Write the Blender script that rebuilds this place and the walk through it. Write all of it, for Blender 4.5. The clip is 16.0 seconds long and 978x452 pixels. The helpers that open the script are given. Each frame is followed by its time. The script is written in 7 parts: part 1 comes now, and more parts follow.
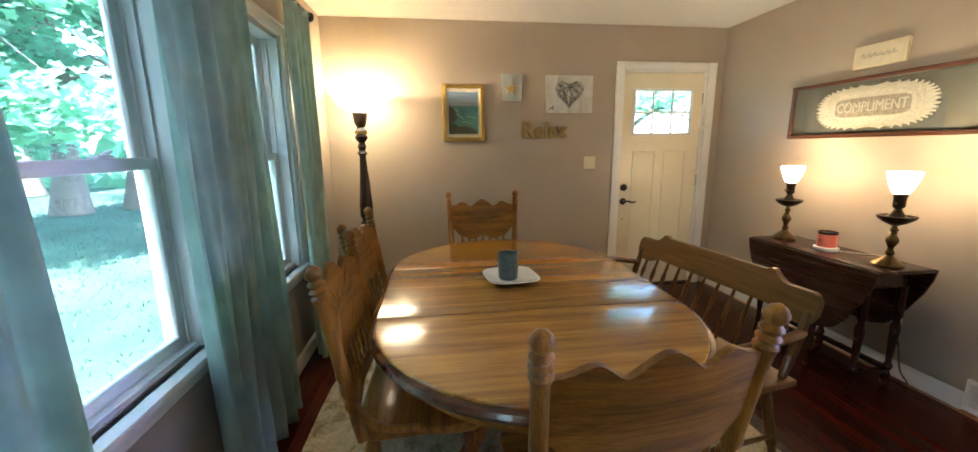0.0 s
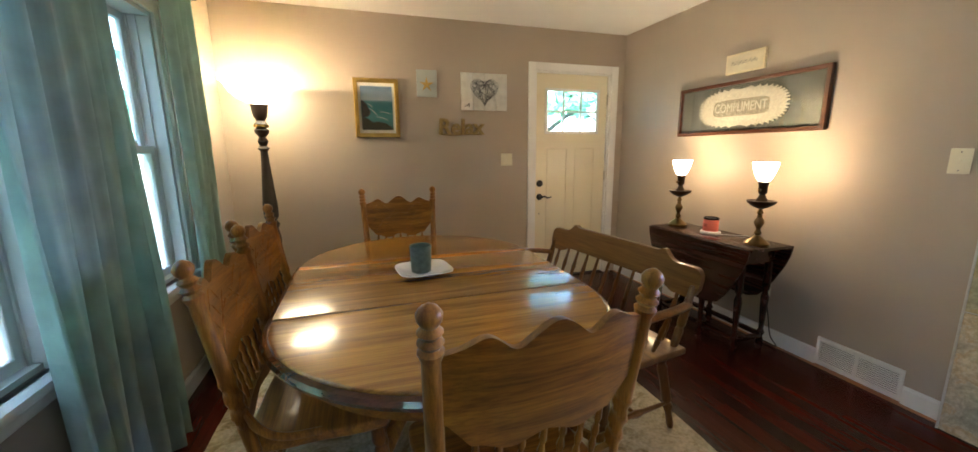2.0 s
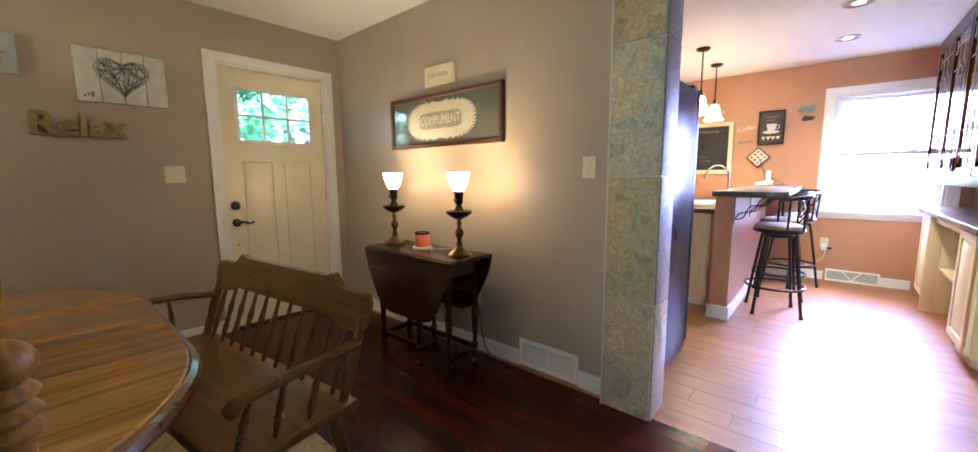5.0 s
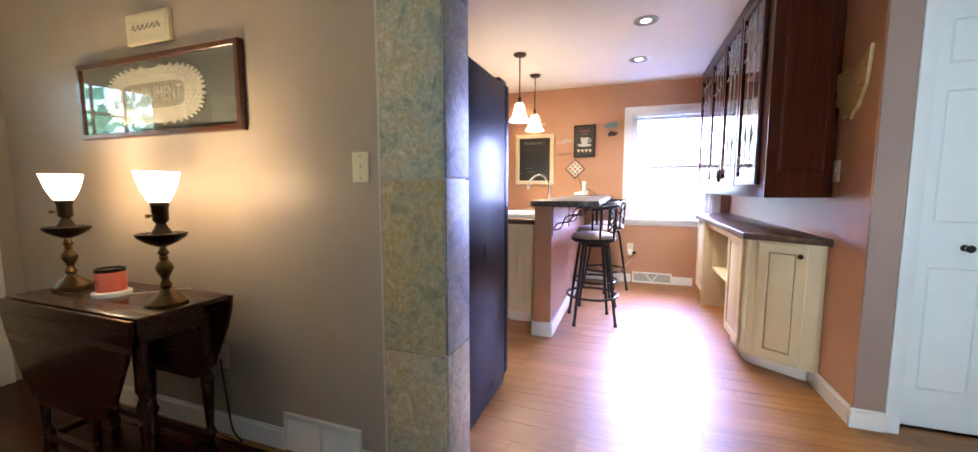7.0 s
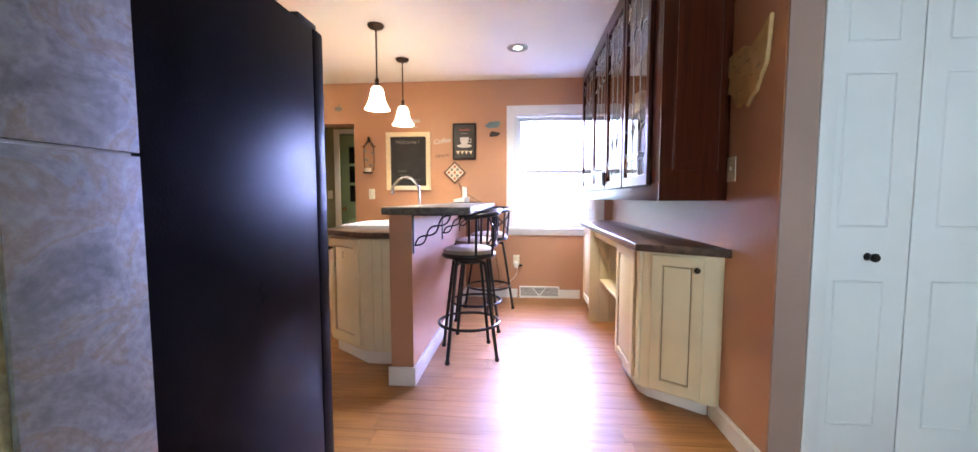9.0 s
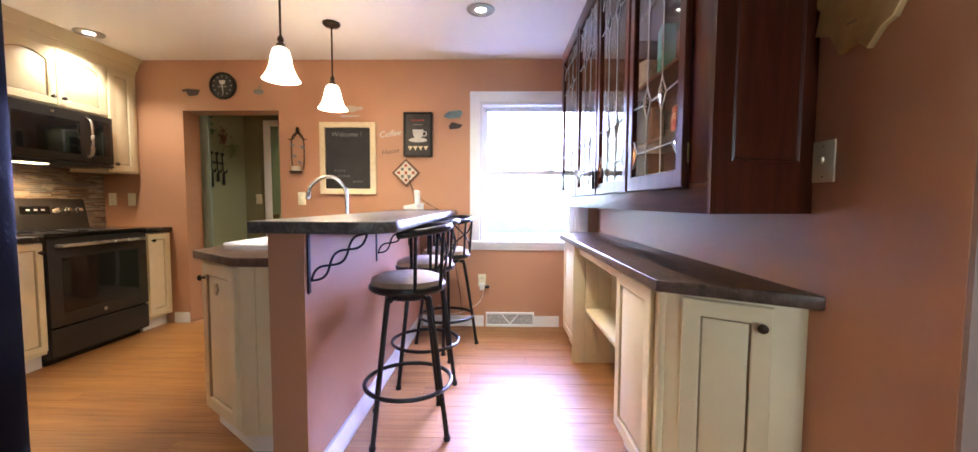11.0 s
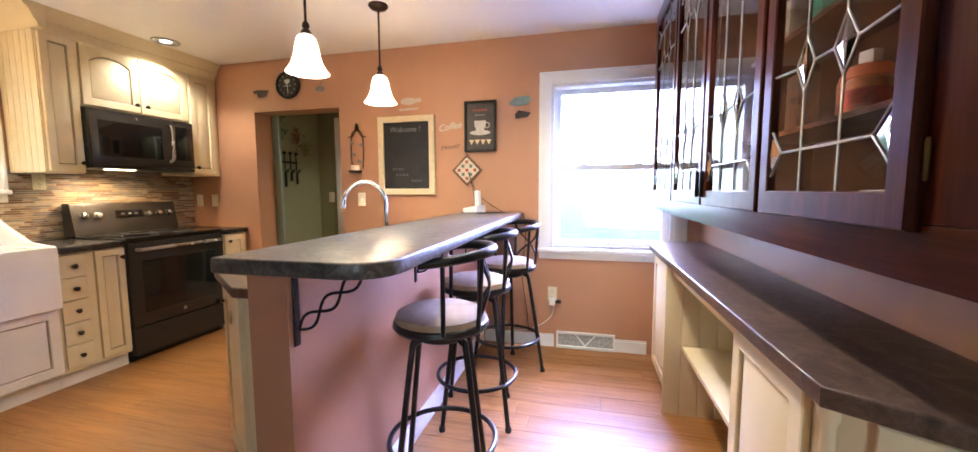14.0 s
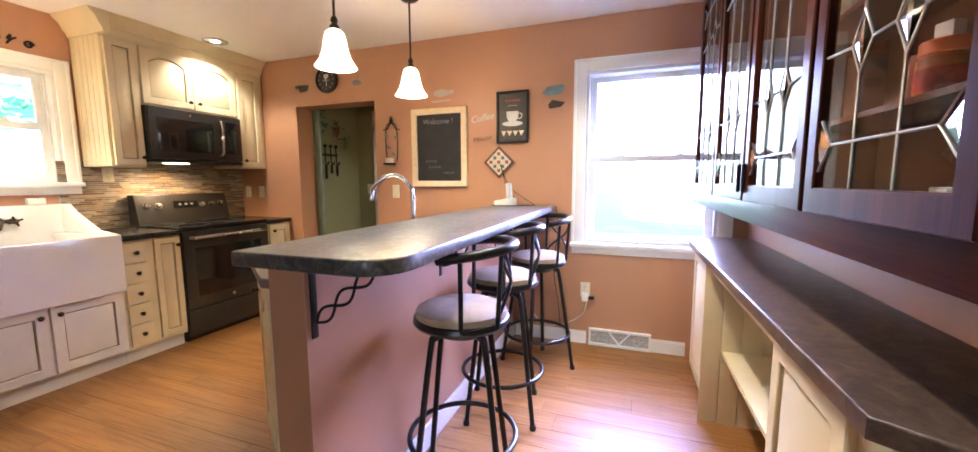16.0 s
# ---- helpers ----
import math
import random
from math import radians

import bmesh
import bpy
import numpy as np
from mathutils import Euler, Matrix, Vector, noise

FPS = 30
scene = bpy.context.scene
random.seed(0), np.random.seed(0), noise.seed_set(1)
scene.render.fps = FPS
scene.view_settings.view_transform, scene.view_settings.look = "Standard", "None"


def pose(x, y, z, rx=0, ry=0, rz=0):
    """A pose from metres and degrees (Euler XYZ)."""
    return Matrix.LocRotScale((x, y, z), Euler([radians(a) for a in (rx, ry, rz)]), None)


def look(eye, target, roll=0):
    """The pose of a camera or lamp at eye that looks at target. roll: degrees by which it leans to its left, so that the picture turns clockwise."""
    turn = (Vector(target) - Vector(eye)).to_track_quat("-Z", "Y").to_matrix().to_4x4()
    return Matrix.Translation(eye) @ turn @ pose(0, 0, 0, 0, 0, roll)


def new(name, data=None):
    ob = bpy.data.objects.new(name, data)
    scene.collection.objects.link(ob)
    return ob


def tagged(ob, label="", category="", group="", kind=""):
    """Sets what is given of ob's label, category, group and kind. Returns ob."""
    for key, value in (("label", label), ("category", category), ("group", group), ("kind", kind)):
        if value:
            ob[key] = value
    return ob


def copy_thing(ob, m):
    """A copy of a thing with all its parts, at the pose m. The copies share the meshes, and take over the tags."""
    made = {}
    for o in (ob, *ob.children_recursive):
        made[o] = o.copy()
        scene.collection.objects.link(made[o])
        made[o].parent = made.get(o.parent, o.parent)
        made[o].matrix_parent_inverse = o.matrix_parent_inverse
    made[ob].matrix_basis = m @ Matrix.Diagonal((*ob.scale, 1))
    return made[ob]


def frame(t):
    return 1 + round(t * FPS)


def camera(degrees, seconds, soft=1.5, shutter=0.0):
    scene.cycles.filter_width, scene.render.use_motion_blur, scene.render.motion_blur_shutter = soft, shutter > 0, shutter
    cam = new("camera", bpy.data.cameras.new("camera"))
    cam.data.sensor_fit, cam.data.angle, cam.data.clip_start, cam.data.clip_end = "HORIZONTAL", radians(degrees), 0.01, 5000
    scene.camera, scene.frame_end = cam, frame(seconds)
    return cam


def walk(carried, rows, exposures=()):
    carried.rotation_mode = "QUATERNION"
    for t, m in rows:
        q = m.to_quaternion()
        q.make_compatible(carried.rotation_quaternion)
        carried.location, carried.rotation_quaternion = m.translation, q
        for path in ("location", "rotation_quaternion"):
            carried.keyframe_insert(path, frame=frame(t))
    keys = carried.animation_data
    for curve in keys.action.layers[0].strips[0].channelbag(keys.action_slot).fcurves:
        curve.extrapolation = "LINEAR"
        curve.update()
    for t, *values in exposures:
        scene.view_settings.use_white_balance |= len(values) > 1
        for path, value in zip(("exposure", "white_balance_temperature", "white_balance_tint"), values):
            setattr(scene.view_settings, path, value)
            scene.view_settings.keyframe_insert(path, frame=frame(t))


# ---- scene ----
cam = camera(102.2, 16.0)
PATH = [
    (0, (-0.021, -0.07, 1.382), (0.23, 1.875, 0.993), -0.6),
    (0.5, (-0.001, -0.074, 1.366), (0.32, 1.862, 0.981), -0.4),
    (1, (0.023, -0.073, 1.353), (0.424, 1.849, 0.971), -0.5),
    (1.5, (0.044, -0.083, 1.341), (0.537, 1.818, 0.959), -0.5),
    (2, (0.06, -0.083, 1.322), (0.66, 1.787, 0.946), -0.5),
    (2.5, (0.108, -0.081, 1.302), (0.827, 1.75, 0.946), -0.4),
    (3, (0.207, -0.068, 1.285), (1.075, 1.702, 0.946), -0.5),
    (3.5, (0.339, -0.056, 1.271), (1.353, 1.638, 0.951), -0.4),
    (4, (0.461, -0.052, 1.254), (1.634, 1.541, 0.956), -0.4),
    (4.5, (0.598, -0.022, 1.234), (1.935, 1.438, 0.953), -0.3),
    (4.7, (0.642, 0.008, 1.226), (2.049, 1.403, 0.955), -0.3),
    (6.8, (1.336, 0.022, 1.177), (3.187, 0.756, 0.989), -0.1),
    (7, (1.412, 0.017, 1.176), (3.284, 0.693, 0.984), 0.0),
    (7.5, (1.602, 0.011, 1.171), (3.524, 0.532, 0.992), 0.0),
    (8, (1.79, -0.017, 1.156), (3.746, 0.366, 0.99), -0.0),
    (8.5, (1.99, -0.046, 1.15), (3.965, 0.227, 0.995), -0.1),
    (9, (2.161, -0.066, 1.134), (4.148, 0.109, 0.992), -0.0),
    (9.5, (2.358, -0.083, 1.121), (4.351, 0.01, 0.987), 0.0),
    (9.7, (2.442, -0.089, 1.122), (4.436, -0.025, 0.989), 0.0),
    (11.8, (3.269, -0.139, 1.163), (5.265, -0.097, 1.048), 0.3),
    (12, (3.323, -0.142, 1.167), (5.319, -0.076, 1.052), -0.3),
    (12.5, (3.406, -0.164, 1.206), (5.396, -0.007, 1.084), -0.1),
    (13, (3.447, -0.186, 1.237), (5.422, 0.091, 1.094), -0.2),
    (13.5, (3.483, -0.215, 1.244), (5.438, 0.179, 1.085), -0.2),
    (14, (3.496, -0.232, 1.257), (5.431, 0.243, 1.076), -0.2),
    (14.5, (3.508, -0.247, 1.271), (5.426, 0.284, 1.067), -0.3),
    (15, (3.53, -0.272, 1.269), (5.43, 0.314, 1.055), -0.3),
    (15.5, (3.55, -0.288, 1.266), (5.433, 0.348, 1.046), -0.2),
    (16, (3.559, -0.292, 1.27), (5.43, 0.379, 1.043), -0.2),
]
walk(cam, [(t, look(eye, target, roll)) for t, eye, target, roll in PATH], [(0, 4.02, 6050, 6), (2, 3.94, 6050, 6), (3, 3.86, 6050, 6), (4.5, 3.76, 6050, 6), (7, 3.52, 6050, 7), (9.5, 3.44, 6050, 7), (12, 3.26, 6050, 7), (16, 3.28, 6050, 7)])

# ---- light ----
world = bpy.data.worlds.new("sky")
scene.world = world
world.use_nodes = True
_nt = world.node_tree
_sky = _nt.nodes.new("ShaderNodeTexSky")
_sky.sky_type, _sky.sun_disc = "NISHITA", False
_sky.sun_elevation, _sky.sun_rotation = radians(58), radians(180)
_nt.nodes["Background"].inputs[1].default_value = 0.15
_nt.links.new(_sky.outputs[0], _nt.nodes["Background"].inputs[0])


def lamp(name, kind, at, energy, colour, size=0.05, target=None, **more):
    data = bpy.data.lights.new(name, kind)
    data.energy, data.color = energy, colour
    if kind == "AREA":
        data.shape, data.size, data.size_y = "RECTANGLE", size, more.get("size_y", size)
    elif kind == "SUN":
        data.angle = size
    else:
        data.shadow_soft_size = size
    if kind == "SPOT":
        data.spot_size, data.spot_blend = radians(more.get("cone", 110)), 0.6
    ob = new(name, data)
    ob.matrix_world = look(at, target) if target else Matrix.Translation(at)
    return ob


lamp("sun", "SUN", (0, 0, 20), 2.6, (1.0, 0.95, 0.86), radians(0.5), target=(0.3, 12.0, 0.8))
WARM = (1.0, 0.74, 0.45)
# daylight through the large kitchen window
kwd = lamp("kitchen_window_daylight", "AREA", (7.22, -0.62, 1.62), 28, (0.43, 0.46, 1.0), 1.25, target=(5.22, 0.25, 0.22), size_y=1.8)
kwd.data.spread = radians(88)

# added fill lamp in an unseen window behind the walker's start, aimed at the closet
dwd = lamp("dining_window_daylight", "AREA", (-1.065, -1.20, 1.36), 1.8, (0.84, 0.93, 1.0), 0.84, target=(3.9, -1.75, 1.15), size_y=1.30)
dwd.data.spread = radians(78)

# ---- materials ----


def _mat(name):
    m = bpy.data.materials.new(name)
    m.use_nodes = True
    nt = m.node_tree
    return m, nt, nt.nodes["Principled BSDF"]


def _node(nt, kind, **inputs):
    n = nt.nodes.new(kind)
    for k, v in inputs.items():
        n.inputs[k.replace("_", " ")].default_value = v
    return n


def _coords(nt, scale=(1, 1, 1), rand=False):
    tc = nt.nodes.new("ShaderNodeTexCoord")
    mp = nt.nodes.new("ShaderNodeMapping")
    mp.inputs["Scale"].default_value = scale
    nt.links.new(tc.outputs["Object"], mp.inputs["Vector"])
    if rand:
        oi = nt.nodes.new("ShaderNodeObjectInfo")
        mul = nt.nodes.new("ShaderNodeMath")
        mul.operation = "MULTIPLY"
        mul.inputs[1].default_value = 37.0
        nt.links.new(oi.outputs["Random"], mul.inputs[0])
        cb = nt.nodes.new("ShaderNodeCombineXYZ")
        for i in range(3):
            nt.links.new(mul.outputs[0], cb.inputs[i])
        nt.links.new(cb.outputs[0], mp.inputs["Location"])
    return mp.outputs["Vector"]


def _ramp(nt, src, stops):
    r = nt.nodes.new("ShaderNodeValToRGB")
    while len(r.color_ramp.elements) < len(stops):
        r.color_ramp.elements.new(0.5)
    for e, (p, c) in zip(r.color_ramp.elements, stops):
        e.position, e.color = p, (*c, 1)
    nt.links.new(src, r.inputs[0])
    return r.outputs[0]


def _bump(nt, bsdf, src, strength, dist=0.002):
    b = _node(nt, "ShaderNodeBump", Strength=strength, Distance=dist)
    nt.links.new(src, b.inputs["Height"])
    nt.links.new(b.outputs[0], bsdf.inputs["Normal"])


def shade(c, f):
    return tuple(min(1, v * f) for v in c)


def plain(name, colour, rough=0.5, metal=0.0, scale=6.0, vary=0.08, bump=0.05, fine=90.0, coat=0.0, rand=False):
    """A surface with a broad drift of tone, a fine relief, and an uneven gloss."""
    m, nt, b = _mat(name)
    v = _coords(nt, rand=rand)
    n1 = _node(nt, "ShaderNodeTexNoise", Scale=scale, Detail=5.0)
    n2 = _node(nt, "ShaderNodeTexNoise", Scale=fine, Detail=3.0)
    for n in (n1, n2):
        nt.links.new(v, n.inputs["Vector"])
    col = _ramp(nt, n1.outputs[0], [(0.3, shade(colour, 1 - vary)), (0.7, shade(colour, 1 + vary))])
    nt.links.new(col, b.inputs["Base Color"])
    b.inputs["Metallic"].default_value = metal
    mr = _node(nt, "ShaderNodeMapRange")
    mr.inputs[3].default_value, mr.inputs[4].default_value = max(0.02, rough - 0.06), min(1, rough + 0.06)
    nt.links.new(n1.outputs[0], mr.inputs[0])
    nt.links.new(mr.outputs[0], b.inputs["Roughness"])
    b.inputs["Coat Weight"].default_value = coat
    b.inputs["Coat Roughness"].default_value = 0.12
    if bump:
        _bump(nt, b, n2.outputs[0], bump)
    return m


def wood(name, dark, light, axis=0, rough=0.35, grain=22.0, coat=0.0, rand=False, bump=0.08, vary=0.25, boards=0.0):
    """Wood with long grain along the given axis, broad figure and fine pores; boards: the width of glued boards across y."""
    m, nt, b = _mat(name)
    sc = [grain, grain, grain]
    sc[axis] = grain * 0.055
    v = _coords(nt, tuple(sc), rand)
    tone = None
    if boards:
        tc = nt.nodes.new("ShaderNodeTexCoord")
        sx = nt.nodes.new("ShaderNodeSeparateXYZ")
        nt.links.new(tc.outputs["Object"], sx.inputs[0])
        dv = nt.nodes.new("ShaderNodeMath")
        dv.operation, dv.inputs[1].default_value = "DIVIDE", boards
        fl_ = nt.nodes.new("ShaderNodeMath")
        fl_.operation = "FLOOR"
        nt.links.new(sx.outputs["Y"], dv.inputs[0])
        nt.links.new(dv.outputs[0], fl_.inputs[0])
        wn = nt.nodes.new("ShaderNodeTexWhiteNoise")
        wn.noise_dimensions = "1D"
        nt.links.new(fl_.outputs[0], wn.inputs["W"])
        tone = wn.outputs["Value"]
        sv = nt.nodes.new("ShaderNodeVectorMath")
        sv.operation = "MULTIPLY_ADD"
        sv.inputs[1].default_value = (31.0, 17.0, 23.0)
        nt.links.new(wn.outputs["Color"], sv.inputs[0])
        nt.links.new(v, sv.inputs[2])
        v = sv.outputs[0]
    n1 = _node(nt, "ShaderNodeTexNoise", Scale=1.0, Detail=7.0, Roughness=0.62, Distortion=0.7)
    nt.links.new(v, n1.inputs["Vector"])
    sp = [grain * 9] * 3
    sp[axis] = grain * 0.35
    n2 = _node(nt, "ShaderNodeTexNoise", Scale=1.0, Detail=2.0)
    nt.links.new(_coords(nt, tuple(sp), rand), n2.inputs["Vector"])
    mid = tuple((a + c) / 2 for a, c in zip(dark, light))
    col = _ramp(nt, n1.outputs[0], [(0.30, dark), (0.48, mid), (0.66, light)])
    mix = _node(nt, "ShaderNodeMix")
    mix.data_type, mix.blend_type = "RGBA", "MULTIPLY"
    mix.inputs["Factor"].default_value = 0.5
    nt.links.new(col, mix.inputs["A"])
    nt.links.new(_ramp(nt, n2.outputs[0], [(0.38, (0.55, 0.5, 0.45)), (0.55, (1, 1, 1))]), mix.inputs["B"])
    out = mix.outputs["Result"]
    if tone:
        hb = _node(nt, "ShaderNodeHueSaturation")
        mb = _node(nt, "ShaderNodeMapRange")
        mb.inputs[3].default_value, mb.inputs[4].default_value = 0.80, 1.22
        nt.links.new(tone, mb.inputs[0])
        nt.links.new(mb.outputs[0], hb.inputs["Value"])
        nt.links.new(out, hb.inputs["Color"])
        out = hb.outputs[0]
    if rand:
        oi = nt.nodes.new("ShaderNodeObjectInfo")
        hs = _node(nt, "ShaderNodeHueSaturation")
        mr = _node(nt, "ShaderNodeMapRange")
        mr.inputs[3].default_value, mr.inputs[4].default_value = 1 - vary, 1 + vary
        nt.links.new(oi.outputs["Random"], mr.inputs[0])
        nt.links.new(mr.outputs[0], hs.inputs["Value"])
        nt.links.new(out, hs.inputs["Color"])
        out = hs.outputs[0]
    nt.links.new(out, b.inputs["Base Color"])
    mr2 = _node(nt, "ShaderNodeMapRange")
    mr2.inputs[3].default_value, mr2.inputs[4].default_value = max(0.03, rough - (0.02 if rand else 0.07)), rough + (0.02 if rand else 0.07)
    nt.links.new(n1.outputs[0], mr2.inputs[0])
    if rand:
        b.inputs["Roughness"].default_value = rough
    else:
        nt.links.new(mr2.outputs[0], b.inputs["Roughness"])
    b.inputs["Coat Weight"].default_value = coat
    b.inputs["Coat Roughness"].default_value = 0.08
    if bump:
        _bump(nt, b, n2.outputs[0], bump, 0.001)
    return m


def slate(name, stops, rough, scale, rand=False, bump=0.25, detail=9.0, swirl=1.4):
    """Mottled stone: broad clouds, veins and speckle."""
    m, nt, b = _mat(name)
    v = _coords(nt, rand=rand)
    n1 = _node(nt, "ShaderNodeTexNoise", Scale=scale, Detail=detail, Roughness=0.65, Distortion=swirl)
    n2 = _node(nt, "ShaderNodeTexNoise", Scale=scale * 9, Detail=5.0)
    for n in (n1, n2):
        nt.links.new(v, n.inputs["Vector"])
    col = _ramp(nt, n1.outputs[0], stops)
    mix = _node(nt, "ShaderNodeMix")
    mix.data_type, mix.blend_type = "RGBA", "MULTIPLY"
    mix.inputs["Factor"].default_value = 0.45
    nt.links.new(col, mix.inputs["A"])
    nt.links.new(_ramp(nt, n2.outputs[0], [(0.4, (0.6, 0.6, 0.6)), (0.6, (1.1, 1.1, 1.1))]), mix.inputs["B"])
    out = mix.outputs["Result"]
    nt.links.new(out, b.inputs["Base Color"])
    b.inputs["Roughness"].default_value = rough
    _bump(nt, b, n2.outputs[0], bump, 0.003)
    return m


def glass(name, colour=(1, 1, 1), rough=0.0):
    m, nt, b = _mat(name)
    b.inputs["Base Color"].default_value = (*colour, 1)
    b.inputs["Transmission Weight"].default_value = 1.0
    b.inputs["Roughness"].default_value = rough
    b.inputs["IOR"].default_value = 1.45
    return m


def glow(name, colour, strength, clear=0.0):
    """A lit surface; clear: the share of light that passes straight through its glass."""
    m, nt, b = _mat(name)
    if clear:
        tr = nt.nodes.new("ShaderNodeBsdfTransparent")
        tr.inputs[0].default_value = (*shade(colour, 1.0), 1)
        mx = nt.nodes.new("ShaderNodeMixShader")
        mx.inputs[0].default_value = clear
        nt.links.new(b.outputs[0], mx.inputs[1])
        nt.links.new(tr.outputs[0], mx.inputs[2])
        nt.links.new(mx.outputs[0], nt.nodes["Material Output"].inputs[0])
    b.inputs["Base Color"].default_value = (0.85, 0.83, 0.78, 1)
    b.inputs["Emission Color"].default_value = (*colour, 1)
    b.inputs["Emission Strength"].default_value = strength
    b.inputs["Roughness"].default_value = 0.3
    return m


def cloth(name, colour, through_light=0.35, scale=14.0, vary=0.15):
    m, nt, b = _mat(name)
    v = _coords(nt)
    n1 = _node(nt, "ShaderNodeTexNoise", Scale=scale, Detail=6.0)
    n2 = _node(nt, "ShaderNodeTexNoise", Scale=420.0, Detail=2.0)
    for n in (n1, n2):
        nt.links.new(v, n.inputs["Vector"])
    col = _ramp(nt, n1.outputs[0], [(0.3, shade(colour, 1 - vary)), (0.7, shade(colour, 1 + vary))])
    nt.links.new(col, b.inputs["Base Color"])
    b.inputs["Roughness"].default_value = 0.75
    b.inputs["Sheen Weight"].default_value = 0.3
    _bump(nt, b, n2.outputs[0], 0.15, 0.001)
    if through_light:
        tr = nt.nodes.new("ShaderNodeBsdfTranslucent")
        nt.links.new(col, tr.inputs[0])
        mx = nt.nodes.new("ShaderNodeMixShader")
        mx.inputs[0].default_value = through_light
        nt.links.new(b.outputs[0], mx.inputs[1])
        nt.links.new(tr.outputs[0], mx.inputs[2])
        nt.links.new(mx.outputs[0], nt.nodes["Material Output"].inputs[0])
    return m


M_TAUPE = plain("taupe_paint", (0.400, 0.334, 0.268), 0.42, scale=1.3, vary=0.05, bump=0.10, fine=160)
M_TERRA = plain("terracotta_paint", (0.445, 0.230, 0.128), 0.45, scale=1.3, vary=0.05, bump=0.10, fine=160)
# taupe again, darker and redder: the wall end's shade is put into its colour
M_TAUPE_SHADED = plain("shaded_taupe_paint", (0.33, 0.235, 0.20), 0.45, scale=1.3, vary=0.05, bump=0.10, fine=160)
M_OLIVE = plain("olive_paint", (0.23, 0.23, 0.13), 0.5, scale=1.5, vary=0.06, bump=0.1, fine=160)
M_CEIL = plain("ceiling_paint", (0.82, 0.80, 0.77), 0.7, scale=1.0, vary=0.02, bump=0.12, fine=120)
M_WHITE = plain("white_trim_paint", (0.80, 0.80, 0.78), 0.32, scale=3, vary=0.03, bump=0.04)
M_VINYL = plain("white_vinyl", (0.72, 0.73, 0.72), 0.35, scale=3, vary=0.03, bump=0.02)
M_CREAMDOOR = plain("cream_door_paint", (0.80, 0.74, 0.56), 0.25, scale=2, vary=0.03, bump=0.03)
M_CLOSET = plain("cool_white_door_paint", (0.74, 0.80, 0.82), 0.4, scale=2, vary=0.03, bump=0.06, fine=60)
M_CABINET = plain("cream_cabinet_paint", (0.70, 0.60, 0.38), 0.38, scale=4, vary=0.05, bump=0.05)
M_GLAZE = plain("brown_glaze", (0.30, 0.22, 0.12), 0.5, scale=9, vary=0.2, bump=0.05)
M_SINKCAB = plain("off_white_cabinet_paint", (0.74, 0.70, 0.64), 0.38, scale=4, vary=0.05, bump=0.05)
M_OAK = wood("golden_oak", (0.115, 0.044, 0.006), (0.42, 0.185, 0.026), 2, 0.32, 26, coat=0.15)
M_OAKX = wood("golden_oak_across", (0.100, 0.038, 0.005), (0.40, 0.175, 0.024), 0, 0.32, 22, coat=0.15)
M_OAKTOP = wood("oak_table_top", (0.21, 0.088, 0.009), (0.47, 0.22, 0.027), 0, 0.20, 20, coat=0.4, bump=0.03, boards=0.102)
M_MAPLE = wood("brown_maple", (0.115, 0.052, 0.012), (0.25, 0.122, 0.032), 0, 0.3, 18, coat=0.2)
M_MAPLEZ = wood("brown_maple_upright", (0.10, 0.046, 0.011), (0.22, 0.105, 0.028), 2, 0.3, 18, coat=0.2)
M_MAHOG = wood("dark_mahogany", (0.026, 0.008, 0.005), (0.048, 0.014, 0.008), 1, 0.26, 16, coat=0.15)
M_CHERRYFLOOR = wood("cherry_floor_board", (0.030, 0.0048, 0.0024), (0.070, 0.0110, 0.0046), 1, 0.27, 9, rand=True, bump=0, vary=0.3)
M_CHERRYFLOOR.node_tree.nodes["Principled BSDF"].inputs["Specular IOR Level"].default_value = 0.22
M_LAMINATE = wood("oak_laminate_board", (0.265, 0.110, 0.027), (0.39, 0.180, 0.050), 1, 0.40, 9, rand=True, bump=0, vary=0.07)
M_CHERRYCAB = wood("dark_cherry_cabinet", (0.026, 0.006, 0.003), (0.075, 0.018, 0.008), 2, 0.28, 18)
M_CHERRYCABX = wood("dark_cherry_rail", (0.026, 0.006, 0.003), (0.075, 0.018, 0.008), 0, 0.28, 18)
for m_ in (M_OAK, M_OAKX, M_MAPLE, M_MAPLEZ):
    m_.node_tree.nodes["Principled BSDF"].inputs["Specular IOR Level"].default_value = 0.28
for m_ in (M_CHERRYCAB, M_CHERRYCABX):
    b_ = m_.node_tree.nodes["Principled BSDF"]
    b_.inputs["Specular IOR Level"].default_value = 0.18
    m_.node_tree.links.remove(b_.inputs["Roughness"].links[0])
    b_.inputs["Roughness"].default_value = 0.28
M_COUNTER = slate("brown_laminate_counter", [(0.3, (0.035, 0.022, 0.016)), (0.5, (0.085, 0.052, 0.036)), (0.7, (0.15, 0.10, 0.07))], 0.28, 14, bump=0.08)
M_BARTOP = slate("grey_brown_laminate_bar", [(0.3, (0.035, 0.033, 0.030)), (0.5, (0.085, 0.080, 0.070)), (0.7, (0.19, 0.18, 0.155))], 0.32, 22, bump=0.03)
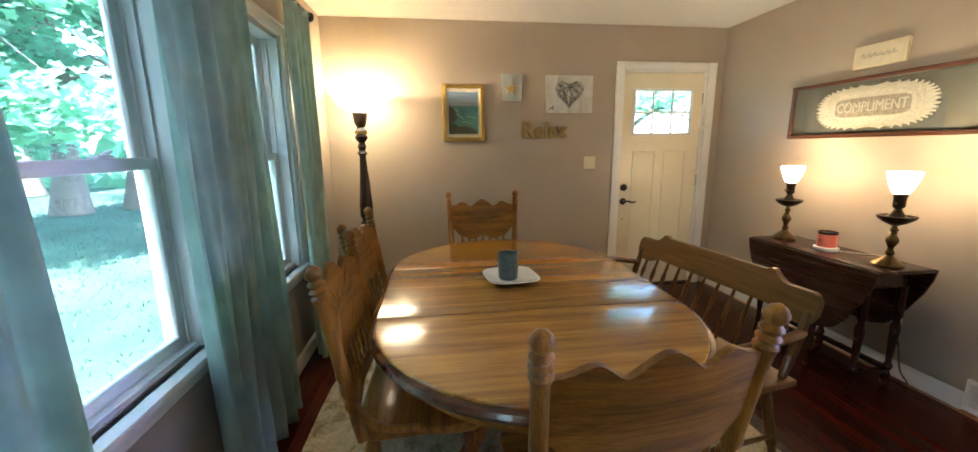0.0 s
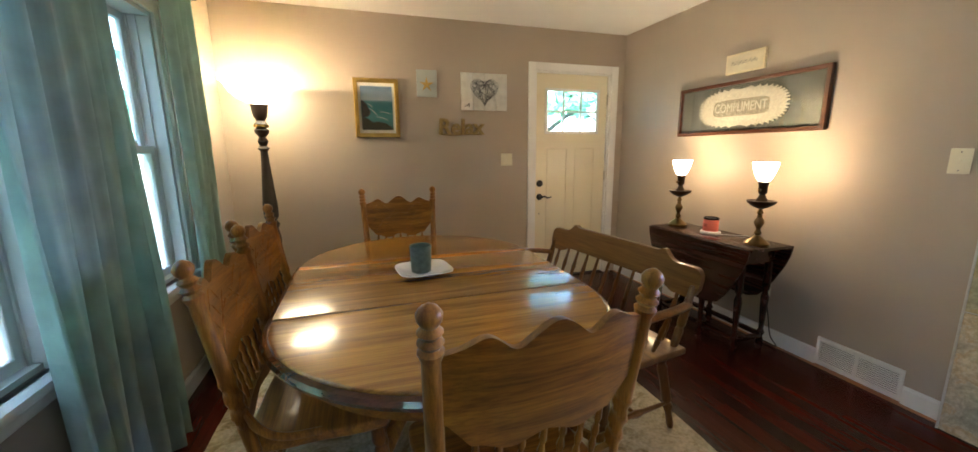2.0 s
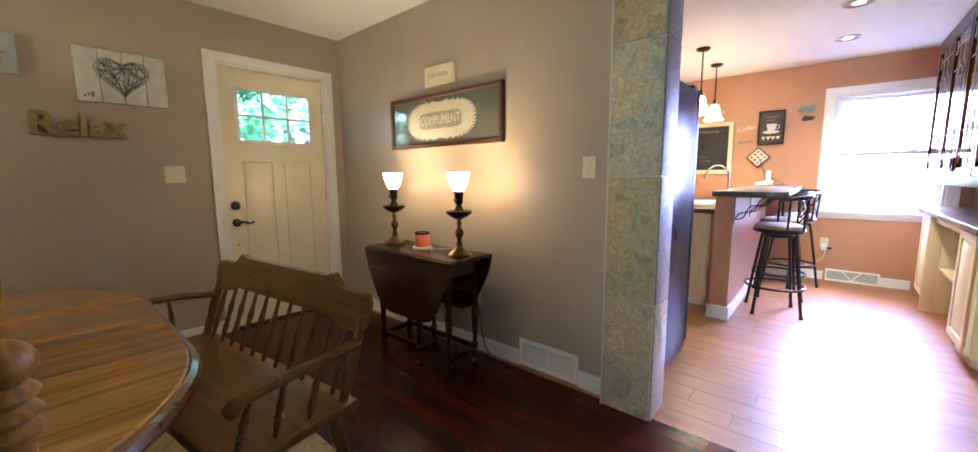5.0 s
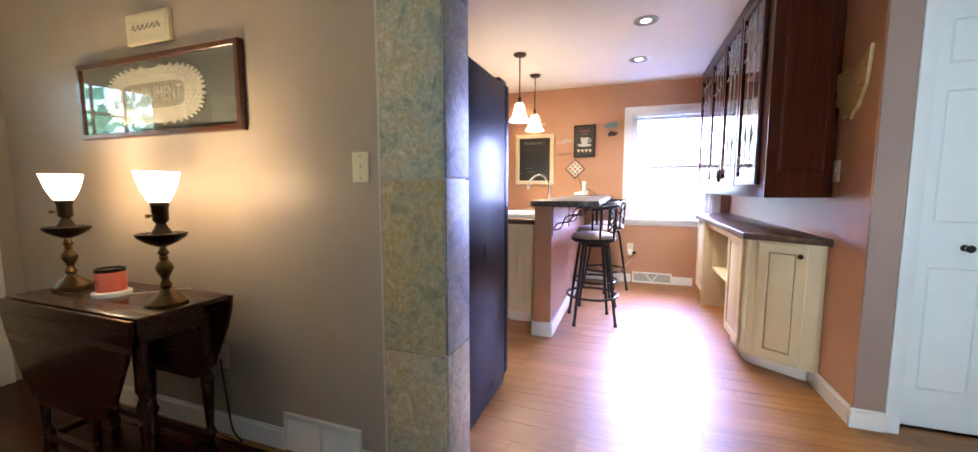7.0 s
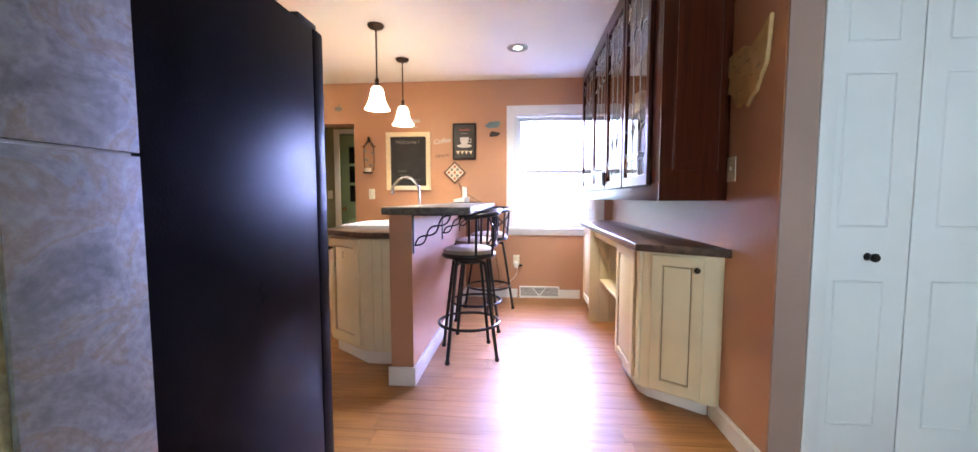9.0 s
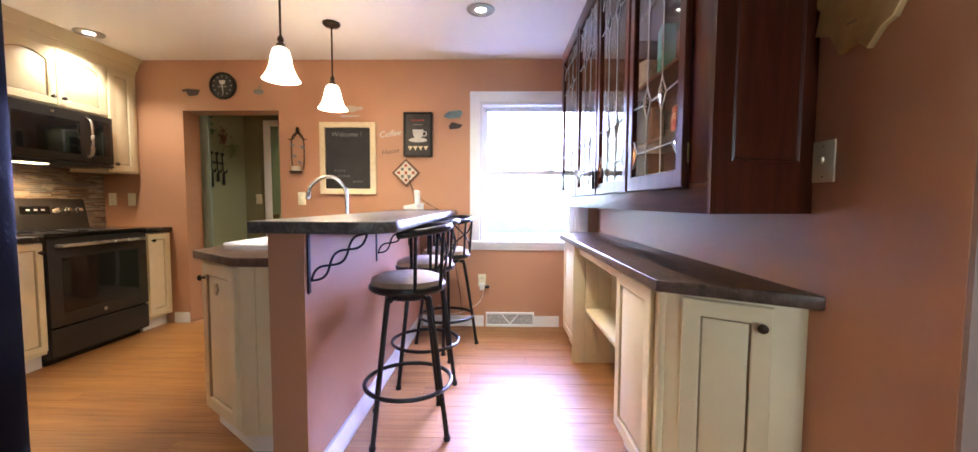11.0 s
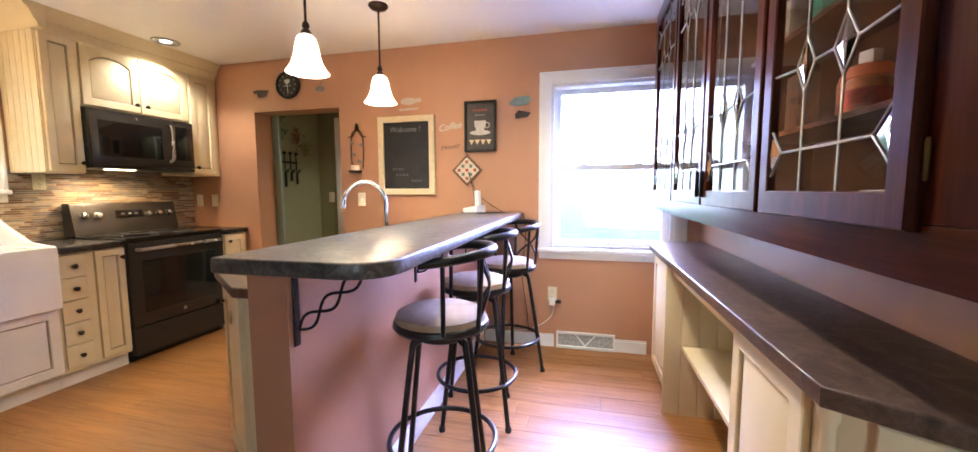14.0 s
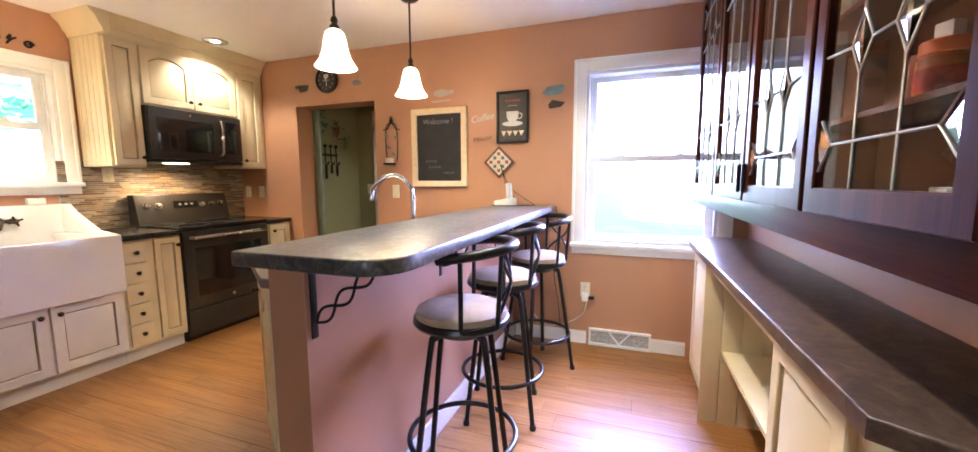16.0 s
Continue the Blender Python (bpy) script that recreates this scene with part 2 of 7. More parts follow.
M_BLACKCOUNTER = slate("black_counter", [(0.3, (0.012, 0.011, 0.011)), (0.7, (0.035, 0.032, 0.03))], 0.25, 30, bump=0.05)
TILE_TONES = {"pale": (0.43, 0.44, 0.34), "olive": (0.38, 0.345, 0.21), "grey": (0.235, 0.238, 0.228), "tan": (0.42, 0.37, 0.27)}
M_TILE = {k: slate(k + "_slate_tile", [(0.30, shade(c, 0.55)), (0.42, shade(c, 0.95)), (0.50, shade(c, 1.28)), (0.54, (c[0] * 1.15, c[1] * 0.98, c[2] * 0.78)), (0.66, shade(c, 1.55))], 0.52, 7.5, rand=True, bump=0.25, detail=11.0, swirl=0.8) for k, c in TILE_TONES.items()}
M_GROUT = plain("grey_grout", (0.58, 0.57, 0.53), 0.8, scale=20, vary=0.1, bump=0.2)
M_FRIDGE = plain("black_fridge_steel", (0.006, 0.006, 0.008), 0.30, 0.0, scale=5, vary=0.3, bump=0.30, fine=150)
M_FRIDGE.node_tree.nodes["Principled BSDF"].inputs["Specular IOR Level"].default_value = 0.038
M_SLATESTEEL = plain("dark_slate_steel", (0.034, 0.030, 0.026), 0.38, 0.4, scale=3, vary=0.06, bump=0.02)
M_BLACKGLASS = plain("black_glass", (0.008, 0.008, 0.009), 0.08, scale=3, vary=0.1, bump=0)
M_BLACKMETAL = plain("black_painted_steel", (0.012, 0.011, 0.010), 0.35, 0.3, scale=8, vary=0.2, bump=0.03)
M_BRONZE = plain("oil_rubbed_bronze", (0.045, 0.030, 0.020), 0.38, 0.8, scale=12, vary=0.3, bump=0.05)
M_BRASS = plain("aged_brass", (0.17, 0.115, 0.050), 0.30, 0.95, scale=14, vary=0.3, bump=0.05)
M_GOLD = plain("gold_leaf_frame", (0.50, 0.34, 0.09), 0.36, 0.85, scale=12, vary=0.2, bump=0.15)
M_CHROME = plain("chrome", (0.62, 0.60, 0.57), 0.10, 1.0, scale=5, vary=0.04, bump=0)
M_STEEL = plain("brushed_steel", (0.50, 0.48, 0.45), 0.28, 1.0, scale=5, vary=0.05, bump=0.02)
M_DARKLAMP = wood("dark_turned_wood", (0.012, 0.006, 0.003), (0.035, 0.018, 0.009), 2, 0.4, 20, coat=0.1)
M_CURTAIN = cloth("grey_green_curtain", (0.46, 0.60, 0.55), 0.5, 9.0, 0.14)
M_SEATPAD = plain("cream_suede_seat", (0.36, 0.27, 0.18), 0.8, scale=20, vary=0.12, bump=0.2, fine=300)
M_PORCELAIN = plain("white_porcelain", (0.82, 0.81, 0.78), 0.12, scale=3, vary=0.02, bump=0, coat=0.4)
M_GLASS = glass("clear_glass")
M_PLATE = plain("ivory_plastic", (0.72, 0.68, 0.52), 0.4, scale=10, vary=0.03, bump=0)
M_WHITEPLASTIC = plain("white_plastic", (0.78, 0.78, 0.75), 0.4, scale=10, vary=0.03, bump=0)
M_SHADE = glow("lit_opal_glass", (1.0, 0.84, 0.62), 2.6, 0.5)
M_PENDSHADE = glow("lit_frosted_glass", (1.0, 0.90, 0.78), 0.6, 0.45)
M_DARK = plain("dark_recess", (0.012, 0.012, 0.012), 0.7, scale=5, vary=0.1, bump=0)
M_BLACKBOARD = plain("chalkboard_slate", (0.018, 0.018, 0.018), 0.7, scale=9, vary=0.35, bump=0.05)
M_CHALK = plain("chalk", (0.22, 0.21, 0.20), 0.9, scale=60, vary=0.3, bump=0.1)
M_CREAMFRAME = plain("distressed_cream_frame", (0.68, 0.58, 0.38), 0.55, scale=30, vary=0.07, bump=0.15)
M_BAMBOO = plain("pale_carved_wood", (0.52, 0.36, 0.15), 0.5, scale=16, vary=0.15, bump=0.1)
M_CROCHET = plain("ecru_crochet", (0.50, 0.47, 0.38), 0.9, scale=60, vary=0.12, bump=0.8, fine=160)
M_MATBOARD = plain("grey_green_mat_board", (0.085, 0.09, 0.075), 0.7, scale=10, vary=0.08, bump=0.05)
M_ROPE = plain("tan_rope", (0.30, 0.22, 0.085), 0.85, scale=90, vary=0.3, bump=0.6, fine=220)
M_PALEBOARD = plain("whitewashed_board", (0.60, 0.60, 0.56), 0.65, scale=18, vary=0.10, bump=0.2)
M_GREYINK = plain("grey_ink", (0.13, 0.13, 0.135), 0.8, scale=30, vary=0.3, bump=0)
M_BRUSHGREY = plain("grey_transfer", (0.20, 0.20, 0.195), 0.6, scale=20, vary=0.2, bump=0)
M_TEAL = plain("teal_transfer", (0.16, 0.24, 0.25), 0.6, scale=20, vary=0.2, bump=0)
M_RED = plain("red_paint", (0.30, 0.05, 0.03), 0.5, scale=20, vary=0.2, bump=0.05)
M_CORAL = plain("coral_ceramic", (0.72, 0.17, 0.11), 0.4, scale=8, vary=0.06, bump=0.02)
M_DENIM = plain("blue_grey_ceramic", (0.10, 0.145, 0.15), 0.35, scale=40, vary=0.25, bump=0.3, fine=120)

# ---- mesh helpers ----


def B():
    return bmesh.new()


def box(bm, x0, x1, y0, y1, z0, z1, bev=0.0):
    c = [bm.verts.new((x, y, z)) for z in (z0, z1) for y in (y0, y1) for x in (x0, x1)]
    fs = [bm.faces.new([c[i] for i in q]) for q in ((0, 2, 3, 1), (4, 5, 7, 6), (0, 1, 5, 4), (2, 6, 7, 3), (0, 4, 6, 2), (1, 3, 7, 5))]
    if bev:
        es = list({e for f in fs for e in f.edges})
        bmesh.ops.bevel(bm, geom=es, offset=bev, segments=2, affect="EDGES", profile=0.6)
    return bm


def prism(bm, poly, lo, hi, axis=2, bev=0.0):
    """A polygon pulled along an axis: (a, b) are the other two axes in order."""
    def at(a, b, h):
        return (a, b, h) if axis == 2 else (a, h, b) if axis == 1 else (h, a, b)
    n = len(poly)
    lo_v = [bm.verts.new(at(a, b, lo)) for a, b in poly]
    hi_v = [bm.verts.new(at(a, b, hi)) for a, b in poly]
    fs = [bm.faces.new(lo_v), bm.faces.new(hi_v)]
    for i in range(n):
        j = (i + 1) % n
        fs.append(bm.faces.new((lo_v[i], lo_v[j], hi_v[j], hi_v[i])))
    bmesh.ops.recalc_face_normals(bm, faces=fs)
    if bev:
        es = [e for f in fs[:2] for e in f.edges]
        bmesh.ops.bevel(bm, geom=list(set(es)), offset=bev, segments=3, affect="EDGES", profile=0.5)
    return bm


def _frame_of(d):
    d = Vector(d).normalized()
    a = Vector((0, 0, 1)) if abs(d.z) < 0.9 else Vector((1, 0, 0))
    u = d.cross(a).normalized()
    return d, u, u.cross(d)


def turned(bm, p, q, prof, n=12, twist=None):
    """A turned member from p to q; prof: (fraction, radius). twist: (from, to, depth, turns)."""
    p, q = Vector(p), Vector(q)
    d, u, w = _frame_of(q - p)
    if twist:
        fine, k = [], 40
        for i in range(k + 1):
            f = twist[0] + (twist[1] - twist[0]) * i / k
            fine.append((f, float(np.interp(f, [a for a, _ in prof], [b for _, b in prof]))))
        prof = sorted([a for a in prof if not twist[0] <= a[0] <= twist[1]] + fine)
    rings = []
    for f, r in prof:
        c, ring = p.lerp(q, f), []
        for i in range(n):
            a, rr = 2 * math.pi * i / n, r
            if twist and twist[0] < f < twist[1]:
                rr = r * (1 + twist[2] * math.cos(2 * a - 2 * math.pi * twist[3] * (f - twist[0]) / (twist[1] - twist[0])))
            ring.append(bm.verts.new(c + u * rr * math.cos(a) + w * rr * math.sin(a)))
        rings.append(ring)
    for a, b in zip(rings, rings[1:]):
        for i in range(n):
            j = (i + 1) % n
            bm.faces.new((a[i], a[j], b[j], b[i]))
    bm.faces.new(rings[0][::-1])
    bm.faces.new(rings[-1])
    return bm


def lathe(bm, prof, x=0, y=0, n=24, z=0):
    """A round body on an upright axis; prof: (radius, height)."""
    rings = []
    for r, h in prof:
        rings.append([bm.verts.new((x + r * math.cos(2 * math.pi * i / n), y + r * math.sin(2 * math.pi * i / n), z + h)) for i in range(n)])
    for a, b in zip(rings, rings[1:]):
        for i in range(n):
            j = (i + 1) % n
            bm.faces.new((a[i], a[j], b[j], b[i]))
    if prof[0][0] > 1e-4:
        bm.faces.new(rings[0][::-1])
    if prof[-1][0] > 1e-4:
        bm.faces.new(rings[-1])
    return bm


def tube(bm, pts, r, n=8, closed=False, flat=1.0):
    """A round bar along points; r: a radius, or one for each point. flat: its height against its width."""
    pts = [Vector(p) for p in pts]
    k = len(pts)
    rs = r if isinstance(r, (list, tuple)) else [r] * k
    rings, side = [], None
    for i, p in enumerate(pts):
        if closed:
            d = pts[(i + 1) % k] - pts[i - 1]
        else:
            d = pts[min(i + 1, k - 1)] - pts[max(i - 1, 0)]
        d.normalize()
        if side is None:
            _, u, _ = _frame_of(d)
        else:
            u = (side - d * side.dot(d)).normalized()
        side = u
        w = u.cross(d)
        rings.append([bm.verts.new(p + u * rs[i] * math.cos(2 * math.pi * j / n) + w * rs[i] * flat * math.sin(2 * math.pi * j / n)) for j in range(n)])
    for a, b in zip(rings, rings[1:] + (rings[:1] if closed else [])):
        for i in range(n):
            j = (i + 1) % n
            bm.faces.new((a[i], a[j], b[j], b[i]))
    if not closed:
        bm.faces.new(rings[0][::-1])
        bm.faces.new(rings[-1])
    return bm


def bend(pts, k=8):
    """A smooth line through points."""
    P = [Vector(p) for p in pts]
    P = [P[0] * 2 - P[1]] + P + [P[-1] * 2 - P[-2]]
    out = []
    for i in range(1, len(P) - 2):
        for s in range(k):
            t = s / k
            a, b, c, d = P[i - 1:i + 3]
            out.append(0.5 * (2 * b + (c - a) * t + (2 * a - 5 * b + 4 * c - d) * t * t + (3 * b - a - 3 * c + d) * t ** 3))
    return out + [P[-2]]


def board(bm, half, top, bottom, thick, bow=0.0, k=40, y=0.0, lean=0.0, z_ref=0.0):
    """A shaped board across x: top(u) and bottom(u) are its edges, u from -1 to 1; bowed backwards, leaning."""
    cols = []
    for i in range(k + 1):
        u = -1 + 2 * i / k
        off = y - bow * (1 - u * u)
        zt, zb = top(u), bottom(u)
        col = []
        for z in (zb, zt):
            yy = off - lean * (z - z_ref)
            col += [bm.verts.new((u * half, yy - thick / 2, z)), bm.verts.new((u * half, yy + thick / 2, z))]
        cols.append(col)
    for a, b in zip(cols, cols[1:]):
        for q in ((0, 1), (1, 3), (3, 2), (2, 0)):
            bm.faces.new((a[q[0]], a[q[1]], b[q[1]], b[q[0]]))
    bm.faces.new([cols[0][i] for i in (0, 2, 3, 1)])
    bm.faces.new([cols[-1][i] for i in (0, 1, 3, 2)])
    bmesh.ops.recalc_face_normals(bm, faces=bm.faces[:])
    return bm


def frame_ring(bm, x0, x1, z0, z1, y0, y1, w, wb=None, wt=None, arch=0.0):
    """One closed frame, upright in x and z, between y0 and y1; w is its width, wb and wt those of its bottom and top. arch: the rise of its inner top."""
    wb, wt = wb or w, wt or w
    k = 12 if arch else 1
    inner, outer = [(x0 + w, z0 + wb), (x1 - w, z0 + wb)], [(x0, z0), (x1, z0)]
    for i in range(k + 1):
        u = 1 - 2 * i / k
        inner.append(((x0 + x1) / 2 + u * ((x1 - x0) / 2 - w), z1 - wt - arch * abs(u) ** 2.2))
        outer.append(((x0 + x1) / 2 + u * (x1 - x0) / 2, z1))
    e = min(0.003, w * 0.15)
    def loop(pts, y, push=0.0):
        return [bm.verts.new((x + push * (1 if x < (x0 + x1) / 2 else -1), y, z + push * (1 if z < (z0 + z1) / 2 else -1))) for x, z in pts]
    rings = [loop(outer, y1), loop(outer, y0 + e), loop(outer, y0, e), loop(inner, y0, -e), loop(inner, y0 + e), loop(inner, y1)]
    n = len(inner)
    fs = []
    for a, b in zip(rings, rings[1:] + rings[:1]):
        for i in range(n):
            j = (i + 1) % n
            fs.append(bm.faces.new((a[i], a[j], b[j], b[i])))
    bmesh.ops.recalc_face_normals(bm, faces=fs)
    return bm


def mesh_of(bm, material, name="mesh", sharp=38):
    me = bpy.data.meshes.new(name)
    bm.to_mesh(me)
    bm.free()
    me.materials.append(material)
    me.shade_smooth()
    me.set_sharp_from_angle(angle=radians(sharp))
    return me


def part(name, bm, material, parent, label="", sharp=38):
    ob = new(name, mesh_of(bm, material, name, sharp))
    ob.parent = parent
    return tagged(ob, label) if label else ob


def thing(name, label, category, at=(0, 0, 0), turn=0.0, group="", kind=""):
    ob = new(name)
    ob.empty_display_size = 0.1
    ob.matrix_world = pose(*at, 0, 0, turn)
    return tagged(ob, label, category, group, kind)


def solo(name, bm, material, label, category, kind="", at=None, sharp=38, group=""):
    ob = new(name, mesh_of(bm, material, name, sharp))
    if at is not None:
        ob.matrix_world = at
    return tagged(ob, label, category, group, kind)


def letters(text, height, depth=0.002, shear=0.0, bold=0.0):
    """A mesh of letters in the built-in font, standing in x and z, centred, facing -y."""
    cu = bpy.data.curves.new("letters", "FONT")
    cu.body, cu.size, cu.extrude, cu.shear = text, height, depth, shear
    cu.offset = bold
    cu.align_x, cu.align_y = "CENTER", "CENTER"
    cu.resolution_u = 3
    ob = bpy.data.objects.new("letters", cu)
    scene.collection.objects.link(ob)
    bpy.context.view_layer.update()
    me = bpy.data.meshes.new_from_object(ob.evaluated_get(bpy.context.evaluated_depsgraph_get()))
    bpy.data.objects.remove(ob)
    bpy.data.curves.remove(cu)
    bm = bmesh.new()
    bm.from_mesh(me)
    bpy.data.meshes.remove(me)
    bmesh.ops.transform(bm, matrix=pose(0, 0, 0, 90), verts=bm.verts)
    return bm


def shift(bm, m):
    bmesh.ops.transform(bm, matrix=m, verts=bm.verts)
    return bm


def wall(name, axis, lo, hi, a0, a1, z0, z1, material, holes=(), label="", colour_words=""):
    """An upright wall between lo and hi on its thin axis ('x' or 'y'), from a0 to a1, with openings (a, b, z, z)."""
    bm = B()
    def put(p0, p1, q0, q1):
        if p1 - p0 > 1e-4 and q1 - q0 > 1e-4:
            if axis == "x":
                box(bm, lo, hi, p0, p1, q0, q1)
            else:
                box(bm, p0, p1, lo, hi, q0, q1)
    edge = a0
    for h0, h1, g0, g1 in sorted(holes):
        put(edge, h0, z0, z1)
        put(h0, h1, z0, g0)
        put(h0, h1, g1, z1)
        edge = h1
    put(edge, a1, z0, z1)
    return solo(name, bm, material, label, "wall", "structure")


# ---- structure ----
CEIL = 2.44
XW, YN, XE, XF, YK, YS = -0.93, 3.527, 2.685, 6.625, 3.57, -1.043
# the southmost opening of the west wall is added, out of sight, for fill light
wall("wall_west", "x", XW - 0.15, XW, -2.85, YN + 0.15, -0.45, CEIL + 0.05, M_TAUPE,
     [(-1.65, -0.75, 0.64, 2.04), (0.60, 1.50, 0.64, 2.04), (1.74, 2.57, 0.64, 2.04)], "taupe painted wall with a row of windows")
wall("wall_north", "y", YN, YN + 0.15, XW, 2.74, -0.45, CEIL + 0.05, M_TAUPE, [(1.695, 2.525, -0.01, 2.065)], "taupe painted wall with a cream entry door")
wall("wall_between", "x", XE, 2.79, 0.857, YN, -0.02, CEIL, M_TAUPE, (), "taupe painted partition with framed crochet")
wall("wall_kitchen_west", "x", 2.79, 2.815, 0.857, YK, -0.02, CEIL, M_TERRA, (), "terracotta painted wall behind the fridge")
wall("wall_kitchen_north", "y", YK, YK + 0.15, 2.74, XF, -0.45, CEIL + 0.05, M_TERRA, [(4.36, 5.24, 1.27, 2.05)], "terracotta painted wall behind the range")
wall("wall_kitchen_east", "x", XF, XF + 0.2, -1.26, YK + 0.15, -0.45, CEIL + 0.05, M_TERRA,
     [(-0.86, 0.04, 0.80, 2.06), (1.89, 2.785, 0.0, 1.985)], "terracotta painted wall with window, chalkboard and doorway")
wall("wall_kitchen_south", "y", YS - 0.17, YS, 3.775, XF, -0.02, CEIL, M_TERRA, (), "terracotta painted wall beside the built-in cabinets")
wall("wall_end_face", "x", 3.765, 3.775, YS - 0.17, YS - 0.002, -0.02, CEIL, M_TAUPE_SHADED, (), "taupe end of the kitchen wall, shade toned into its paint")
wall("wall_closet", "x", 3.845, 3.965, -2.85, YS - 0.17, -0.02, CEIL, M_TAUPE, [(-2.67, -1.225, 0.0, 2.04)], "taupe painted wall round the closet doors")
wall("wall_closet_back", "x", 4.5, 4.6, -2.85, YS - 0.17, -0.02, CEIL, M_TAUPE, (), "plain closet back wall")
wall("wall_south", "y", -2.85, -2.70, XW, 4.6, -0.45, CEIL + 0.05, M_TAUPE, (), "plain taupe painted wall")
solo("ceiling", box(B(), XW - 0.15, XF + 0.2, -2.85, YK + 0.15, CEIL, CEIL + 0.25), M_CEIL, "plain white painted ceiling", "ceiling", "structure")
# the hall behind the doorway
wall("wall_hall_north", "y", 2.86, 2.98, XF + 0.2, 7.72, 0.0, CEIL, M_OLIVE, (), "olive green hall wall with hanging ornaments")
wall("wall_hall_east", "x", 7.62, 7.74, 1.0, 2.86, 0.0, CEIL, M_OLIVE, (), "olive green hall wall with a green door")
wall("wall_hall_south", "y", 0.9, 1.02, XF + 0.2, 7.74, 0.0, CEIL, M_OLIVE, (), "olive green hall wall")
solo("hall_ceiling", box(B(), XF + 0.2, 7.74, 0.9, 2.98, CEIL, CEIL + 0.2), M_CEIL, "plain white hall ceiling", "ceiling", "structure")
solo("hall_floor", box(B(), XF - 0.02, 7.74, 0.9, 2.98, -0.1, -0.004), plain("hall_vinyl", (0.36, 0.28, 0.2), 0.4, scale=8, vary=0.1), "beige vinyl hall floor", "floor", "structure")

# tiled pillar at the end of the partition
pillar = solo("pillar", box(B(), 2.608, 2.79, 0.608, 0.857, -0.01, CEIL), M_GROUT, "pillar clad in mottled grey-green slate tiles", "pillar", "structure")
rows_z = [0.0, 0.592, 1.208, 1.826, CEIL]
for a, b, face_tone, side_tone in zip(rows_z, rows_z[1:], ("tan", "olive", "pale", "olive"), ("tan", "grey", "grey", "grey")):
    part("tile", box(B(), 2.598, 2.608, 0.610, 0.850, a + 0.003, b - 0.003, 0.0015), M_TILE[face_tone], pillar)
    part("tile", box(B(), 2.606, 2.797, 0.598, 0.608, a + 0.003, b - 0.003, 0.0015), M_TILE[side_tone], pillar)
part("edge_strip", box(B(), 2.5975, 2.610, 0.851, 0.860, 0.0, CEIL - 0.001, 0.002), M_GROUT, pillar, "pale grout strip beside the wall")

# skirting boards
def skirting(name, x0, x1, y0, y1):
    bm = B()
    box(bm, x0, x1, y0, y1, 0.0, 0.085)
    dx, dy = (0.004, 0) if abs(x1 - x0) < abs(y1 - y0) else (0, 0.004)
    box(bm, x0 + dx * (x0 > 0 and 1 or 0), x1 - dx, y0 + dy, y1 - dy, 0.085, 0.10, 0.002)
    return solo(name, bm, M_WHITE, "white painted skirting board", "baseboard", "structure")


skirting("baseboard", XW, XW + 0.014, -2.7, YN)
skirting("baseboard", XW + 0.014, 1.62, YN - 0.014, YN)
skirting("baseboard", XE - 0.014, XE, 0.857, 1.03)
skirting("baseboard", XE - 0.014, XE, 1.45, YN - 0.002)
skirting("baseboard", 3.78, 4.24, YS, YS + 0.014)
skirting("baseboard", 3.751, 3.765, YS - 0.121, YS + 0.014)
skirting("baseboard", XF - 0.014, XF, 0.0, 0.57)
skirting("baseboard", XF - 0.014, XF, -0.70, -0.47)
skirting("baseboard", XF - 0.014, XF, 2.79, 2.93)

# ---- windows and doors ----


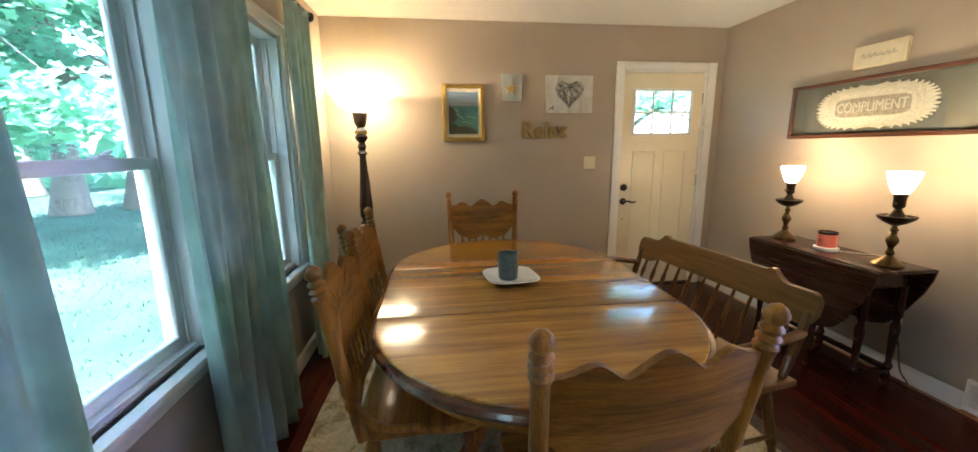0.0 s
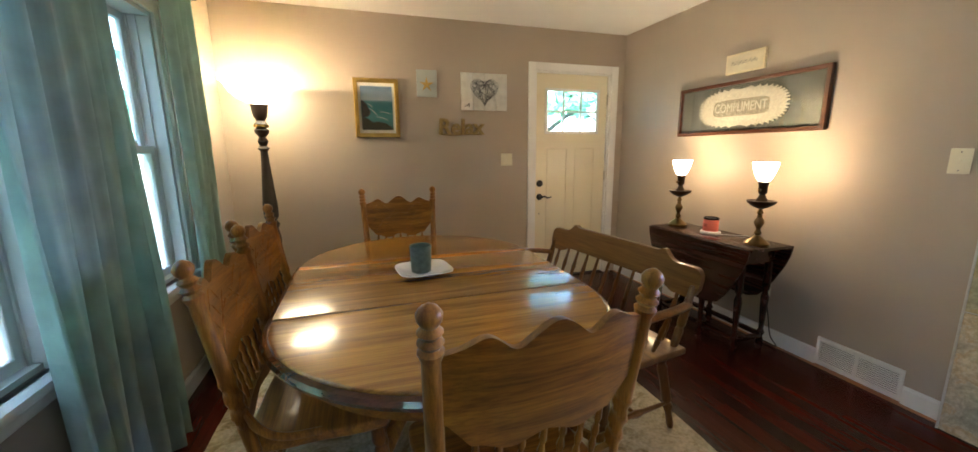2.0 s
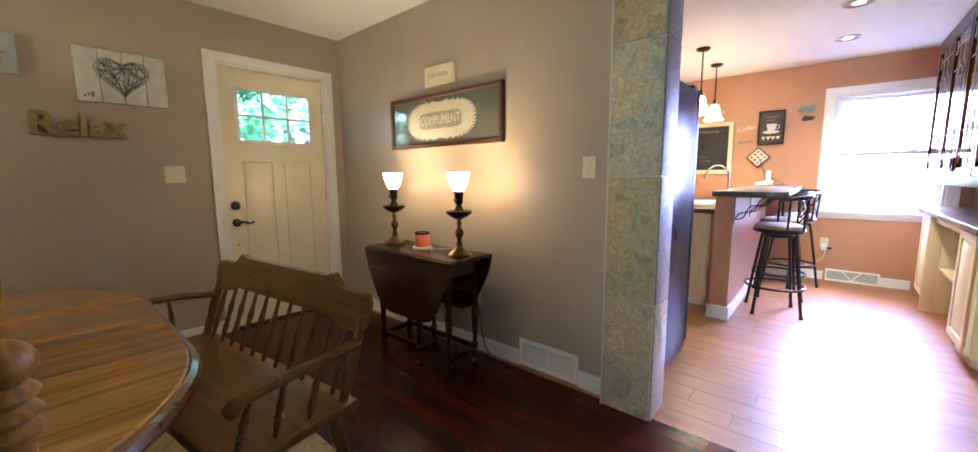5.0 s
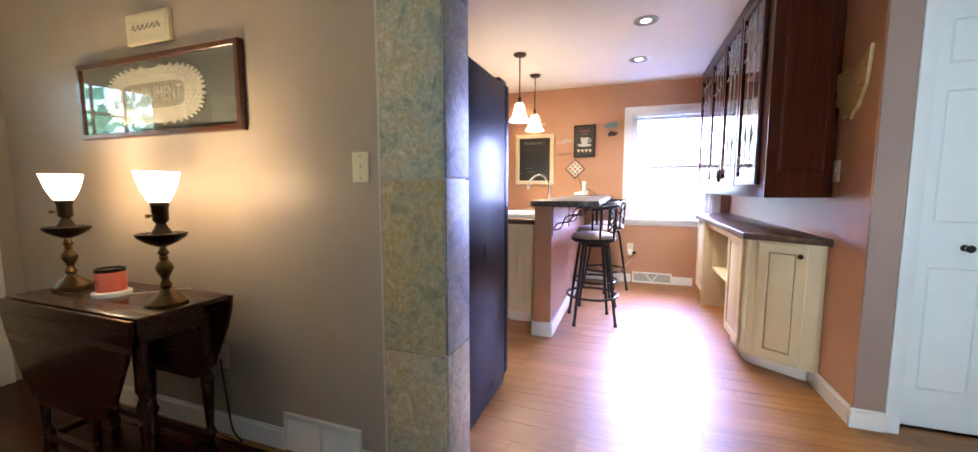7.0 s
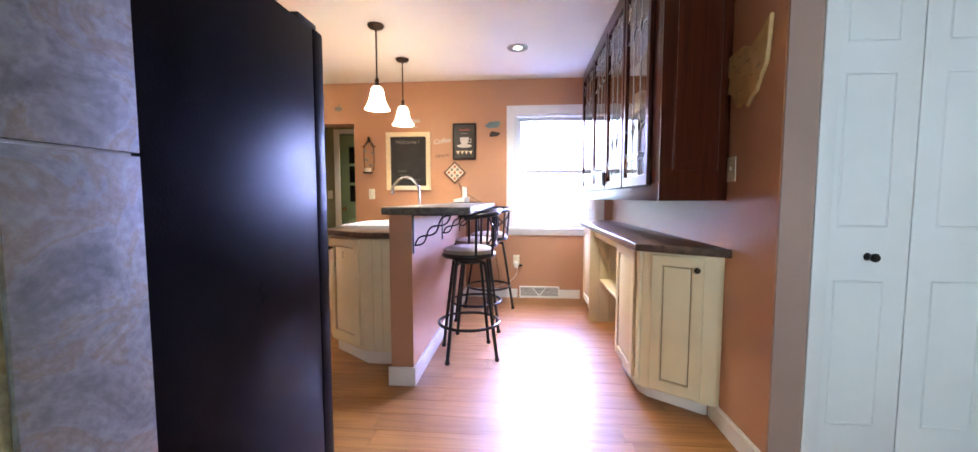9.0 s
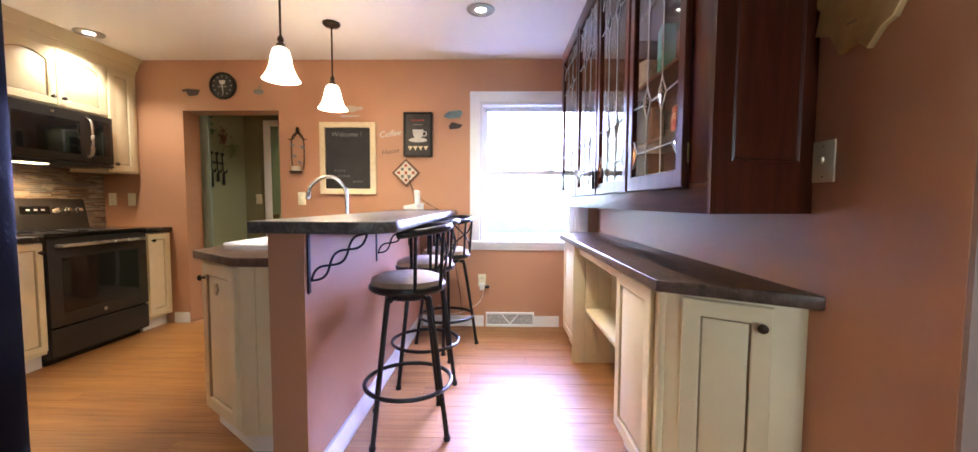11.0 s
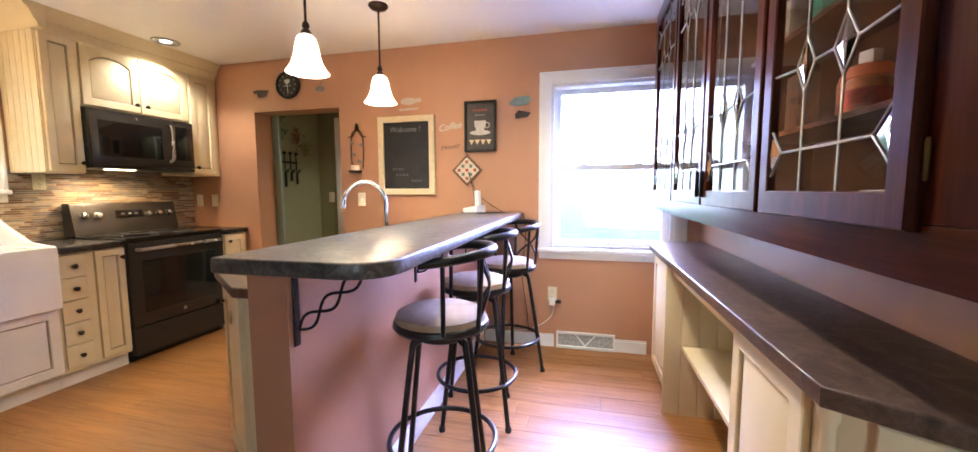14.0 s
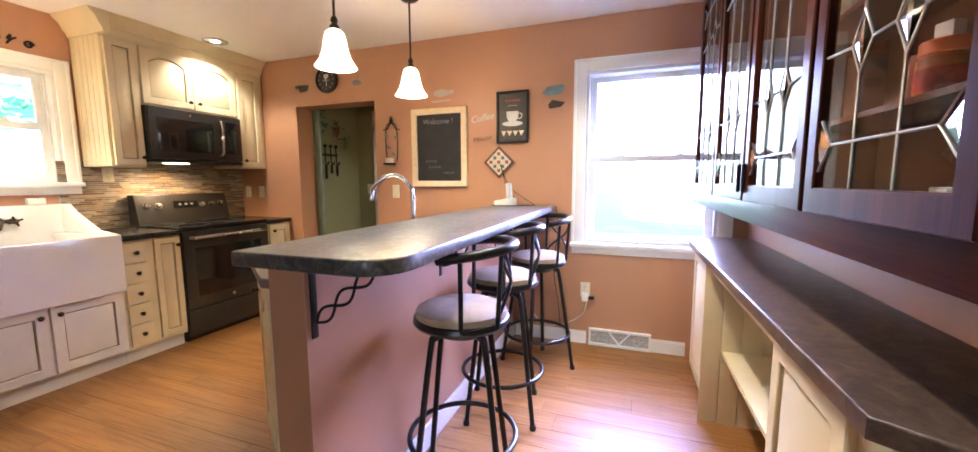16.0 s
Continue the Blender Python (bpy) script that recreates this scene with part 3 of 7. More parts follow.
def sash_window(name, label, at, turn, w, z0, z1, casing=0.07, depth=0.15, rail=0.5, light_vinyl=True):
    """A double-hung window: local x across, inside is -y; at is the middle of the opening on the inner wall face."""
    t = thing(name, label, "window", at, turn, kind="structure")
    h = w / 2
    bm = B()
    for s in (-1, 1):
        a, b = sorted((s * h, s * (h + casing)))
        box(bm, a, b, -0.018, 0.0, z0 - 0.01, z1 + casing, 0.003)
        c, d = sorted((s * (h + casing - 0.016), s * (h + casing + 0.004)))
        box(bm, c, d, -0.026, 0.0, z0 - 0.01, z1 + casing + 0.004, 0.003)
    box(bm, -h, h, -0.018, 0.0, z1, z1 + casing, 0.003)
    box(bm, -h - casing, h + casing, -0.026, 0.0, z1 + casing - 0.016, z1 + casing + 0.004, 0.003)
    part("casing", bm, M_WHITE, t)
    bm = B()
    for s in (-1, 1):
        a, b = sorted((s * h, s * (h - 0.022)))
        box(bm, a, b, 0.001, depth, z0, z1)
        a, b = sorted((s * (h - 0.022), s * (h - 0.034)))
        box(bm, a, b, 0.055, 0.062, z0, z1)
        box(bm, a, b, 0.092, 0.100, z0, z1)
    box(bm, -h + 0.022, h - 0.022, 0.001, depth, z1 - 0.022, z1)
    box(bm, -h + 0.022, h - 0.022, 0.03, depth, z0, z0 + 0.02)
    part("window_frame", bm, M_VINYL, t)
    bm = B()
    box(bm, -h - casing - 0.012, h + casing + 0.012, -0.045, 0.03, z0 - 0.03, z0, 0.006)
    box(bm, -h - casing, h + casing, -0.016, 0.0, z0 - 0.085, z0 - 0.03, 0.003)
    part("window_sill", bm, M_WHITE, t)
    zm = z0 + (z1 - z0) * rail
    for nm, lo, hi, y in (("lower_sash", z0 + 0.02, zm + 0.022, 0.064), ("upper_sash", zm - 0.022, z1 - 0.022, 0.102)):
        x = h - 0.026
        bm = frame_ring(B(), -x, x, lo, hi, y, y + 0.028, 0.045, 0.042, 0.04)
        sash = part(nm, bm, M_VINYL, t)
        pane = part("pane", box(B(), -x + 0.04, x - 0.04, y + 0.011, y + 0.017, lo + 0.036, hi - 0.036), M_GLASS, sash)
        pane.visible_shadow = False
    bm = B()
    for s in (-0.45, 0.45):
        box(bm, s * h - 0.03, s * h + 0.03, 0.058, 0.09, zm + 0.022, zm + 0.032, 0.004)
        turned(bm, (s * h - 0.005, 0.07, zm + 0.03), (s * h + 0.022, 0.06, zm + 0.044), [(0, 0.008), (1, 0.005)], 8)
    part("sash_lock", bm, M_VINYL, t)
    return t


sash_window("window_1", "white double-hung window beside grey-green curtains", (XW, 1.05, 0), 90, 0.90, 0.64, 2.04)
sash_window("window_2", "white double-hung window between grey-green curtains", (XW, 2.155, 0), 90, 0.83, 0.64, 2.04)
# unseen window, added only to frame the fill lamp
sash_window("window_5", "added unseen white double-hung window for fill daylight", (XW, -1.20, 0), 90, 0.90, 0.64, 2.04)
sash_window("window_3", "large bright double-hung kitchen window with white casing", (XF, -0.41, 0), -90, 0.90, 0.80, 2.06, casing=0.085, depth=0.2)
sash_window("window_4", "double-hung kitchen window above the sink", (4.80, YK, 0), 0, 0.88, 1.27, 2.05, casing=0.075)


def panel(bm, x0, x1, z0, z1, y, sink=0.008, edge=0.018):
    """A sunk-edged raised panel on a face looking to -y at y."""
    o = [(x0, z0), (x1, z0), (x1, z1), (x0, z1)]
    def ring(d, yy):
        return [bm.verts.new((x, yy, z)) for x, z in ((x0 + d, z0 + d), (x1 - d, z0 + d), (x1 - d, z1 - d), (x0 + d, z1 - d))]
    rings = [ring(0, y - 0.001), ring(edge * 0.25, y - 0.005), ring(edge * 0.5, y + sink * 0.2 - 0.001), ring(edge, y - 0.0012), ring(edge * 2.1, y - 0.0055)]
    for a, b in zip(rings, rings[1:]):
        for i in range(4):
            bm.faces.new((a[i], a[(i + 1) % 4], b[(i + 1) % 4], b[i]))
    bm.faces.new(rings[-1])
    return bm


# entry door
d1 = thing("door_1", "cream painted entry door with a six-light window", "door", (2.11, YN, 0), 0, kind="structure")
bm = B()
for s in (-1, 1):
    a, b = sorted((s * 0.415, s * 0.49))
    box(bm, a, b, -0.02, 0, 0, 2.135, 0.004)
    a, b = sorted((s * 0.415, s * 0.400))
    box(bm, a, b, 0.001, 0.15, 0, 2.065)
box(bm, -0.415, 0.415, -0.02, 0, 2.065, 2.135, 0.004)
box(bm, -0.40, 0.40, 0.001, 0.15, 2.05, 2.065)
part("door_frame", bm, M_WHITE, d1)
slab = B()
LX0, LX1, LZ0, LZ1 = -0.285, 0.295, 1.49, 1.90
for q in ((-0.398, LX0, 0.012, 2.048), (LX1, 0.398, 0.012, 2.048), (LX0, LX1, 0.012, LZ0), (LX0, LX1, LZ1, 2.048)):
    box(slab, q[0], q[1], 0.03, 0.074, q[2], q[3])
for a, b in ((-0.27, -0.045), (0.045, 0.27)):
    panel(slab, a, b, 0.20, 1.34, 0.03)
leaf1 = part("door_leaf", slab, M_CREAMDOOR, d1)
bm = B()
for a, b, c, e in ((LX0 - 0.012, LX1 + 0.012, LZ1 - 0.015, LZ1 + 0.012), (LX0 - 0.012, LX1 + 0.012, LZ0 - 0.012, LZ0 + 0.015), (LX0 - 0.012, LX0 + 0.015, LZ0 + 0.015, LZ1 - 0.015), (LX1 - 0.015, LX1 + 0.012, LZ0 + 0.015, LZ1 - 0.015)):
    box(bm, a, b, 0.022, 0.03, c, e, 0.002)
for x in (LX0 + (LX1 - LX0) / 3, LX0 + 2 * (LX1 - LX0) / 3):
    box(bm, x - 0.008, x + 0.008, 0.032, 0.044, LZ0, LZ1)
box(bm, LX0, LX1, 0.0315, 0.0445, (LZ0 + LZ1) / 2 - 0.008, (LZ0 + LZ1) / 2 + 0.008)
part("glazing_bars", bm, M_WHITE, leaf1)
pane = part("pane", box(B(), LX0, LX1, 0.048, 0.054, LZ0, LZ1), M_GLASS, leaf1)
pane.visible_shadow = False
bm = lathe(B(), [(0.034, 0), (0.034, 0.008), (0.026, 0.016), (0.012, 0.018)], n=20)
shift(bm, pose(-0.345, 0.03, 0.99, 90))
part("deadbolt", bm, M_BLACKMETAL, leaf1)
bm = lathe(B(), [(0.032, 0), (0.032, 0.008), (0.014, 0.012), (0.012, 0.05), (0, 0.05)], n=20)
shift(bm, pose(-0.345, 0.03, 0.855, 90))
tube(bm, bend([(-0.345, -0.015, 0.855), (-0.31, -0.018, 0.862), (-0.27, -0.016, 0.848), (-0.235, -0.014, 0.855)]), [0.011] * 17 + [0.009] * 8, flat=0.8)
part("door_handle", bm, M_BLACKMETAL, leaf1)
part("keyhole", shift(lathe(B(), [(0.007, 0), (0.006, 0.003)], n=10), pose(-0.345, 0.03, 0.68, 90)), M_BLACKMETAL, leaf1)
for z in (0.25, 1.05, 1.82):
    bm = box(B(), 0.396, 0.412, 0.012, 0.034, z - 0.05, z + 0.05, 0.003)
    part("hinge", bm, M_STEEL, d1)
part("threshold", box(B(), -0.40, 0.40, -0.012, 0.15, 0.0, 0.012, 0.003), M_BLACKMETAL, d1)

# closet doors
d2 = thing("door_2", "white six-panel folding closet doors, closed", "door", (3.845, -1.225, 0), -90, kind="structure")
bm = B()
box(bm, -0.060, -0.002, -0.088, 0.0, 0, 2.12, 0.004)
box(bm, 1.443, 1.47, -0.06, 0.0, 0, 2.12, 0.004)
box(bm, -0.002, 1.443, -0.06, 0.0, 2.04, 2.12, 0.004)
part("door_frame", bm, M_CLOSET, d2)
for i in range(4):
    bm = box(B(), i * 0.36 + 0.002, i * 0.36 + 0.358, 0.004, 0.036, 0.012, 2.03, 0.002)
    x0, x1 = i * 0.36 + 0.085, i * 0.36 + 0.275
    for z0, z1 in ((0.20, 0.805), (1.015, 1.62), (1.735, 1.93)):
        panel(bm, x0, x1, z0, z1, 0.004, edge=0.022)
    lf = part("door_leaf", bm, M_CLOSET, d2)
    if i in (0, 3):
        kb = lathe(B(), [(0.016, 0), (0.012, 0.006), (0.008, 0.02), (0.016, 0.028), (0.018, 0.038), (0.012, 0.046), (0, 0.047)], n=16)
        part("knob", shift(kb, pose(i * 0.36 + (0.208 if i == 0 else 0.152), 0.004, 0.90, 90)), M_BLACKMETAL, lf)

# hall door, seen through the doorway
d3 = thing("door_3", "green painted hall door with dark glass lights", "door", (7.62, 2.12, 0), -90, kind="structure")
M_GREENDOOR = plain("green_door_paint", (0.17, 0.24, 0.13), 0.4, scale=3, vary=0.05)
bm = B()
for s in (-1, 1):
    a, b = sorted((s * 0.42, s * 0.50))
    box(bm, a, b, -0.022, 0, 0, 2.1, 0.003)
box(bm, -0.42, 0.42, -0.022, 0, 2.03, 2.1, 0.003)
part("door_frame", bm, M_WHITE, d3)
bm = box(B(), -0.415, 0.415, -0.015, -0.001, 0.01, 2.025, 0.002)
for a, b in ((-0.3, -0.04), (0.04, 0.3)):
    panel(bm, a, b, 0.2, 0.85, -0.015)
lf = part("door_leaf", bm, M_GREENDOOR, d3)
for r in range(3):
    part("pane", box(B(), -0.28, 0.28, -0.019, -0.0155, 1.08 + r * 0.27, 1.31 + r * 0.27, 0.002), M_BLACKGLASS, lf)
part("door_handle", shift(lathe(B(), [(0.028, 0), (0.01, 0.012), (0.01, 0.03), (0.026, 0.042), (0.02, 0.06), (0, 0.062)], n=16), pose(-0.36, -0.015, 0.98, 90)), M_BRASS, lf)
M_SAGE = plain("sage_trim_paint", (0.20, 0.27, 0.23), 0.4, scale=3, vary=0.05)
solo("doorway_trim", box(B(), XF + 0.201, XF + 0.225, 2.70, 2.785, 0, 2.0, 0.003), M_SAGE, "sage green trim on the hall side of the doorway", "trim", "structure")

# ---- outdoors ----
M_GRASS = plain("lawn", (0.042, 0.10, 0.075), 0.9, scale=0.9, vary=0.5, bump=1.0, fine=30)
solo("ground", box(B(), -400, 400, -400, 400, -0.6, -0.45), M_GRASS, "green mown lawn with lighter and darker patches", "lawn", "structure")
rng = random.Random(4)
bm = B()
for _ in range(26000):
    x, y = -1.4 - 16 * rng.random() ** 1.4, rng.uniform(-2, 20)
    a, h = rng.uniform(0, 6.28), rng.uniform(0.03, 0.08)
    w = 0.012
    v = [bm.verts.new((x - w * math.cos(a), y - w * math.sin(a), -0.45)), bm.verts.new((x + w * math.cos(a), y + w * math.sin(a), -0.45)), bm.verts.new((x + rng.uniform(-0.05, 0.05), y + rng.uniform(-0.05, 0.05), -0.45 + h))]
    bm.faces.new(v)
solo("grass", bm, cloth("grass_blades", (0.10, 0.21, 0.15), 0.5, 3.0, 0.3), "short green grass in dappled shade", "grass", "stuff")

M_BARK = slate("tree_bark", [(0.35, (0.09, 0.08, 0.075)), (0.6, (0.24, 0.22, 0.20))], 0.9, 9, bump=0.8)
M_LEAF = cloth("maple_leaves", (0.20, 0.44, 0.30), 0.5, 1.2, 0.35)


def tree(at, turn, height, trunk_r, trunks, spread, low, leaves, seed, leaf=0.11, gap=None, pitch=1.15, flare=1.35, droop=0.0):
    r = random.Random(seed)
    t = thing("tree", "leafy green maple tree with grey furrowed trunks", "tree", at, turn, "trees round the lawn")
    bm = B()
    tips = []
    for k in range(trunks):
        ox, oy = (-0.5 + pitch * k, 0.25 * k)
        lean = Vector((r.uniform(-0.12, 0.12), r.uniform(-0.12, 0.12), 1))
        pts, rad = [], []
        for i in range(9):
            f = i / 8
            pts.append(Vector((ox, oy, 0)) + lean * height * 0.75 * f + Vector((0.1 * math.sin(3 * f + k), 0.1 * math.cos(4 * f), 0)))
            rad.append(trunk_r * (flare if i == 0 else 1.0) * (1 - 0.75 * f))
        tube(bm, pts, rad, 12)
        for _ in range(9):
            i = r.randrange(3, 9)
            a = r.uniform(0, 6.28)
            ln = spread * r.uniform(0.5, 1.0)
            p0 = pts[i]
            p1 = p0 + Vector((math.cos(a) * ln * 0.5, math.sin(a) * ln * 0.5, ln * 0.25))
            p2 = p0 + Vector((math.cos(a) * ln, math.sin(a) * ln, ln * (r.uniform(-0.25, 0.35) - droop)))
            line = bend([p0, p1, p2], 4)
            tube(bm, line, [rad[i] * 0.45 * (1 - 0.85 * j / (len(line) - 1)) for j in range(len(line))], 6)
            tips += line[2:]
    part("trunk", bm, M_BARK, t)
    bm = B()
    clumps = []
    for _ in range(leaves // 45):
        c = r.choice(tips) + Vector((r.gauss(0, 0.55), r.gauss(0, 0.55), r.gauss(-0.1, 0.45)))
        if c.z < low:
            c.z = low + r.random() * 0.6
        if gap and gap[0] < c.z < gap[1]:
            continue
        clumps.append(c)
    for c in clumps:
        for _ in range(45):
            p = c + Vector((r.gauss(0, 0.34), r.gauss(0, 0.34), r.gauss(0, 0.16)))
            s = leaf * r.uniform(0.6, 1.3)
            m = Euler((r.gauss(0, 0.5), r.gauss(0, 0.5), r.uniform(0, 6.28))).to_matrix()
            sh = [(0, -1), (0.45, -0.35), (1.0, 0.0), (0.5, 0.3), (0.45, 0.85), (0, 0.6), (-0.45, 0.85), (-0.5, 0.3), (-1, 0), (-0.45, -0.35)]
            bm.faces.new([bm.verts.new(p + m @ Vector((x * s, y * s, 0.12 * s * abs(x)))) for x, y in sh])
    part("crown", bm, M_LEAF, t, "layered green maple leaves")
    return t


tree((-9.4, 7.4, -0.46), 35, 8.0, 0.25, 1, 5.4, 2.0, 26000, 3, 0.12, gap=(3.2, 4.1), droop=0.3)
tree((-10.4, 13.3, -0.46), 38, 13.0, 0.34, 2, 3.4, 6.0, 6000, 5, 0.14, pitch=1.55, flare=1.5)
tree((-16.5, 19.0, -0.46), 38, 12.0, 0.40, 2, 4.2, 4.6, 5000, 8, 0.2)
tree((-16.0, 4.5, -0.46), 10, 11.0, 0.4, 2, 4.2, 3.0, 5000, 9, 0.2)
tree((3.2, 10.0, -0.46), 10, 8.0, 0.25, 1, 3.0, 2.4, 2600, 11, 0.13)
tree((6.0, 11.5, -0.46), 10, 8.0, 0.25, 1, 3.0, 2.7, 3000, 12, 0.13)
# two unseen trees, added so that their crowns dapple the lawn's sun
tree((-4.6, -2.2, -0.46), 60, 9.0, 0.25, 1, 3.4, 3.6, 4500, 31, 0.14)
tree((-9.2, -0.6, -0.46), 20, 9.5, 0.25, 1, 3.8, 3.6, 4500, 32, 0.14)
# hedge and distance
bm = B()
r2 = random.Random(21)
for _ in range(5000):
    a = r2.uniform(-0.5, 2.6)
    d = r2.uniform(24, 34)
    p = Vector((-math.sin(a + 0.4) * d, math.cos(a + 0.4) * d + 4, -0.4 + 7.5 * r2.random() ** 1.3))
    s = r2.uniform(0.3, 0.8)
    m = Euler((r2.gauss(0, 0.7), r2.gauss(0, 0.7), r2.uniform(0, 6.28))).to_matrix()
    bm.faces.new([bm.verts.new(p + m @ Vector((x * s, y * s, 0))) for x, y in ((-1, 0), (0, -0.7), (1, 0), (0, 0.7))])
solo("woods", bm, M_LEAF, "sunlit green woods beyond the lawn", "trees", "stuff")
# self-lit sheet in place of the bright daylight beyond the kitchen window
M_OUTDOOR_GLOW = glow("glowing_outdoors", (0.86, 0.93, 1.0), 0.6)
solo("backdrop", box(B(), 58, 58.2, -40, 40, -1, 30), M_OUTDOOR_GLOW, "glowing pale sheet standing in for the bright outdoors", "backdrop", "structure")

# ---- dining room furniture ----
rug_pts = []
for i in range(72):
    a = 2 * math.pi * i / 72
    c, s = math.cos(a), math.sin(a)
    rug_pts.append((0.40 + 1.09 * math.copysign(abs(c) ** 0.62, c), 1.62 + 1.45 * math.copysign(abs(s) ** 0.62, s)))
M_RUG = slate("cream_floral_rug", [(0.36, (0.30, 0.24, 0.12)), (0.46, (0.50, 0.43, 0.28)), (0.62, (0.60, 0.53, 0.37))], 0.95, 7, bump=0.6, detail=3.0)
solo("rug", prism(B(), rug_pts, 0.001, 0.012, bev=0.004), M_RUG, "oval cream rug with a faded gold pattern", "rug")

# table
TX, TY, TR, LEAF = 0.345, 1.68, 0.615, 0.305
table = thing("dining_table", "golden oak pedestal dining table with one leaf", "table", (TX, TY, 0))


def half_round(sign, gap=0.001):
    pts = [(TR * math.cos(a) * 1.0, sign * (LEAF + gap) + sign * TR * math.sin(a)) for a in [math.pi * i / 28 for i in range(29)]]
    return pts if sign > 0 else pts[::-1]


for s in (-1, 1):
    part("tabletop", prism(B(), half_round(s), 0.718, 0.75, bev=0.006), M_OAKTOP, table)
part("leaf", prism(B(), [(-TR, -LEAF), (TR, -LEAF), (TR, LEAF), (-TR, LEAF)], 0.718, 0.7497, bev=0.002), M_OAKTOP, table)


def oval(r_off):
    out = []
    for s in (1, -1):
        for i in range(29):
            a = math.pi * i / 28 + (0 if s > 0 else math.pi)
            out.append(((TR + r_off) * math.cos(a), s * LEAF + (TR + r_off) * math.sin(a)))
    return out


bm = B()
ring_o = oval(0.004)
tube(bm, [(x, y, 0.722) for x, y in ring_o], 0.020, 8, closed=True)
part("edge_moulding", bm, wood("dark_oak_edge", (0.06, 0.022, 0.006), (0.14, 0.055, 0.016), 0, 0.2, 20, coat=0.5), table, "dark polished rounded edge")
part("apron", prism(B(), oval(-0.06), 0.625, 0.716), M_OAKX, table)
part("pedestal", lathe(B(), [(0.07, 0.10), (0.13, 0.14), (0.15, 0.2), (0.11, 0.27), (0.075, 0.34), (0.09, 0.42), (0.14, 0.5), (0.15, 0.56), (0.12, 0.625)], n=28), M_OAK, table)
for k in range(4):
    a = radians(45 + 90 * k)
    c, s = math.cos(a), math.sin(a)
    bm = tube(B(), bend([(0.08 * c, 0.08 * s, 0.22), (0.25 * c, 0.25 * s, 0.2), (0.4 * c, 0.4 * s, 0.09), (0.52 * c, 0.52 * s, 0.045)], 6), 0.036, 10)
    lathe(bm, [(0.03, 0.013), (0.04, 0.03), (0.032, 0.06), (0, 0.065)], 0.52 * c, 0.52 * s, 12)
    part("leg", bm, M_OAK, table)

# oak pressed-back chairs
FIN = [(0, 0.019), (0.30, 0.022), (0.62, 0.021), (0.80, 0.020), (0.835, 0.027), (0.85, 0.018), (0.868, 0.027), (0.885, 0.017), (0.905, 0.026), (0.925, 0.016), (0.945, 0.024), (0.965, 0.026), (0.985, 0.019), (1.0, 0.006)]
LEGP = [(0, 0.012), (0.05, 0.017), (0.2, 0.016), (0.28, 0.023), (0.32, 0.016), (0.36, 0.024), (0.6, 0.021), (0.75, 0.025), (0.8, 0.018), (0.84, 0.025), (1.0, 0.02)]


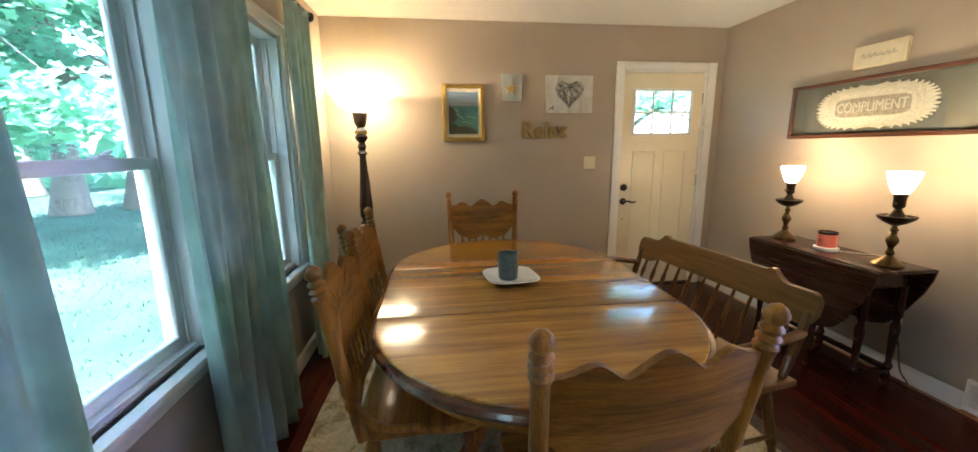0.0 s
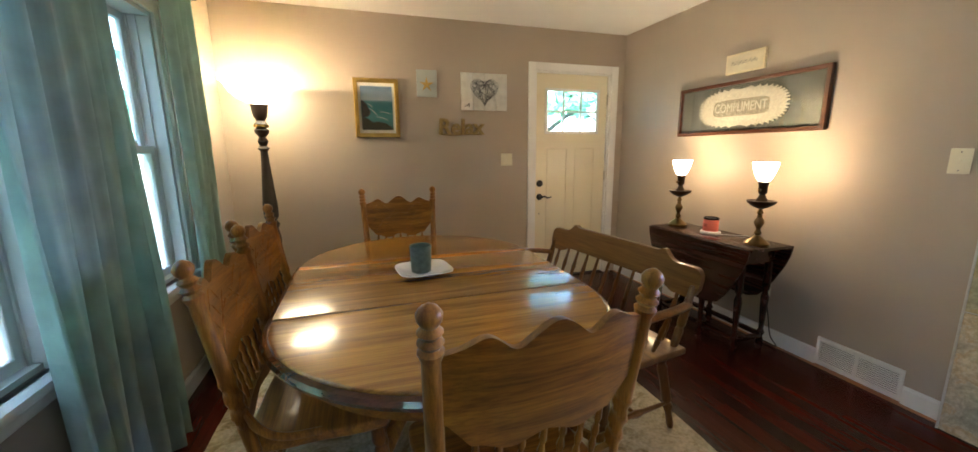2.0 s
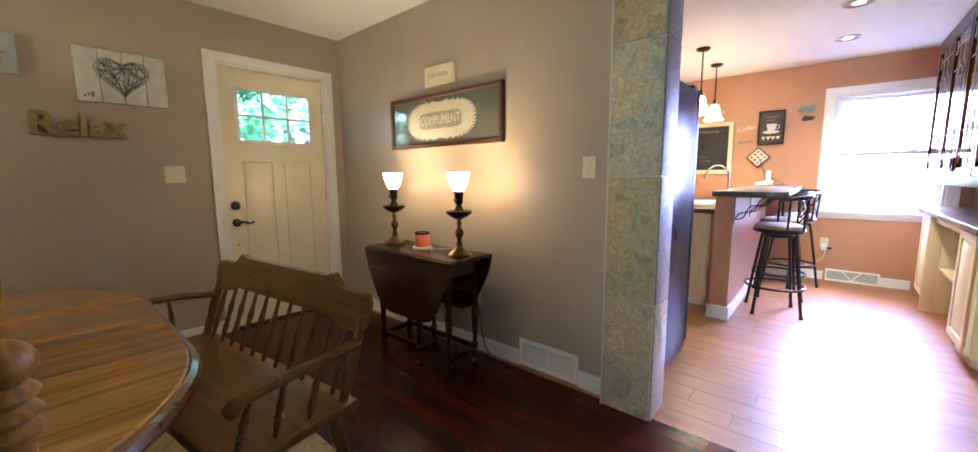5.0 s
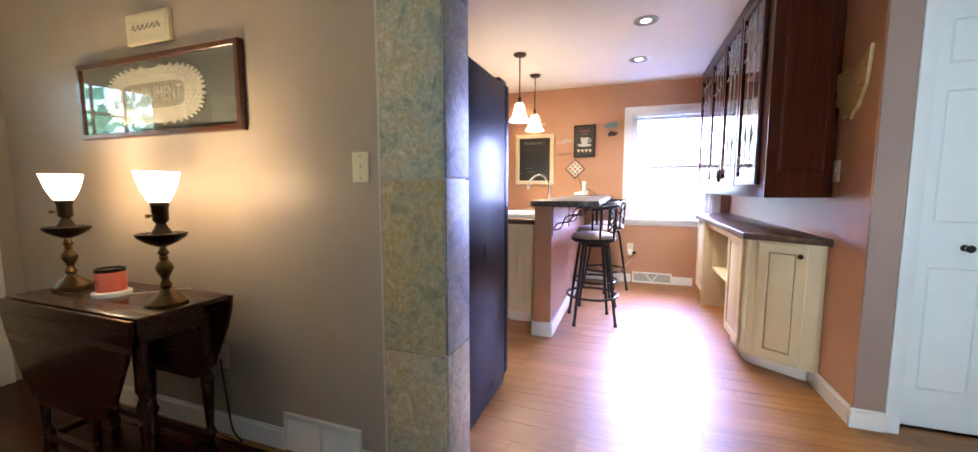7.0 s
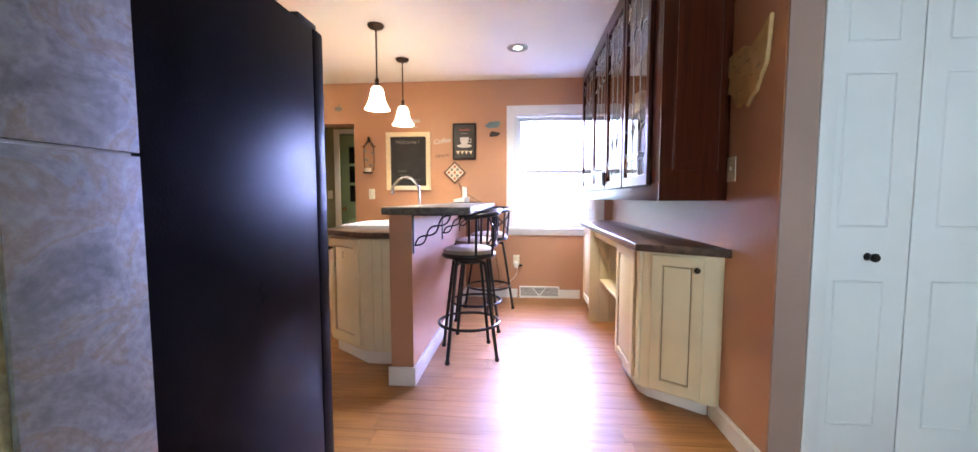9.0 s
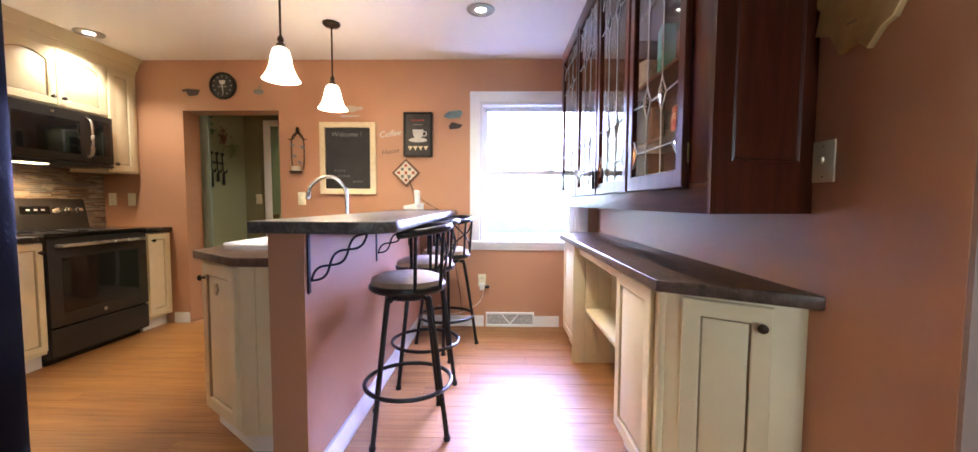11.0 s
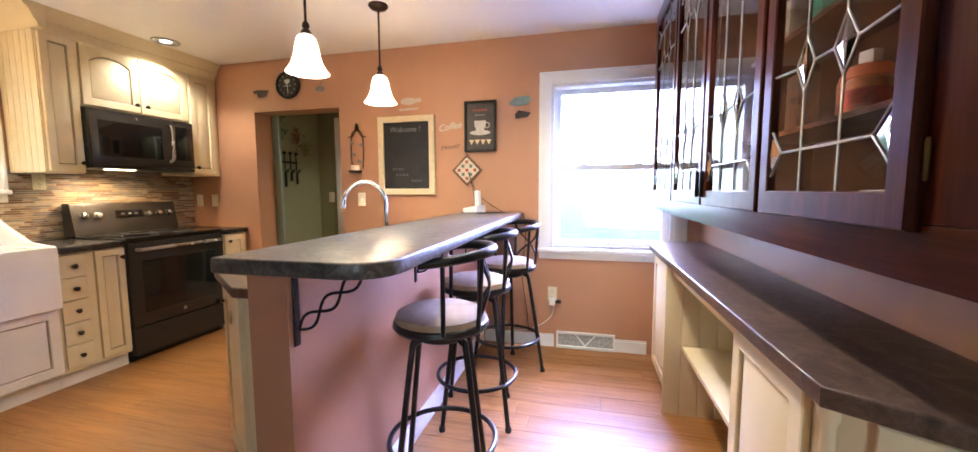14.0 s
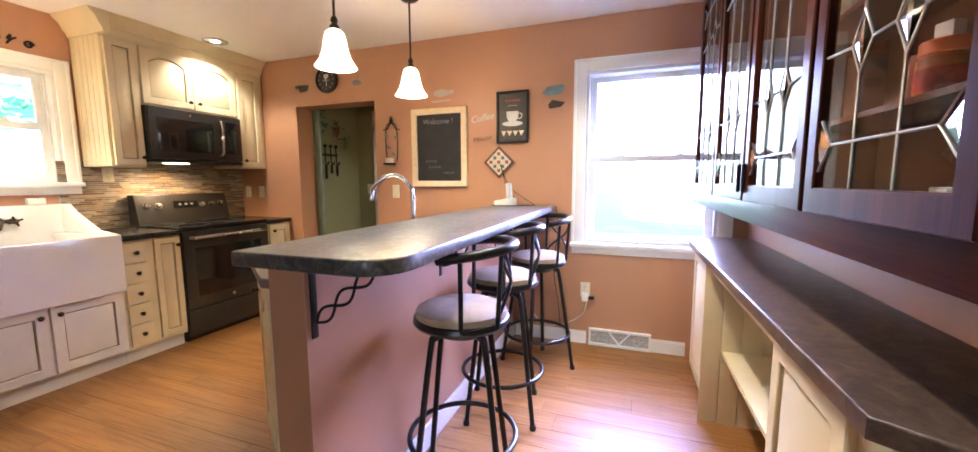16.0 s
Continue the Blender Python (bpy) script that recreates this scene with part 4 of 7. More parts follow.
def make_chair():
    c = thing("dining_chair", "golden oak pressed-back dining chair with turned posts", "chair", group="chairs round the table")
    seat = [(-0.215, -0.20), (-0.235, 0.0), (-0.24, 0.15), (-0.20, 0.21), (0, 0.225), (0.20, 0.21), (0.24, 0.15), (0.235, 0.0), (0.215, -0.20), (0, -0.215)]
    fine = [tuple(p)[:2] for p in bend([(x, y, 0) for x, y in seat + seat[:1]], 4)][:-1]
    part("seat", prism(B(), fine, 0.432, 0.468, bev=0.012), M_OAKX, c)
    P0, P1 = (0.235, -0.185, 0.45), (0.262, -0.285, 1.055)
    for s in (-1, 1):
        part("back_post", turned(B(), (s * P0[0], P0[1], P0[2]), (s * P1[0], P1[1], P1[2]), FIN, 12, twist=(0.14, 0.42, 0.13, 3)), M_OAK, c)
    lean = 0.165
    def top(u):
        a = abs(u)
        return 0.955 + 0.035 * math.exp(-(u / 0.2) ** 2) - 0.018 * math.exp(-((a - 0.36) / 0.12) ** 2) + 0.02 * math.exp(-((a - 0.62) / 0.14) ** 2) - 0.014 * a ** 6
    def bot(u):
        a = abs(u)
        return 0.70 + 0.085 * (1 if a > 0.93 else max(0, (a - 0.72) / 0.21)) + 0.012 * math.cos(9 * u)
    part("crest_board", board(B(), 0.247, top, bot, 0.02, 0.028, 48, -0.185, lean, 0.45), M_OAKX, c)
    for s in (-1, 1):
        for w in (0.07, 0.035, 0.0, -0.035, -0.07):
            line = []
            for i in range(15):
                u = 0.08 + 0.72 * i / 14
                z = 0.835 + w + 0.03 * math.sin(u * 9 + w * 40)
                line.append((s * u * 0.247, -0.185 - 0.028 * (1 - u * u) - lean * (z - 0.45) + 0.010, z))
            part("carved_scroll", tube(B(), line, [0.001 + 0.0026 * math.sin(math.pi * i / 14) for i in range(15)], 6), M_OAKX, c)
    medal = [(0.062 * math.cos(a) * (1 + 0.18 * math.cos(4 * a)), -0.185 - 0.028 - lean * 0.385 + 0.0085, 0.835 + 0.030 * math.sin(a) * (1 + 0.12 * math.cos(6 * a))) for a in [2 * math.pi * i / 36 for i in range(36)]]
    part("carved_medallion", tube(B(), medal, 0.0024, 6, closed=True), M_OAKX, c)
    part("lower_rail", board(B(), 0.24, lambda u: 0.555, lambda u: 0.52 + 0.006 * math.cos(7 * u), 0.02, 0.02, 20, -0.185, lean, 0.45), M_OAKX, c)
    for i in range(7):
        u = -0.66 + 0.22 * i
        y0 = -0.185 - 0.02 * (1 - u * u) - lean * 0.1
        y1 = -0.185 - 0.028 * (1 - u * u) - lean * 0.26
        part("spindle", turned(B(), (u * 0.243, y0, 0.55), (u * 0.246, y1, 0.715), [(0, 0.006), (0.25, 0.01), (0.35, 0.006), (0.5, 0.011), (0.65, 0.006), (0.75, 0.01), (1, 0.006)], 8), M_OAK, c)
    for s in (-1, 1):
        part("arm_bracket", tube(B(), bend([(s * 0.243, -0.205, 0.60), (s * 0.252, -0.16, 0.53), (s * 0.25, -0.10, 0.49), (s * 0.235, 0.0, 0.474)], 5), 0.011, 8, flat=1.3), M_OAK, c)
        part("leg", turned(B(), (s * 0.235, 0.215, 0.012), (s * 0.19, 0.16, 0.435), LEGP, 12), M_OAK, c)
        part("leg", turned(B(), (s * 0.225, -0.23, 0.012), (s * 0.18, -0.155, 0.435), LEGP, 12), M_OAK, c)
        part("stretcher", turned(B(), (s * 0.222, 0.20, 0.13), (s * 0.214, -0.21, 0.13), [(0, 0.009), (0.3, 0.012), (0.5, 0.017), (0.7, 0.012), (1, 0.009)], 8), M_OAK, c)
    for y in (0.19, -0.19):
        part("stretcher", turned(B(), (-0.21, y, 0.20), (0.21, y, 0.20), [(0, 0.009), (0.3, 0.012), (0.5, 0.018), (0.7, 0.012), (1, 0.009)], 8), M_OAK, c)
    return c


chair = make_chair()
chair.matrix_world = pose(0.398, 0.886, 0, 0, 0, 4.5)
tagged(chair, "golden oak pressed-back dining chair at the table's near end")
for lab, m in (("golden oak pressed-back dining chair by the window", pose(-0.112, 1.345, 0, 0, 0, -89)),
               ("golden oak pressed-back dining chair by the window", pose(-0.155, 1.967, 0, 0, 0, -93)),
               ("golden oak pressed-back dining chair beside the picture wall", pose(0.322, 2.673, 0, 0, 0, 181))):
    tagged(copy_thing(chair, m), lab)

# spindle-back bench
bench = thing("bench", "brown maple spindle-back bench with scrolled arms", "bench", (1.111, 1.733, 0), 97.4)
HB = 0.565
def crest_top(u):
    a = abs(u)
    return 0.80 + 0.035 * (1 - min(1, max(0, (a - 0.60) / 0.14))) + (0.018 * math.exp(-((a - 0.62) / 0.04) ** 2)) - 0.03 * max(0, (a - 0.94) / 0.06) ** 2
def crest_bot(u):
    a = abs(u)
    return 0.695 - 0.03 * min(1, max(0, (a - 0.66) / 0.1)) + 0.045 * max(0, (a - 0.93) / 0.07) ** 2
part("crest_board", board(B(), HB, crest_top, crest_bot, 0.026, 0.0, 64, -0.205, 0.22, 0.43), M_MAPLE, bench)
bs = [(-HB + 0.0, -0.21), (-HB - 0.01, 0.18), (-HB + 0.03, 0.215), (HB - 0.03, 0.215), (HB + 0.01, 0.18), (HB, -0.21)]
part("seat", prism(B(), bs, 0.415, 0.45, bev=0.010), M_MAPLE, bench)
SP = [(0, 0.008), (0.15, 0.009), (0.30, 0.013), (0.36, 0.009), (0.40, 0.014), (0.44, 0.009), (0.62, 0.013), (0.75, 0.009), (1, 0.007)]
for i in range(11):
    x = -HB + 0.10 + (2 * HB - 0.20) * i / 10
    part("spindle", turned(B(), (x, -0.17, 0.44), (x, -0.262, 0.70), SP, 8), M_MAPLEZ, bench)
for s in (-1, 1):
    part("back_post", turned(B(), (s * (HB - 0.035), -0.17, 0.44), (s * (HB - 0.03), -0.262, 0.72), [(0, 0.015), (0.3, 0.02), (0.35, 0.014), (0.4, 0.02), (0.7, 0.018), (1, 0.014)], 10), M_MAPLEZ, bench)
    arm = bend([(s * (HB - 0.03), -0.235, 0.635), (s * (HB + 0.015), -0.10, 0.65), (s * (HB + 0.03), 0.05, 0.652), (s * (HB + 0.025), 0.16, 0.64), (s * (HB + 0.02), 0.205, 0.61)], 6)
    part("arm", tube(B(), arm, [0.022] * (len(arm) - 6) + [0.025, 0.028, 0.030, 0.030, 0.027, 0.02], 10, flat=0.75), M_MAPLE, bench)
    part("arm_post", turned(B(), (s * (HB - 0.035), 0.17, 0.445), (s * (HB + 0.022), 0.15, 0.63), SP[:-1] + [(1, 0.011)], 10), M_MAPLEZ, bench)
    for y in (-0.05, 0.06):
        part("spindle", turned(B(), (s * (HB - 0.04), y, 0.445), (s * (HB + 0.022), y - 0.005, 0.635), SP, 8), M_MAPLEZ, bench)
    for x, y in ((s * (HB - 0.10), 0.15), (s * (HB - 0.10), -0.16)):
        part("leg", turned(B(), (x + s * 0.05, y * 1.35, 0.012), (x, y, 0.418), LEGP, 12), M_MAPLEZ, bench)
    part("stretcher", turned(B(), (s * (HB - 0.065), 0.195, 0.14), (s * (HB - 0.065), -0.20, 0.14), [(0, 0.009), (0.4, 0.012), (0.5, 0.019), (0.6, 0.012), (1, 0.009)], 8), M_MAPLEZ, bench)
part("stretcher", turned(B(), (-HB + 0.065, 0, 0.14), (HB - 0.065, 0, 0.14), [(0, 0.009), (0.4, 0.013), (0.5, 0.02), (0.6, 0.013), (1, 0.009)], 8), M_MAPLE, bench)

# dish and cup
plate = thing("plate", "square white porcelain dish on the table", "plate", (0.315, 1.735, 0.75), 6)
def sq(r, z):
    return [(r * math.copysign(abs(math.cos(a)) ** 0.5, math.cos(a)), r * math.copysign(abs(math.sin(a)) ** 0.5, math.sin(a)), z) for a in [2 * math.pi * i / 40 for i in range(40)]]
bm = B()
rings = [[bm.verts.new(p) for p in sq(r, z)] for r, z in ((0.07, 0.0), (0.095, 0.012), (0.128, 0.026), (0.125, 0.029), (0.09, 0.016), (0.066, 0.006))]
for a, b in zip(rings, rings[1:]):
    for i in range(40):
        bm.faces.new((a[i], a[(i + 1) % 40], b[(i + 1) % 40], b[i]))
bm.faces.new(rings[0][::-1])
bm.faces.new(rings[-1])
part("dish", bm, M_PORCELAIN, plate)
solo("cup", lathe(B(), [(0.040, 0.0), (0.046, 0.005), (0.049, 0.06), (0.051, 0.128), (0.050, 0.13), (0.047, 0.128), (0.044, 0.06), (0.040, 0.012), (0, 0.010)], n=36), M_DENIM, "blue-grey glazed tumbler on the white dish", "cup", at=pose(0.305, 1.745, 0.7565))

# drop-leaf side table
st = thing("side_table", "dark mahogany gateleg table with hanging leaves", "table", (2.405, 2.035, 0), 0)
HL = 0.435
part("tabletop", box(B(), -0.165, 0.165, -HL, HL, 0.708, 0.728, 0.005), M_MAHOG, st)
leaf_pts = [(-HL + 0.002, 0.722), (-HL + 0.012, 0.66), (-HL + 0.04, 0.58), (-0.30, 0.40), (-0.24, 0.335), (-0.17, 0.31), (0.17, 0.31), (0.24, 0.335), (0.30, 0.40), (HL - 0.04, 0.58), (HL - 0.012, 0.66), (HL - 0.002, 0.722)]
for x in (-0.187, 0.171):
    part("leaf", prism(B(), leaf_pts, x, x + 0.016, axis=0, bev=0.003), M_MAHOG, st)
bm = B()
box(bm, -0.13, 0.13, -0.36, 0.36, 0.61, 0.706, 0.003)
part("apron", bm, M_MAHOG, st)
LG = [(0, 0.014), (0.04, 0.022), (0.10, 0.022), (0.16, 0.013), (0.2, 0.024), (0.24, 0.014), (0.45, 0.02), (0.6, 0.024), (0.66, 0.014), (0.7, 0.024), (0.8, 0.022), (1, 0.024)]
for x in (-0.115, 0.115):
    for y in (-0.34, 0.34):
        part("leg", turned(B(), (x, y, 0), (x, y, 0.615), LG, 12), M_MAHOG, st)
for x, y in ((-0.15, -0.10), (0.15, 0.10)):
    part("gate_leg", turned(B(), (x, y, 0), (x, y, 0.615), LG, 12), M_MAHOG, st)
for x in (-0.115, 0.115):
    part("stretcher", box(B(), x - 0.014, x + 0.014, -0.33, 0.33, 0.09, 0.12, 0.004), M_MAHOG, st)
for y in (-0.34, 0.34):
    part("stretcher", box(B(), -0.11, 0.11, y - 0.014, y + 0.014, 0.085, 0.115, 0.004), M_MAHOG, st)


def table_lamp(at):
    t = thing("table_lamp", "aged brass table lamp with a lit white glass shade", "lamp", at, group="lamps on the side table")
    part("base", lathe(B(), [(0.0684, 0), (0.0703, 0.012), (0.0522, 0.028), (0.0304, 0.045), (0.0171, 0.06)], n=28), M_BRASS, t)
    part("stem", lathe(B(), [(0.0122, 0.055), (0.0226, 0.075), (0.0122, 0.095), (0.0139, 0.105), (0.0261, 0.13), (0.0296, 0.142), (0.0244, 0.158), (0.0122, 0.175), (0.0174, 0.182), (0.0113, 0.19), (0.0209, 0.2), (0.0122, 0.215), (0.0104, 0.235)], n=24), M_BRASS, t)
    part("dish", lathe(B(), [(0.016, 0.225), (0.048, 0.24), (0.076, 0.262), (0.0816, 0.276), (0.0784, 0.277), (0.056, 0.268), (0.036, 0.275), (0.024, 0.295), (0.0144, 0.315), (0.0, 0.318)], n=36), M_BRONZE, t)
    part("socket", lathe(B(), [(0.0119, 0.31), (0.0255, 0.325), (0.0263, 0.375), (0.0306, 0.382), (0.0289, 0.395), (0.0, 0.396)], n=24), M_BRONZE, t)
    part("switch_key", turned(B(), (-0.028, -0.01, 0.345), (-0.055, -0.018, 0.345), [(0, 0.003), (0.7, 0.003), (0.72, 0.008), (1, 0.008)], 8), M_BRASS, t)
    part("shade", lathe(B(), [(0.0251, 0.392), (0.0362, 0.405), (0.0501, 0.435), (0.0612, 0.47), (0.0696, 0.508), (0.0675, 0.508), (0.0592, 0.472), (0.0473, 0.437), (0.0334, 0.41), (0.0209, 0.402)], n=36), M_SHADE, t, "glowing white glass shade")
    lamp("table_lamp_bulb", "POINT", (at[0], at[1], at[2] + 0.47), 0.62, WARM, 0.04)
    return t


table_lamp((2.395, 1.70, 0.728))
table_lamp((2.420, 2.385, 0.728))
wm = thing("wax_warmer", "coral pink wax warmer on a white base", "wax warmer", (2.40, 2.055, 0.728))
part("base", lathe(B(), [(0.062, 0), (0.066, 0.008), (0.064, 0.018), (0.05, 0.022)], n=32), M_WHITEPLASTIC, wm)
part("body", lathe(B(), [(0.049, 0.022), (0.050, 0.03), (0.050, 0.10), (0.048, 0.104)], n=32), M_CORAL, wm, "coral pink body")
part("rim", lathe(B(), [(0.0505, 0.102), (0.051, 0.116), (0.047, 0.116), (0.045, 0.108), (0, 0.107)], n=32), M_BLACKMETAL, wm)
bm = B()
for z in (0.058, 0.068):
    box(bm, -0.0515, -0.0495, -0.012, 0.012, z, z + 0.005)
part("printed_mark", bm, M_RED, wm)
solo("power_cord", tube(B(), bend([(2.43, 2.0, 0.731), (2.50, 1.93, 0.731), (2.56, 1.88, 0.731), (2.60, 1.86, 0.70), (2.655, 1.84, 0.45)], 6), 0.002, 6), M_WHITEPLASTIC, "white power cord behind the side table", "cord")
solo("power_cord", tube(B(), bend([(2.655, 1.80, 0.38), (2.63, 1.74, 0.22), (2.62, 1.70, 0.08), (2.63, 1.66, 0.015), (2.64, 1.80, 0.012)], 6), 0.004, 6), M_BLACKMETAL, "black power cord hanging to the floor", "cord")

# torchiere
fl = thing("floor_lamp", "dark turned floor lamp with a lit glass bowl", "lamp", (-0.60, 3.20, 0))
part("base", lathe(B(), [(0.15, 0), (0.155, 0.02), (0.12, 0.04), (0.06, 0.06), (0.045, 0.1)], n=32), M_DARKLAMP, fl)
part("column", lathe(B(), [(0.04, 0.09), (0.05, 0.13), (0.03, 0.18), (0.048, 0.24), (0.05, 0.42), (0.036, 0.5), (0.05, 0.53), (0.032, 0.56), (0.05, 0.60), (0.055, 0.68), (0.04, 0.76), (0.055, 0.79), (0.034, 0.82), (0.05, 0.85), (0.052, 0.93), (0.044, 1.02), (0.028, 1.25), (0.024, 1.33), (0.042, 1.35), (0.022, 1.37), (0.036, 1.40), (0.022, 1.43), (0.046, 1.46), (0.048, 1.48), (0.028, 1.50), (0.046, 1.52), (0.026, 1.545), (0.042, 1.57), (0.050, 1.60), (0.055, 1.645), (0.058, 1.655), (0.03, 1.66)], n=28), M_DARKLAMP, fl)
part("gold_ring", lathe(B(), [(0.030, 1.495), (0.049, 1.503), (0.049, 1.515), (0.03, 1.522)], n=28), M_GOLD, fl)
part("bowl", lathe(B(), [(0.03, 1.66), (0.08, 1.672), (0.135, 1.70), (0.175, 1.74), (0.20, 1.785), (0.215, 1.805), (0.210, 1.808), (0.19, 1.785), (0.165, 1.745), (0.125, 1.71), (0.07, 1.685), (0.02, 1.675)], n=48), glow("lit_cream_glass_bowl", (1.0, 0.86, 0.62), 1.3, 0.12), fl, "glowing cream glass bowl")
part("bowl_rim", lathe(B(), [(0.214, 1.803), (0.232, 1.812), (0.230, 1.818), (0.210, 1.810)], n=48), glow("amber_glass_rim", (1.0, 0.6, 0.2), 0.25), fl)
lamp("floor_lamp_bulb", "POINT", (-0.60, 3.20, 1.785), 19.0, WARM, 0.05)


# ---- curtains ----
def curtain(y0, y1, x, seed, top=2.23, folds=5):
    r = random.Random(seed)
    bm, nx, nz = B(), folds * 14, 40
    grid = []
    for j in range(nz + 1):
        f = j / nz
        z = 0.03 + (top - 0.03) * f
        row = []
        for i in range(nx + 1):
            u = i / nx
            k = 2 * math.pi * folds * u
            amp = 0.044 * (0.6 + 0.5 * (1 - f)) * (0.8 + 0.3 * math.sin(5 * u + seed))
            yy = y0 + (y1 - y0) * u + 0.012 * math.sin(3 * f + 6 * u + seed)
            xx = x + amp * math.sin(k + 0.5 * math.sin(2.5 * f + seed) + 0.7 * math.sin(u * 7 + seed)) + 0.01 * math.sin(2 * k + 4 * f)
            row.append(bm.verts.new((xx, yy, z)))
        grid.append(row)
    for a, b in zip(grid, grid[1:]):
        for i in range(nx):
            bm.faces.new((a[i], a[i + 1], b[i + 1], b[i]))
    ob = solo("curtain", bm, M_CURTAIN, "grey-green crushed velvet curtain with deep folds", "curtain", group="window curtains", sharp=80)
    so = ob.modifiers.new("thickness", "SOLIDIFY")
    so.thickness = 0.003
    return ob


curtain(0.28, 0.76, -0.81, 1)
curtain(1.27, 1.91, -0.81, 2, folds=6)
curtain(2.44, 2.80, -0.82, 3, folds=4)
rod = thing("curtain_rod", "dark metal curtain rod with ball finials", "curtain rod", (-0.82, 1.62, 2.245))
part("pole", turned(B(), (0, -1.25, 0), (0, 1.25, 0), [(0, 0.011), (1, 0.011)], 12), M_BLACKMETAL, rod)
for s in (-1, 1):
    part("finial", lathe(B(), [(0.012, -0.03), (0.022, -0.018), (0.026, 0), (0.022, 0.018), (0.0, 0.028)], 0, s * 1.27, 16), M_BLACKMETAL, rod)
    part("bracket", tube(B(), [(0, s * 1.18, 0), (-0.11, s * 1.18, 0.0)], 0.008, 8), M_BLACKMETAL, rod)

# ---- kitchen ----


def knob(at, parent, name="knob", mat=None):
    """A small round cabinet knob that looks to -y in its parent's space."""
    bm = lathe(B(), [(0.008, 0), (0.005, 0.008), (0.007, 0.014), (0.014, 0.018), (0.015, 0.024), (0.008, 0.030), (0, 0.031)], n=14)
    return part(name, shift(bm, pose(*at, 90)), mat or M_BRONZE, parent)


def cab_door(parent, x0, x1, z0, z1, y, mat, arch=False, kx=None, kz=None, name="door", th=0.02):
    """A raised-panel cabinet door on a face that looks to -y, with a dark glaze line round its panel."""
    st_w = min(0.055, (x1 - x0) * 0.24)
    bm = frame_ring(B(), x0, x1, z0, z1, y - th, y - 0.001, st_w, arch=0.045 if arch else 0.0)
    d = part(name, bm, mat, parent)
    part("glaze", box(B(), x0 + st_w - 0.004, x1 - st_w + 0.004, y - 0.0065, y - 0.002, z0 + st_w - 0.004, z1 - st_w + 0.004), M_GLAZE, d, "brown glazed groove round the panel")
    g = 0.007
    a0, a1, b0, b1 = x0 + st_w + g, x1 - st_w - g, z0 + st_w + g, z1 - st_w - g
    s = min(0.022, (a1 - a0) * 0.22)
    if arch:
        k = 12
        def outline(e):
            out = [(a0 + e, b0 + e), (a1 - e, b0 + e)]
            for i in range(k + 1):
                u = 1 - 2 * i / k
                out.append(((a0 + a1) / 2 + u * ((a1 - a0) / 2 - e), b1 - e - 0.043 * (abs(u) ** 2.2)))
            return out
    else:
        def outline(e):
            return [(a0 + e, b0 + e), (a1 - e, b0 + e), (a1 - e, b1 - e), (a0 + e, b1 - e)]
    bm = B()
    rs = [[bm.verts.new((px, yy, pz)) for px, pz in outline(e)] for e, yy in ((0, y - 0.003), (0, y - 0.009), (s, y - 0.017))]
    for p, q in zip(rs, rs[1:]):
        for i in range(len(p)):
            j = (i + 1) % len(p)
            bm.faces.new((p[i], p[j], q[j], q[i]))
    bm.faces.new(rs[-1])
    part("raised_panel", bm, mat, d)
    if kx is not None:
        knob((kx, y - th, kz), d)
    return d


# refrigerator, its side towards the passage
fr = thing("refrigerator", "tall black refrigerator with a textured side", "refrigerator", (0, 0, 0))
part("body", box(B(), 2.83, 3.575, 0.70, 1.58, 0.03, 1.745, 0.010), M_FRIDGE, fr)
for a, b in ((0.70, 1.137), (1.143, 1.58)):
    part("door", box(B(), 3.583, 3.655, a + 0.002, b - 0.002, 0.06, 1.755, 0.014), M_FRIDGE, fr)
for y in (0.74, 1.54):
    part("hinge_cover", box(B(), 3.50, 3.62, y - 0.03, y + 0.03, 1.7455, 1.775, 0.006), M_BLACKMETAL, fr)
for y in (1.09, 1.19):
    part("handle", tube(B(), [(3.655, y, 0.5), (3.70, y, 0.52), (3.70, y, 1.5), (3.655, y, 1.52)], 0.011, 8), M_SLATESTEEL, fr)
part("toe_grille", box(B(), 2.86, 3.60, 0.72, 1.56, 0.0, 0.029), M_DARK, fr)

# half wall and bar
hw = solo("half_wall", box(B(), 4.43, XF, 0.592, 0.727, -0.01, 1.036), M_TERRA, "terracotta painted half wall under the bar", "wall", "structure")
bm = B()
box(bm, 4.414, 4.43, 0.576, 0.743, 0.0, 0.115, 0.004)
box(bm, 4.43, XF - 0.016, 0.576, 0.592, 0.0, 0.115, 0.004)
solo("baseboard", bm, M_WHITE, "white skirting round the half wall", "baseboard", "structure")
bar_pts = [(4.325, 0.735), (4.325, 0.36)]
for i in range(9):
    a = radians(180 + 90 * i / 8)
    bar_pts.append((4.445 + 0.12 * math.cos(a), 0.355 + 0.12 * math.sin(a)))
bar_pts += [(XF - 0.002, 0.26), (XF - 0.002, 0.735)]
solo("bar_counter", prism(B(), bar_pts, 1.038, 1.082, bev=0.007), M_BARTOP, "grey-brown stone-look bar top with a rounded corner", "worktop")


